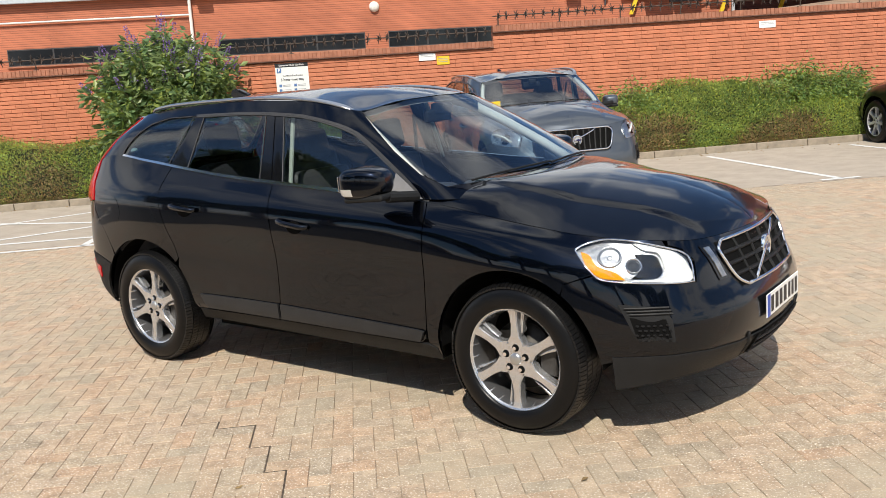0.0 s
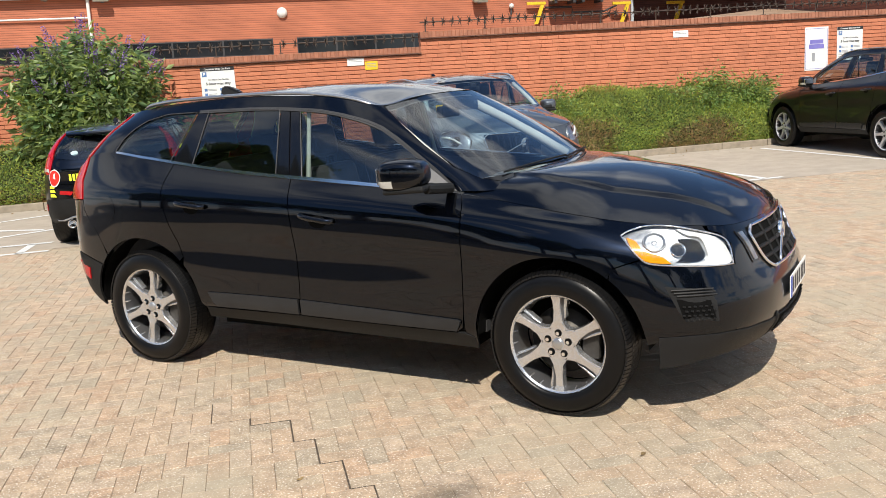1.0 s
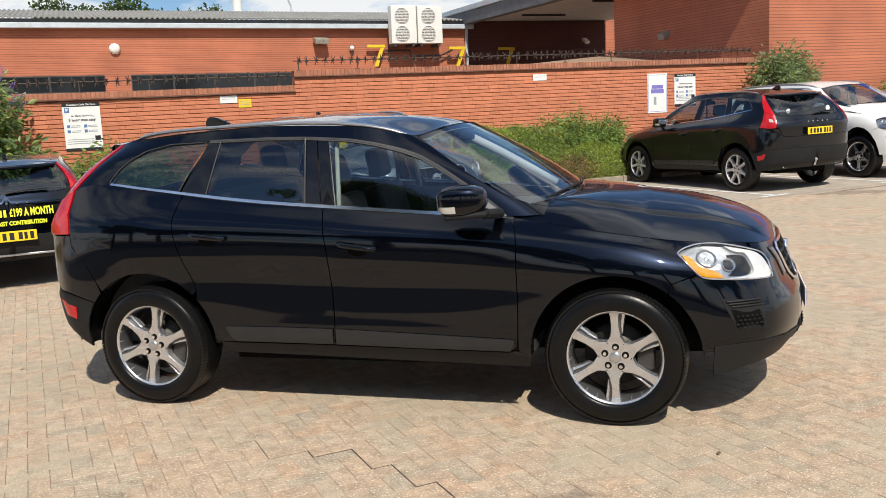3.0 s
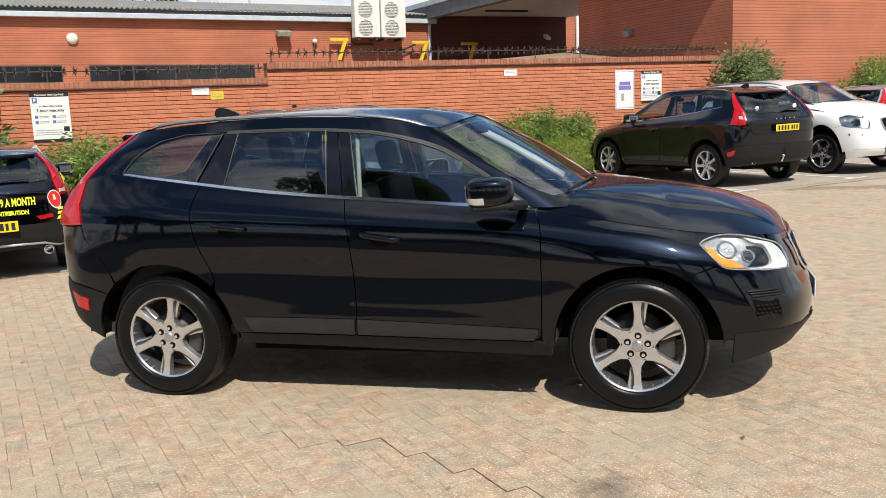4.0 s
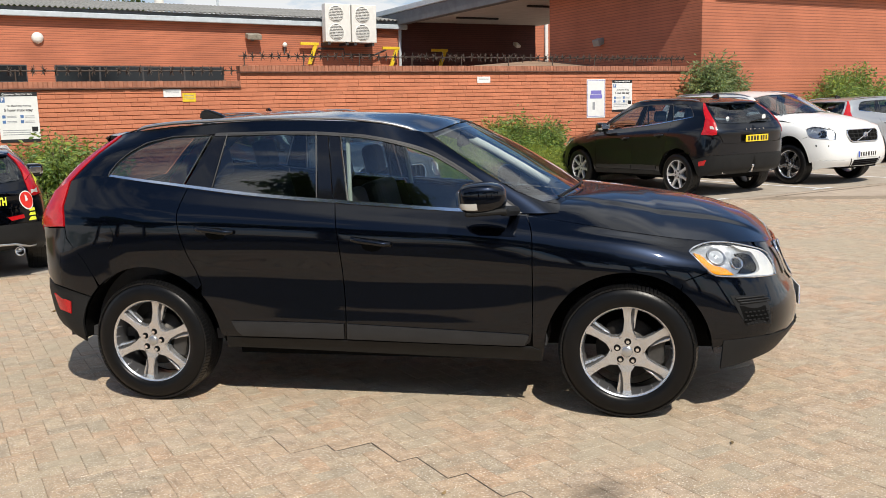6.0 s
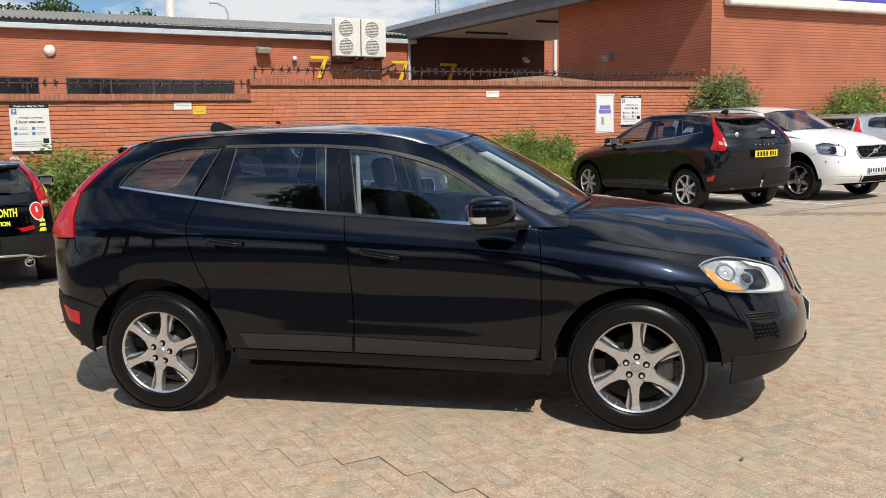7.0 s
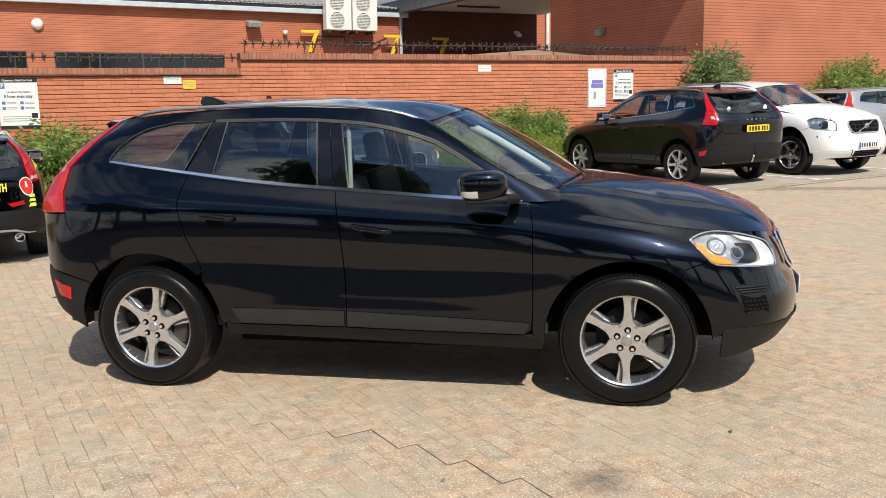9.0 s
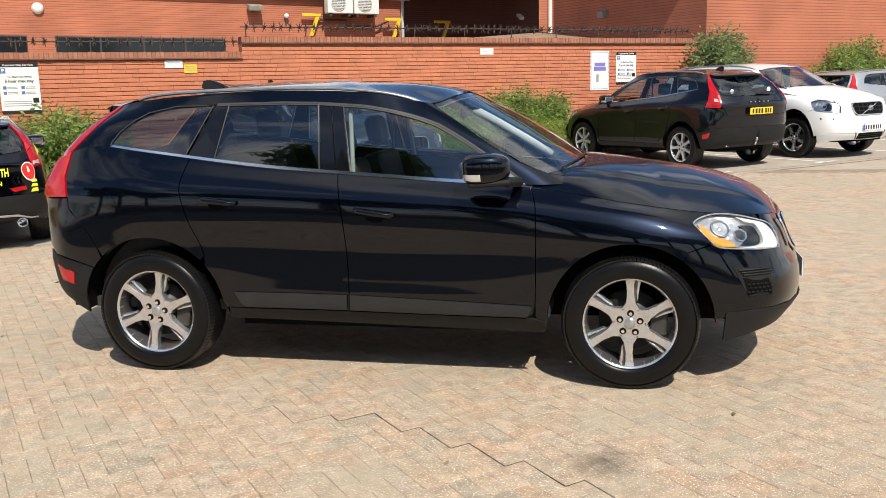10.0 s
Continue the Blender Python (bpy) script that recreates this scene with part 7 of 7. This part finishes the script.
for i, u in enumerate((9.76, 10.79)):
    s = thing("outdoor_unit", "cream outdoor air conditioning unit with two fans", "air conditioner", fit_l(u, 4.2, .58), "air conditioning pair")
    part("case", box(-.49, .49, -.18, .18, 0, 1.36, .02), M["white_plastic"], s)
    for z in (.36, 1.0):
        fan = part("fan_grille", lathe([(.29, -.182), (.29, -.2), (.27, -.2)], 32), M["white_plastic"], s, smooth=True, m=Matrix.Translation((-.08, 0, z)))
        part("fan_well", lathe([(.0001, -.183), (.285, -.183)], 32), M["fan_grey"], fan)
        for k in (1, 4):
            part("grille_ring", lathe([(.042 * k - .006, -.192), (.042 * k + .006, -.192)], 32), M["white_plastic"], fan)
        for k in range(9):
            zz = -.22 + .055 * k
            hw = math.sqrt(.275 ** 2 - zz ** 2)
            part("grille_slat", box(-hw, hw, -.198, -.193, zz - .011, zz + .011), M["white_plastic"], fan)
    for x in (-.35, .35):
        part("foot", box(x - .05, x + .05, -.15, .55, -.10, -.002), M["trunking"], s)
bm = tube([(9.2 - 4, 15.3, 4.0), (10.2 - 4, 15.28, 4.0), (10.2 - 4, 15.2, 3.8), (11.4 - 4, 15.2, 3.8), (11.9 - 4, 15.2, 4.0)], .035, 8)
tagged(part("pipe_loom", bm, M["trunking"], m=LM, smooth=True), "dark lagged pipes below the outdoor units", "pipes")
for u, z, v in ((8.82, 4.2, 26.5), (12.0, 4.1, 26.3), (14.2, 4.08, 26.5)):
    s = thing("wall_bracket", "yellow painted steel bracket on the brick wall", "bracket", uvm(u, v, z, LM), "yellow brackets")
    part("arm", box(-.34, .36, -.16, -.06, -.10, .0, .01), M["yellow"], s)
    part("strut", plate2d([(.34, -.02), (.2, -.02), (-.08, -.78), (.05, -.78)], .08), M["yellow"], s, m=Matrix.Translation((0, -.15, 0)))

# lamps on the retail building and under the canopy
s = thing("flood_lamp", "grey flood lamp on the gable", "lamp", uvm(13.3, 14.9, 3.42))
part("housing", box(-.30, -.08, -.14, .14, -.10, .08, .02), M["fan_grey"], s, m=pose(0, 0, 0, 0, -20, 0))
part("bracket", box(-.12, 0, -.04, .04, -.03, .03), M["fascia"], s)
s = thing("flood_lamp", "small grey lamp under the canopy", "lamp", uvm(17.9, 26.6, 4.25))
part("housing", box(-.10, .10, -.35, -.02, -.06, .06, .02), M["white_plastic"], s, m=pose(0, 0, 0, 30, 0, 0))
part("bracket", box(-.03, .03, -.06, 0.08, -.03, .03), M["fascia"], s)
s = thing("cable_drop", "thin cable across the gable wall", "cable", WM)
part("cable", tube([(9.29, 2.4, 3.0), (9.29, 1.2, 3.05), (9.29, .25, 3.1), (9.29, .2, 2.5)], .012, 6), M["gutter"], s)

# ---- skyline ----
s = thing("chimney_stack", "pale tall chimney stack beyond the roofs", "chimney", uvm(10.2, 60, 0))
part("shaft", add_cyl(bmesh.new(), (0, 0, 0), (0, 0, 14), .34, .3, 20), M["white_plastic"], s)
s = thing("street_lamp", "slender street lamp beyond the roofs", "street lamp", uvm(10.4, 45, 0))
part("pole", tube([(0, 0, 0), (0, 0, 7.8), (-.15, 0, 8.2), (-.6, 0, 8.4)], .06, 8), M["gutter"], s)
part("head", box(-1.0, -.55, -.1, .1, 8.34, 8.46, .03), M["gutter"], s)
s = thing("radio_mast", "thin lattice radio mast against the sky", "mast", uvm(31.1, 60, 0))
for x, y in ((-.25, -.2), (.25, -.2), (0, .25)):
    part("leg", add_cyl(bmesh.new(), (x, y, 0), (x * .5, y * .5, 16), .04, .03, 6), M["fascia"], s)
for i in range(20):
    z = 5 + i * .5
    part("brace", tube([(-.2, -.15, z), (.2, -.15, z + .25), (0, .18, z + .5)], .02, 5), M["fascia"], s)

# ---- planting ----
M["leaf_mid"] = mat("leaf_mid", (0.255, 0.35, 0.11), 0.55, var=0.2, scale=3, rnd=0.35, place=True, tint=[(1, 1, 1), (1.2, 1.1, .7), (.8, .95, 1), (1.1, 1.05, .9)])
M["leaf_bright"] = mat("leaf_bright", (0.47, 0.545, 0.15), 0.55, var=0.2, scale=3, rnd=0.3, place=True, tint=[(1, 1, 1), (1.2, 1.05, .7), (.85, .95, 1), (1, 1, 1)])
M["leaf_brown"] = mat("leaf_brown", (0.45, 0.345, 0.18), 0.7, var=0.25, scale=4, rnd=0.35, place=True, tint=[(1, 1, 1), (.8, 1.1, .7), (1.1, .9, .8), (.6, .7, .6)])
M["leaf_grey"] = mat("leaf_grey", (0.23, 0.30, 0.115), 0.5, var=0.2, scale=3, rnd=0.3, place=True, tint=[(1, 1, 1), (1.25, 1.15, .8), (.75, .9, 1), (1, 1, 1)])
M["leaf_pale"] = mat("leaf_pale", (0.25, 0.31, 0.14), 0.5, var=0.2, scale=3, rnd=0.35, place=True, tint=[(1, 1, 1), (1.2, 1.1, .8), (.75, .9, .9), (1, 1, 1)])
M["leaf_deep"] = mat("leaf_deep", (0.25, 0.33, 0.125), 0.4, var=0.25, scale=3, rnd=0.4, place=True, tint=[(1, 1, 1), (1.3, 1.2, .8), (.7, .85, .9), (1, 1, 1)])
M["leaf_far"] = mat("leaf_far", (0.075, 0.12, 0.03), 0.7, var=0.3, scale=2, rnd=0.3, place=True)
M["stem"] = mat("stem", (0.16, 0.12, 0.08), 0.85, var=0.2, scale=10, bump=0.3)
M["flower"] = mat("flower", (0.28, 0.17, 0.48), 0.7, var=0.2, scale=8, rnd=0.25, place=True)
# near-black for the core sheet that stands in for shade inside the shrubs
M["shrub_core_shade"] = mat("shrub_core_shade", (0.03, 0.035, 0.014), 0.95, var=0.3, scale=6, bump=1.0, bscale=25, place=True)


def thin_leaf(m, share=0.4, gain=1.5):
    """Let light shine through a leaf."""
    nt = m.node_tree
    b, out = nt.nodes["Principled BSDF"], nt.nodes["Material Output"]
    tr = nt.nodes.new("ShaderNodeBsdfTranslucent")
    hs = nt.nodes.new("ShaderNodeHueSaturation")
    hs.inputs["Value"].default_value = gain
    src = b.inputs["Base Color"].links[0].from_socket
    nt.links.new(src, hs.inputs["Color"])
    nt.links.new(hs.outputs[0], tr.inputs["Color"])
    mx = nt.nodes.new("ShaderNodeMixShader")
    mx.inputs[0].default_value = share
    nt.links.new(b.outputs[0], mx.inputs[1])
    nt.links.new(tr.outputs[0], mx.inputs[2])
    nt.links.new(mx.outputs[0], out.inputs["Surface"])


for k in ("leaf_deep", "leaf_pale", "leaf_mid", "leaf_bright", "leaf_grey", "leaf_brown", "leaf_far"):
    thin_leaf(M[k])


def leaf_cloud(name, centres, axes, sizes, material, ratio=0.45, fold=0.25):
    """Folded leaves: at centres, pointing along axes, with lengths sizes."""
    c, a, s = np.array(centres, float), np.array(axes, float), np.array(sizes, float)[:, None]
    a /= np.linalg.norm(a, axis=1, keepdims=True) + 1e-9
    r = np.random.RandomState(len(c)).normal(size=a.shape)
    w = np.cross(a, r)
    w /= np.linalg.norm(w, axis=1, keepdims=True) + 1e-9
    n = np.cross(a, w)
    co = np.stack([c, c + a * s * .5 + w * s * ratio * .5 + n * s * fold * .3, c + a * s, c + a * s * .5 - w * s * ratio * .5 + n * s * fold * .3], 1)
    k = len(c)
    f = (np.array([(0, 1, 2), (0, 2, 3)])[None] + 4 * np.arange(k)[:, None, None]).reshape(-1, 3)
    me = bpy.data.meshes.new(name)
    me.from_pydata(co.reshape(-1, 3).tolist(), [], f.tolist())
    me.materials.append(material)
    return me


def hedge_h(u, v):
    """Height of the low spreading shrubs over the bed."""
    q = (v - 9.8) / 1.3
    f = max(0.0, min(1.0, q)) ** .55 * (1 - .15 * max(0, q - .7))
    h = 1.05 + .10 * math.sin(u * 1.3) + .22 * noise.noise(Vector((u * .8, v, 3))) + .16 * noise.noise(Vector((u * 2.2, v * 2.2, 7)))
    return .12 + f * h


def hedge(name, u0, u1, n, seed, label):
    h = thing(name, label, "shrub", group="bed shrubs")
    rng = random.Random(seed)
    # added dark core under the leaves: blocks light, gives the shade between them
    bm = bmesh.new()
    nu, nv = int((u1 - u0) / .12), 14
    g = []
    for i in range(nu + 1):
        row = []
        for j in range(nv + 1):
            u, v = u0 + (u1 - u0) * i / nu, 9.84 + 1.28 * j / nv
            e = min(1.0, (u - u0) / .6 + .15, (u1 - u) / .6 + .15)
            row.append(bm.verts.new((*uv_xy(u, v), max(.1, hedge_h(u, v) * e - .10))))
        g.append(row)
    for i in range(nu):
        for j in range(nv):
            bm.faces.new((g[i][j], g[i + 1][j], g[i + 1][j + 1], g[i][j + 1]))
    part("undergrowth", bm, M["shrub_core_shade"], h, smooth=True)
    sets = {"leaf_mid": ([], [], []), "leaf_bright": ([], [], []), "leaf_brown": ([], [], [])}
    for _ in range(n):
        u, q = rng.uniform(u0, u1), rng.random()
        v = 9.78 + 1.34 * q ** 1.4
        e = min(1.0, (u - u0) / .5 + .2, (u1 - u) / .5 + .2)
        z = hedge_h(u, v) * e - rng.random() ** 2 * .22 + (.10 * rng.random() if rng.random() < .12 else 0)
        if q < .12:
            z = rng.uniform(.12, z + .15)
        dry = 1.9 * noise.noise(Vector((u * .8 - .6 * z, v * 1.1 + z * .5, 1.7))) + .62 - z * .80
        dry -= .45 * max(0.0, min(1.0, u - 6.3))
        key = "leaf_brown" if rng.random() < dry * 1.1 else ("leaf_bright" if rng.random() < .55 + .5 * noise.noise(Vector((u * .8, v, 9))) else "leaf_mid")
        c, a, s = sets[key]
        c.append((*uv_xy(u, v), max(.12, z)))
        a.append((rng.uniform(-1, 1) + N0.x * -.7, rng.uniform(-1, 1) + N0.y * -.7, rng.uniform(-.1, 1.3)))
        s.append(rng.uniform(.03, .075))
    for k, (c, a, s) in sets.items():
        tagged(part("foliage", leaf_cloud("foliage", c, a, s, M[k], .34), None, h), kind="stuff")
    return h


hedge("bed_shrubs", -12.5, -.2, 80000, 1, "low spreading shrubs, green above and browned below")
hedge("bed_shrubs", 3.2, 8.95, 68000, 2, "low spreading shrubs, green with dry brown patches")


def buddleia(u, v, height, spread, stems, per, seed, flowers, label, z0=.1, leaf=1.0, kind_leaf="leaf_grey"):
    """Arching shrub: stems from one base, long leaves in pairs, flower spikes at the tips."""
    x0, y0 = uv_xy(u, v)
    b = thing("buddleia", label, "bush", pose(x0, y0, z0))
    rng = random.Random(seed)
    lc, la, ls, fc, fa, fs = [], [], [], [], [], []
    sb = bmesh.new()
    for i in range(stems):
        a = rng.uniform(0, 2 * math.pi)
        reach = spread * rng.random() ** .6
        top = height * rng.uniform(.72, 1.0) * (1 - .35 * (reach / spread) ** 2)
        if rng.random() < .35:
            top *= rng.uniform(.35, .8)
        side = Vector((math.cos(a), math.sin(a), 0))
        along_w = abs(side.dot(D0))
        reach *= .55 + .45 * along_w
        p0 = side * .12
        p1 = side * reach * .45 + Vector((0, 0, top * .62))
        p2 = side * reach + Vector((0, 0, top))
        pts = [p0.lerp(p1, t).lerp(p1.lerp(p2, t), t) for t in [k / 9 for k in range(10)]]
        prev = None
        for p, q, k in zip(pts, pts[1:], range(9)):
            add_cyl(sb, p, q, .014 * (1 - k / 11), .014 * (1 - (k + 1) / 11), 5, False)
        for k in range(per):
            t = rng.uniform(.15, 1.0)
            i0 = min(8, int(t * 9))
            p = pts[i0].lerp(pts[i0 + 1], t * 9 - i0)
            out = Vector((rng.gauss(0, 1), rng.gauss(0, 1), rng.gauss(.1, .6))) + side * .4
            d = out.normalized() * rng.uniform(0, .26)
            lc.append(p + d)
            la.append(out + Vector((0, 0, -.35)))
            ls.append(rng.uniform(.07, .16) * leaf)
        if rng.random() < flowers and top > height * .6:
            tip = pts[-1]
            ax = (pts[-1] - pts[-3]).normalized() + Vector((0, 0, .2))
            for k in range(70):
                t = rng.random()
                r = .035 * (1 - t * .8)
                an = rng.uniform(0, 6.28)
                fc.append(tip + ax * t * .22 + Vector((math.cos(an) * r, math.sin(an) * r, 0)))
                fa.append(Vector((math.cos(an), math.sin(an), .3)))
                fs.append(.028)
    tagged(part("branch_tangle", sb, M["stem"], b), kind="stuff")
    tagged(part("leaves", leaf_cloud("leaves", lc, la, ls, M[kind_leaf], .42), None, b), kind="stuff")
    if fc:
        tagged(part("blossom", leaf_cloud("blossom", fc, fa, fs, M["flower"], .7), None, b, "violet flower spikes"), kind="stuff")
    return b


buddleia(-3.75, 10.5, 2.8, 1.38, 150, 230, 3, .85, "tall buddleia bush with violet flower spikes against the wall", leaf=1.3, kind_leaf="leaf_deep")
buddleia(-1.15, 10.5, 1.45, 1.15, 60, 150, 6, 0, "straggling green shrub at the foot of the wall", leaf=.8, kind_leaf="leaf_mid")
buddleia(13.15, 10.5, 2.62, .88, 120, 300, 4, 0, "grey-green bush at the end of the wall", leaf=.8, kind_leaf="leaf_pale")
for u, h, r, k in ((6.9, 1.25, .7, 21), (7.7, 1.38, .75, 22), (8.45, 1.3, .6, 23), (4.4, 1.3, .6, 24)):
    buddleia(u, 10.75, h, r, 60, 190, k, 0, "upright leafy shoots above the low shrubs", leaf=.62, kind_leaf="leaf_mid")
buddleia(18.0, 10.4, 2.25, 1.8, 150, 320, 5, 0, "broad green bush in front of the brick building", leaf=.8, kind_leaf="leaf_mid")


def tree(m, height, width, n, seed, label):
    """Round-headed tree seen far off: trunk, limbs, leaf clumps with gaps."""
    t = thing("tree", label, "tree", m, "distant trees")
    rng = random.Random(seed)
    sb = bmesh.new()
    add_cyl(sb, (0, 0, 0), (0, 0, height * .5), .28, .16, 8)
    hubs = []
    for i in range(16):
        a = rng.uniform(0, 6.28)
        e = Vector((math.cos(a) * width * rng.uniform(.2, .5), math.sin(a) * width * rng.uniform(.2, .5), height * rng.uniform(.45, .95)))
        add_cyl(sb, (0, 0, height * rng.uniform(.3, .5)), e, .09, .02, 5)
        hubs.append(e)
    part("trunk", sb, M["stem"], t)
    c, a, s = [], [], []
    for _ in range(n):
        h = rng.choice(hubs)
        d = Vector((rng.gauss(0, 1), rng.gauss(0, 1), rng.gauss(0, .8))).normalized() * width * .22 * rng.random() ** .4
        c.append(h + d)
        a.append((rng.gauss(0, 1), rng.gauss(0, 1), rng.gauss(0, 1)))
        s.append(rng.uniform(.14, .30))
    tagged(part("crown", leaf_cloud("crown", c, a, s, M["leaf_far"], .6), None, t), kind="stuff")
    return t


T1 = tree(uvm(-.2, 50, 0), 8.9, 5.0, 11000, 11, "leafy tree beyond the low roof")
copy_thing(T1, uvm(3.5, 51, 0) @ pose(0, 0, -.1, 0, 0, 70))
copy_thing(T1, uvm(5.6, 55, 0) @ pose(0, 0, -.25, 0, 0, 170))
for i, (x, y, r, k) in enumerate(((-22, -21, 10, 1.2), (-17, -20, 80, 1.35), (-12.5, -20.5, 150, 1.1), (-7, -21, 210, 1.4), (-2.5, -20.5, 300, 1.15), (3, -22, 20, 1.4), (8, -21, 120, 1.2), (13, -20, 60, 1.35), (18, -19, 200, 1.2), (24, -17, 260, 1.2))):
    copy_thing(T1, pose(x, y, 0, 0, 0, r) @ Matrix.Scale(k, 4))

# dry leaves and bits on the ground
rng = random.Random(8)
M["litter"] = mat("litter", (0.32, 0.22, 0.10), 0.8, var=0.25, rnd=0.3, place=True)
c, a, s = [], [], []
for i in range(140):
    u = rng.uniform(-8, 9)
    v = 9.6 - rng.random() ** 3 * .6
    c.append((*uv_xy(u, v), ground_at(u, v) + .012))
    a.append((rng.gauss(0, 1), rng.gauss(0, 1), .1))
    s.append(rng.uniform(.03, .07))
for x, y in ((2.75, -1.35), (1.9, -1.2), (-3.6, 1.2), (0.6, -1.95), (3.4, .3), (-2.9, -.4)):
    c.append((x, y, .006))
    a.append((rng.gauss(0, 1), rng.gauss(0, 1), .05))
    s.append(.05)
tagged(new("leaf_litter", leaf_cloud("leaf_litter", c, a, s, M["litter"], .4)), "dry fallen leaves along the kerb", "leaves", kind="stuff")

# ---- block paving, laid in herringbone ----
def lay_paving():
    e1 = Vector((math.cos(radians(41.9)), math.sin(radians(41.9)), 0))
    e2 = Vector((-e1.y, e1.x, 0))
    org = Vector((0.304, -1.648, 0))
    pitch, gap, ch = 0.1005, 0.0022, 0.0018
    rng = random.Random(12)
    blocks = []
    R = 150
    for j in range(-R, R):
        for k in range(-R // 4 - 40, R // 4 + 40):
            x0 = j + 4 * k
            for (cx, cy, w, h) in ((x0, j, 2, 1), (x0 + 3, j, 1, 2)):
                p = org + e1 * ((cx + w / 2) * pitch) + e2 * ((cy + h / 2) * pitch)
                v = p.dot(N0)
                if v > 5.43 or p.x < -11 or p.x > 8.5 or p.y < -5.05 or p.y > 9.5:
                    continue
                # lanes that the path never looks down on closely are left to the far surface
                if p.x < -4.5 and p.y < -5.0:
                    continue
                blocks.append((p, w * pitch - gap, h * pitch - gap))
    def stair(a):
        """Row of the opened joint for a place a, both in blocks' widths from the origin."""
        if a >= 0:
            return -3 * math.floor(a)
        return 3 if a >= -2 else 4 if a >= -4 else 7

    def shift(p):
        a, b = (p - org).dot(e1) / pitch, (p - org).dot(e2) / pitch
        if not -5.2 < a < 4.6 or b >= stair(a):
            return Vector((0, 0, 0))
        d = (stair(a) - b) * pitch * .45
        ease = min(1.0, (5.2 + a) / 2.5, (4.8 - a) / 2.0)
        return (e1 * -.0065 + e2 * -.0088) * (max(0.0, ease) * math.exp(-d / .40))

    def corners(w, h, tz, ta, tb):
        out = []
        for dz, ins in ((-.012, 0), (-.0035, 0), (0, ch)):
            for sx, sy in ((-1, -1), (1, -1), (1, 1), (-1, 1)):
                x, y = sx * (w / 2 - ins), sy * (h / 2 - ins)
                out.append((x, y, dz + tz + x * ta + y * tb))
        return out

    quads = [(0, 1, 5, 4), (1, 2, 6, 5), (2, 3, 7, 6), (3, 0, 4, 7), (4, 5, 9, 8), (5, 6, 10, 9), (6, 7, 11, 10), (7, 4, 8, 11), (8, 9, 10, 11)]
    rot = Matrix.Rotation(radians(41.9), 4, "Z")
    vs, fs, near = [], [], []
    for p, w, h in blocks:
        tz, ta, tb = rng.uniform(-.0012, .0008), rng.uniform(-.008, .008), rng.uniform(-.008, .008)
        q = p + shift(p)
        if -.75 < p.x < 1.75 and -2.75 < p.y < -1.30 and len(near) < 290:
            near.append((q, w, h, tz, ta, tb))
            continue
        b = len(vs)
        for x, y, z in corners(w, h, tz, ta, tb):
            g = e1 * x + e2 * y
            vs.append((q.x + g.x, q.y + g.y, z))
        fs += [tuple(b + i for i in f) for f in quads]
    bed = sheet("paving", [[(-11.5, -7.4, -.0045), (9, -7.4, -.0045), (9, 10, -.0045), (-11.5, 10, -.0045)]], M["joint_sand"], "buff and grey herringbone block paving with open joints", "paving")
    # dark earth where the joints have opened
    bm = bmesh.new()
    path = [(-5, 7), (-4, 7), (-4, 4), (-2, 4), (-2, 3), (0, 3)]
    for k in range(5):
        path += [(k, -3 * k), (k + 1, -3 * k)]
    for (a0, b0), (a1, b1) in zip(path, path[1:]):
        p, q = org + e1 * (a0 * pitch) + e2 * (b0 * pitch), org + e1 * (a1 * pitch) + e2 * (b1 * pitch)
        side = e2 * .0080 if b0 == b1 else e1 * .0062
        lip = side.normalized() * .001
        ease = [max(0.15, min(1.0, (5.2 + a) / 2.5, (4.8 - a) / 2.0)) for a in (a0, a1)]
        bm.faces.new([bm.verts.new((*c.xy, -.0015 + (.0002 if b0 == b1 else 0))) for c in (p - side * ease[0], q - side * ease[1], q + lip, p + lip)])
    part("open_joint", bm, M["joint_dark"], bed, "dark open joint between blocks")
    me = bpy.data.meshes.new("pavers")
    me.from_pydata(vs, [], fs)
    me.materials.append(M["paver"])
    tagged(part("pavers", me, None, bed), kind="stuff")
    shapes = {}
    for q, w, h, tz, ta, tb in near:
        key = w > h
        if key not in shapes:
            me = bpy.data.meshes.new("paving_block")
            me.from_pydata(corners(w, h, 0, 0, 0), [], quads)
            me.materials.append(M["paver"])
            shapes[key] = me
        part("paving_block", shapes[key], None, bed, m=Matrix.Translation((q.x, q.y, tz)) @ rot @ pose(0, 0, 0, math.degrees(tb), -math.degrees(ta), 0))


lay_paving()
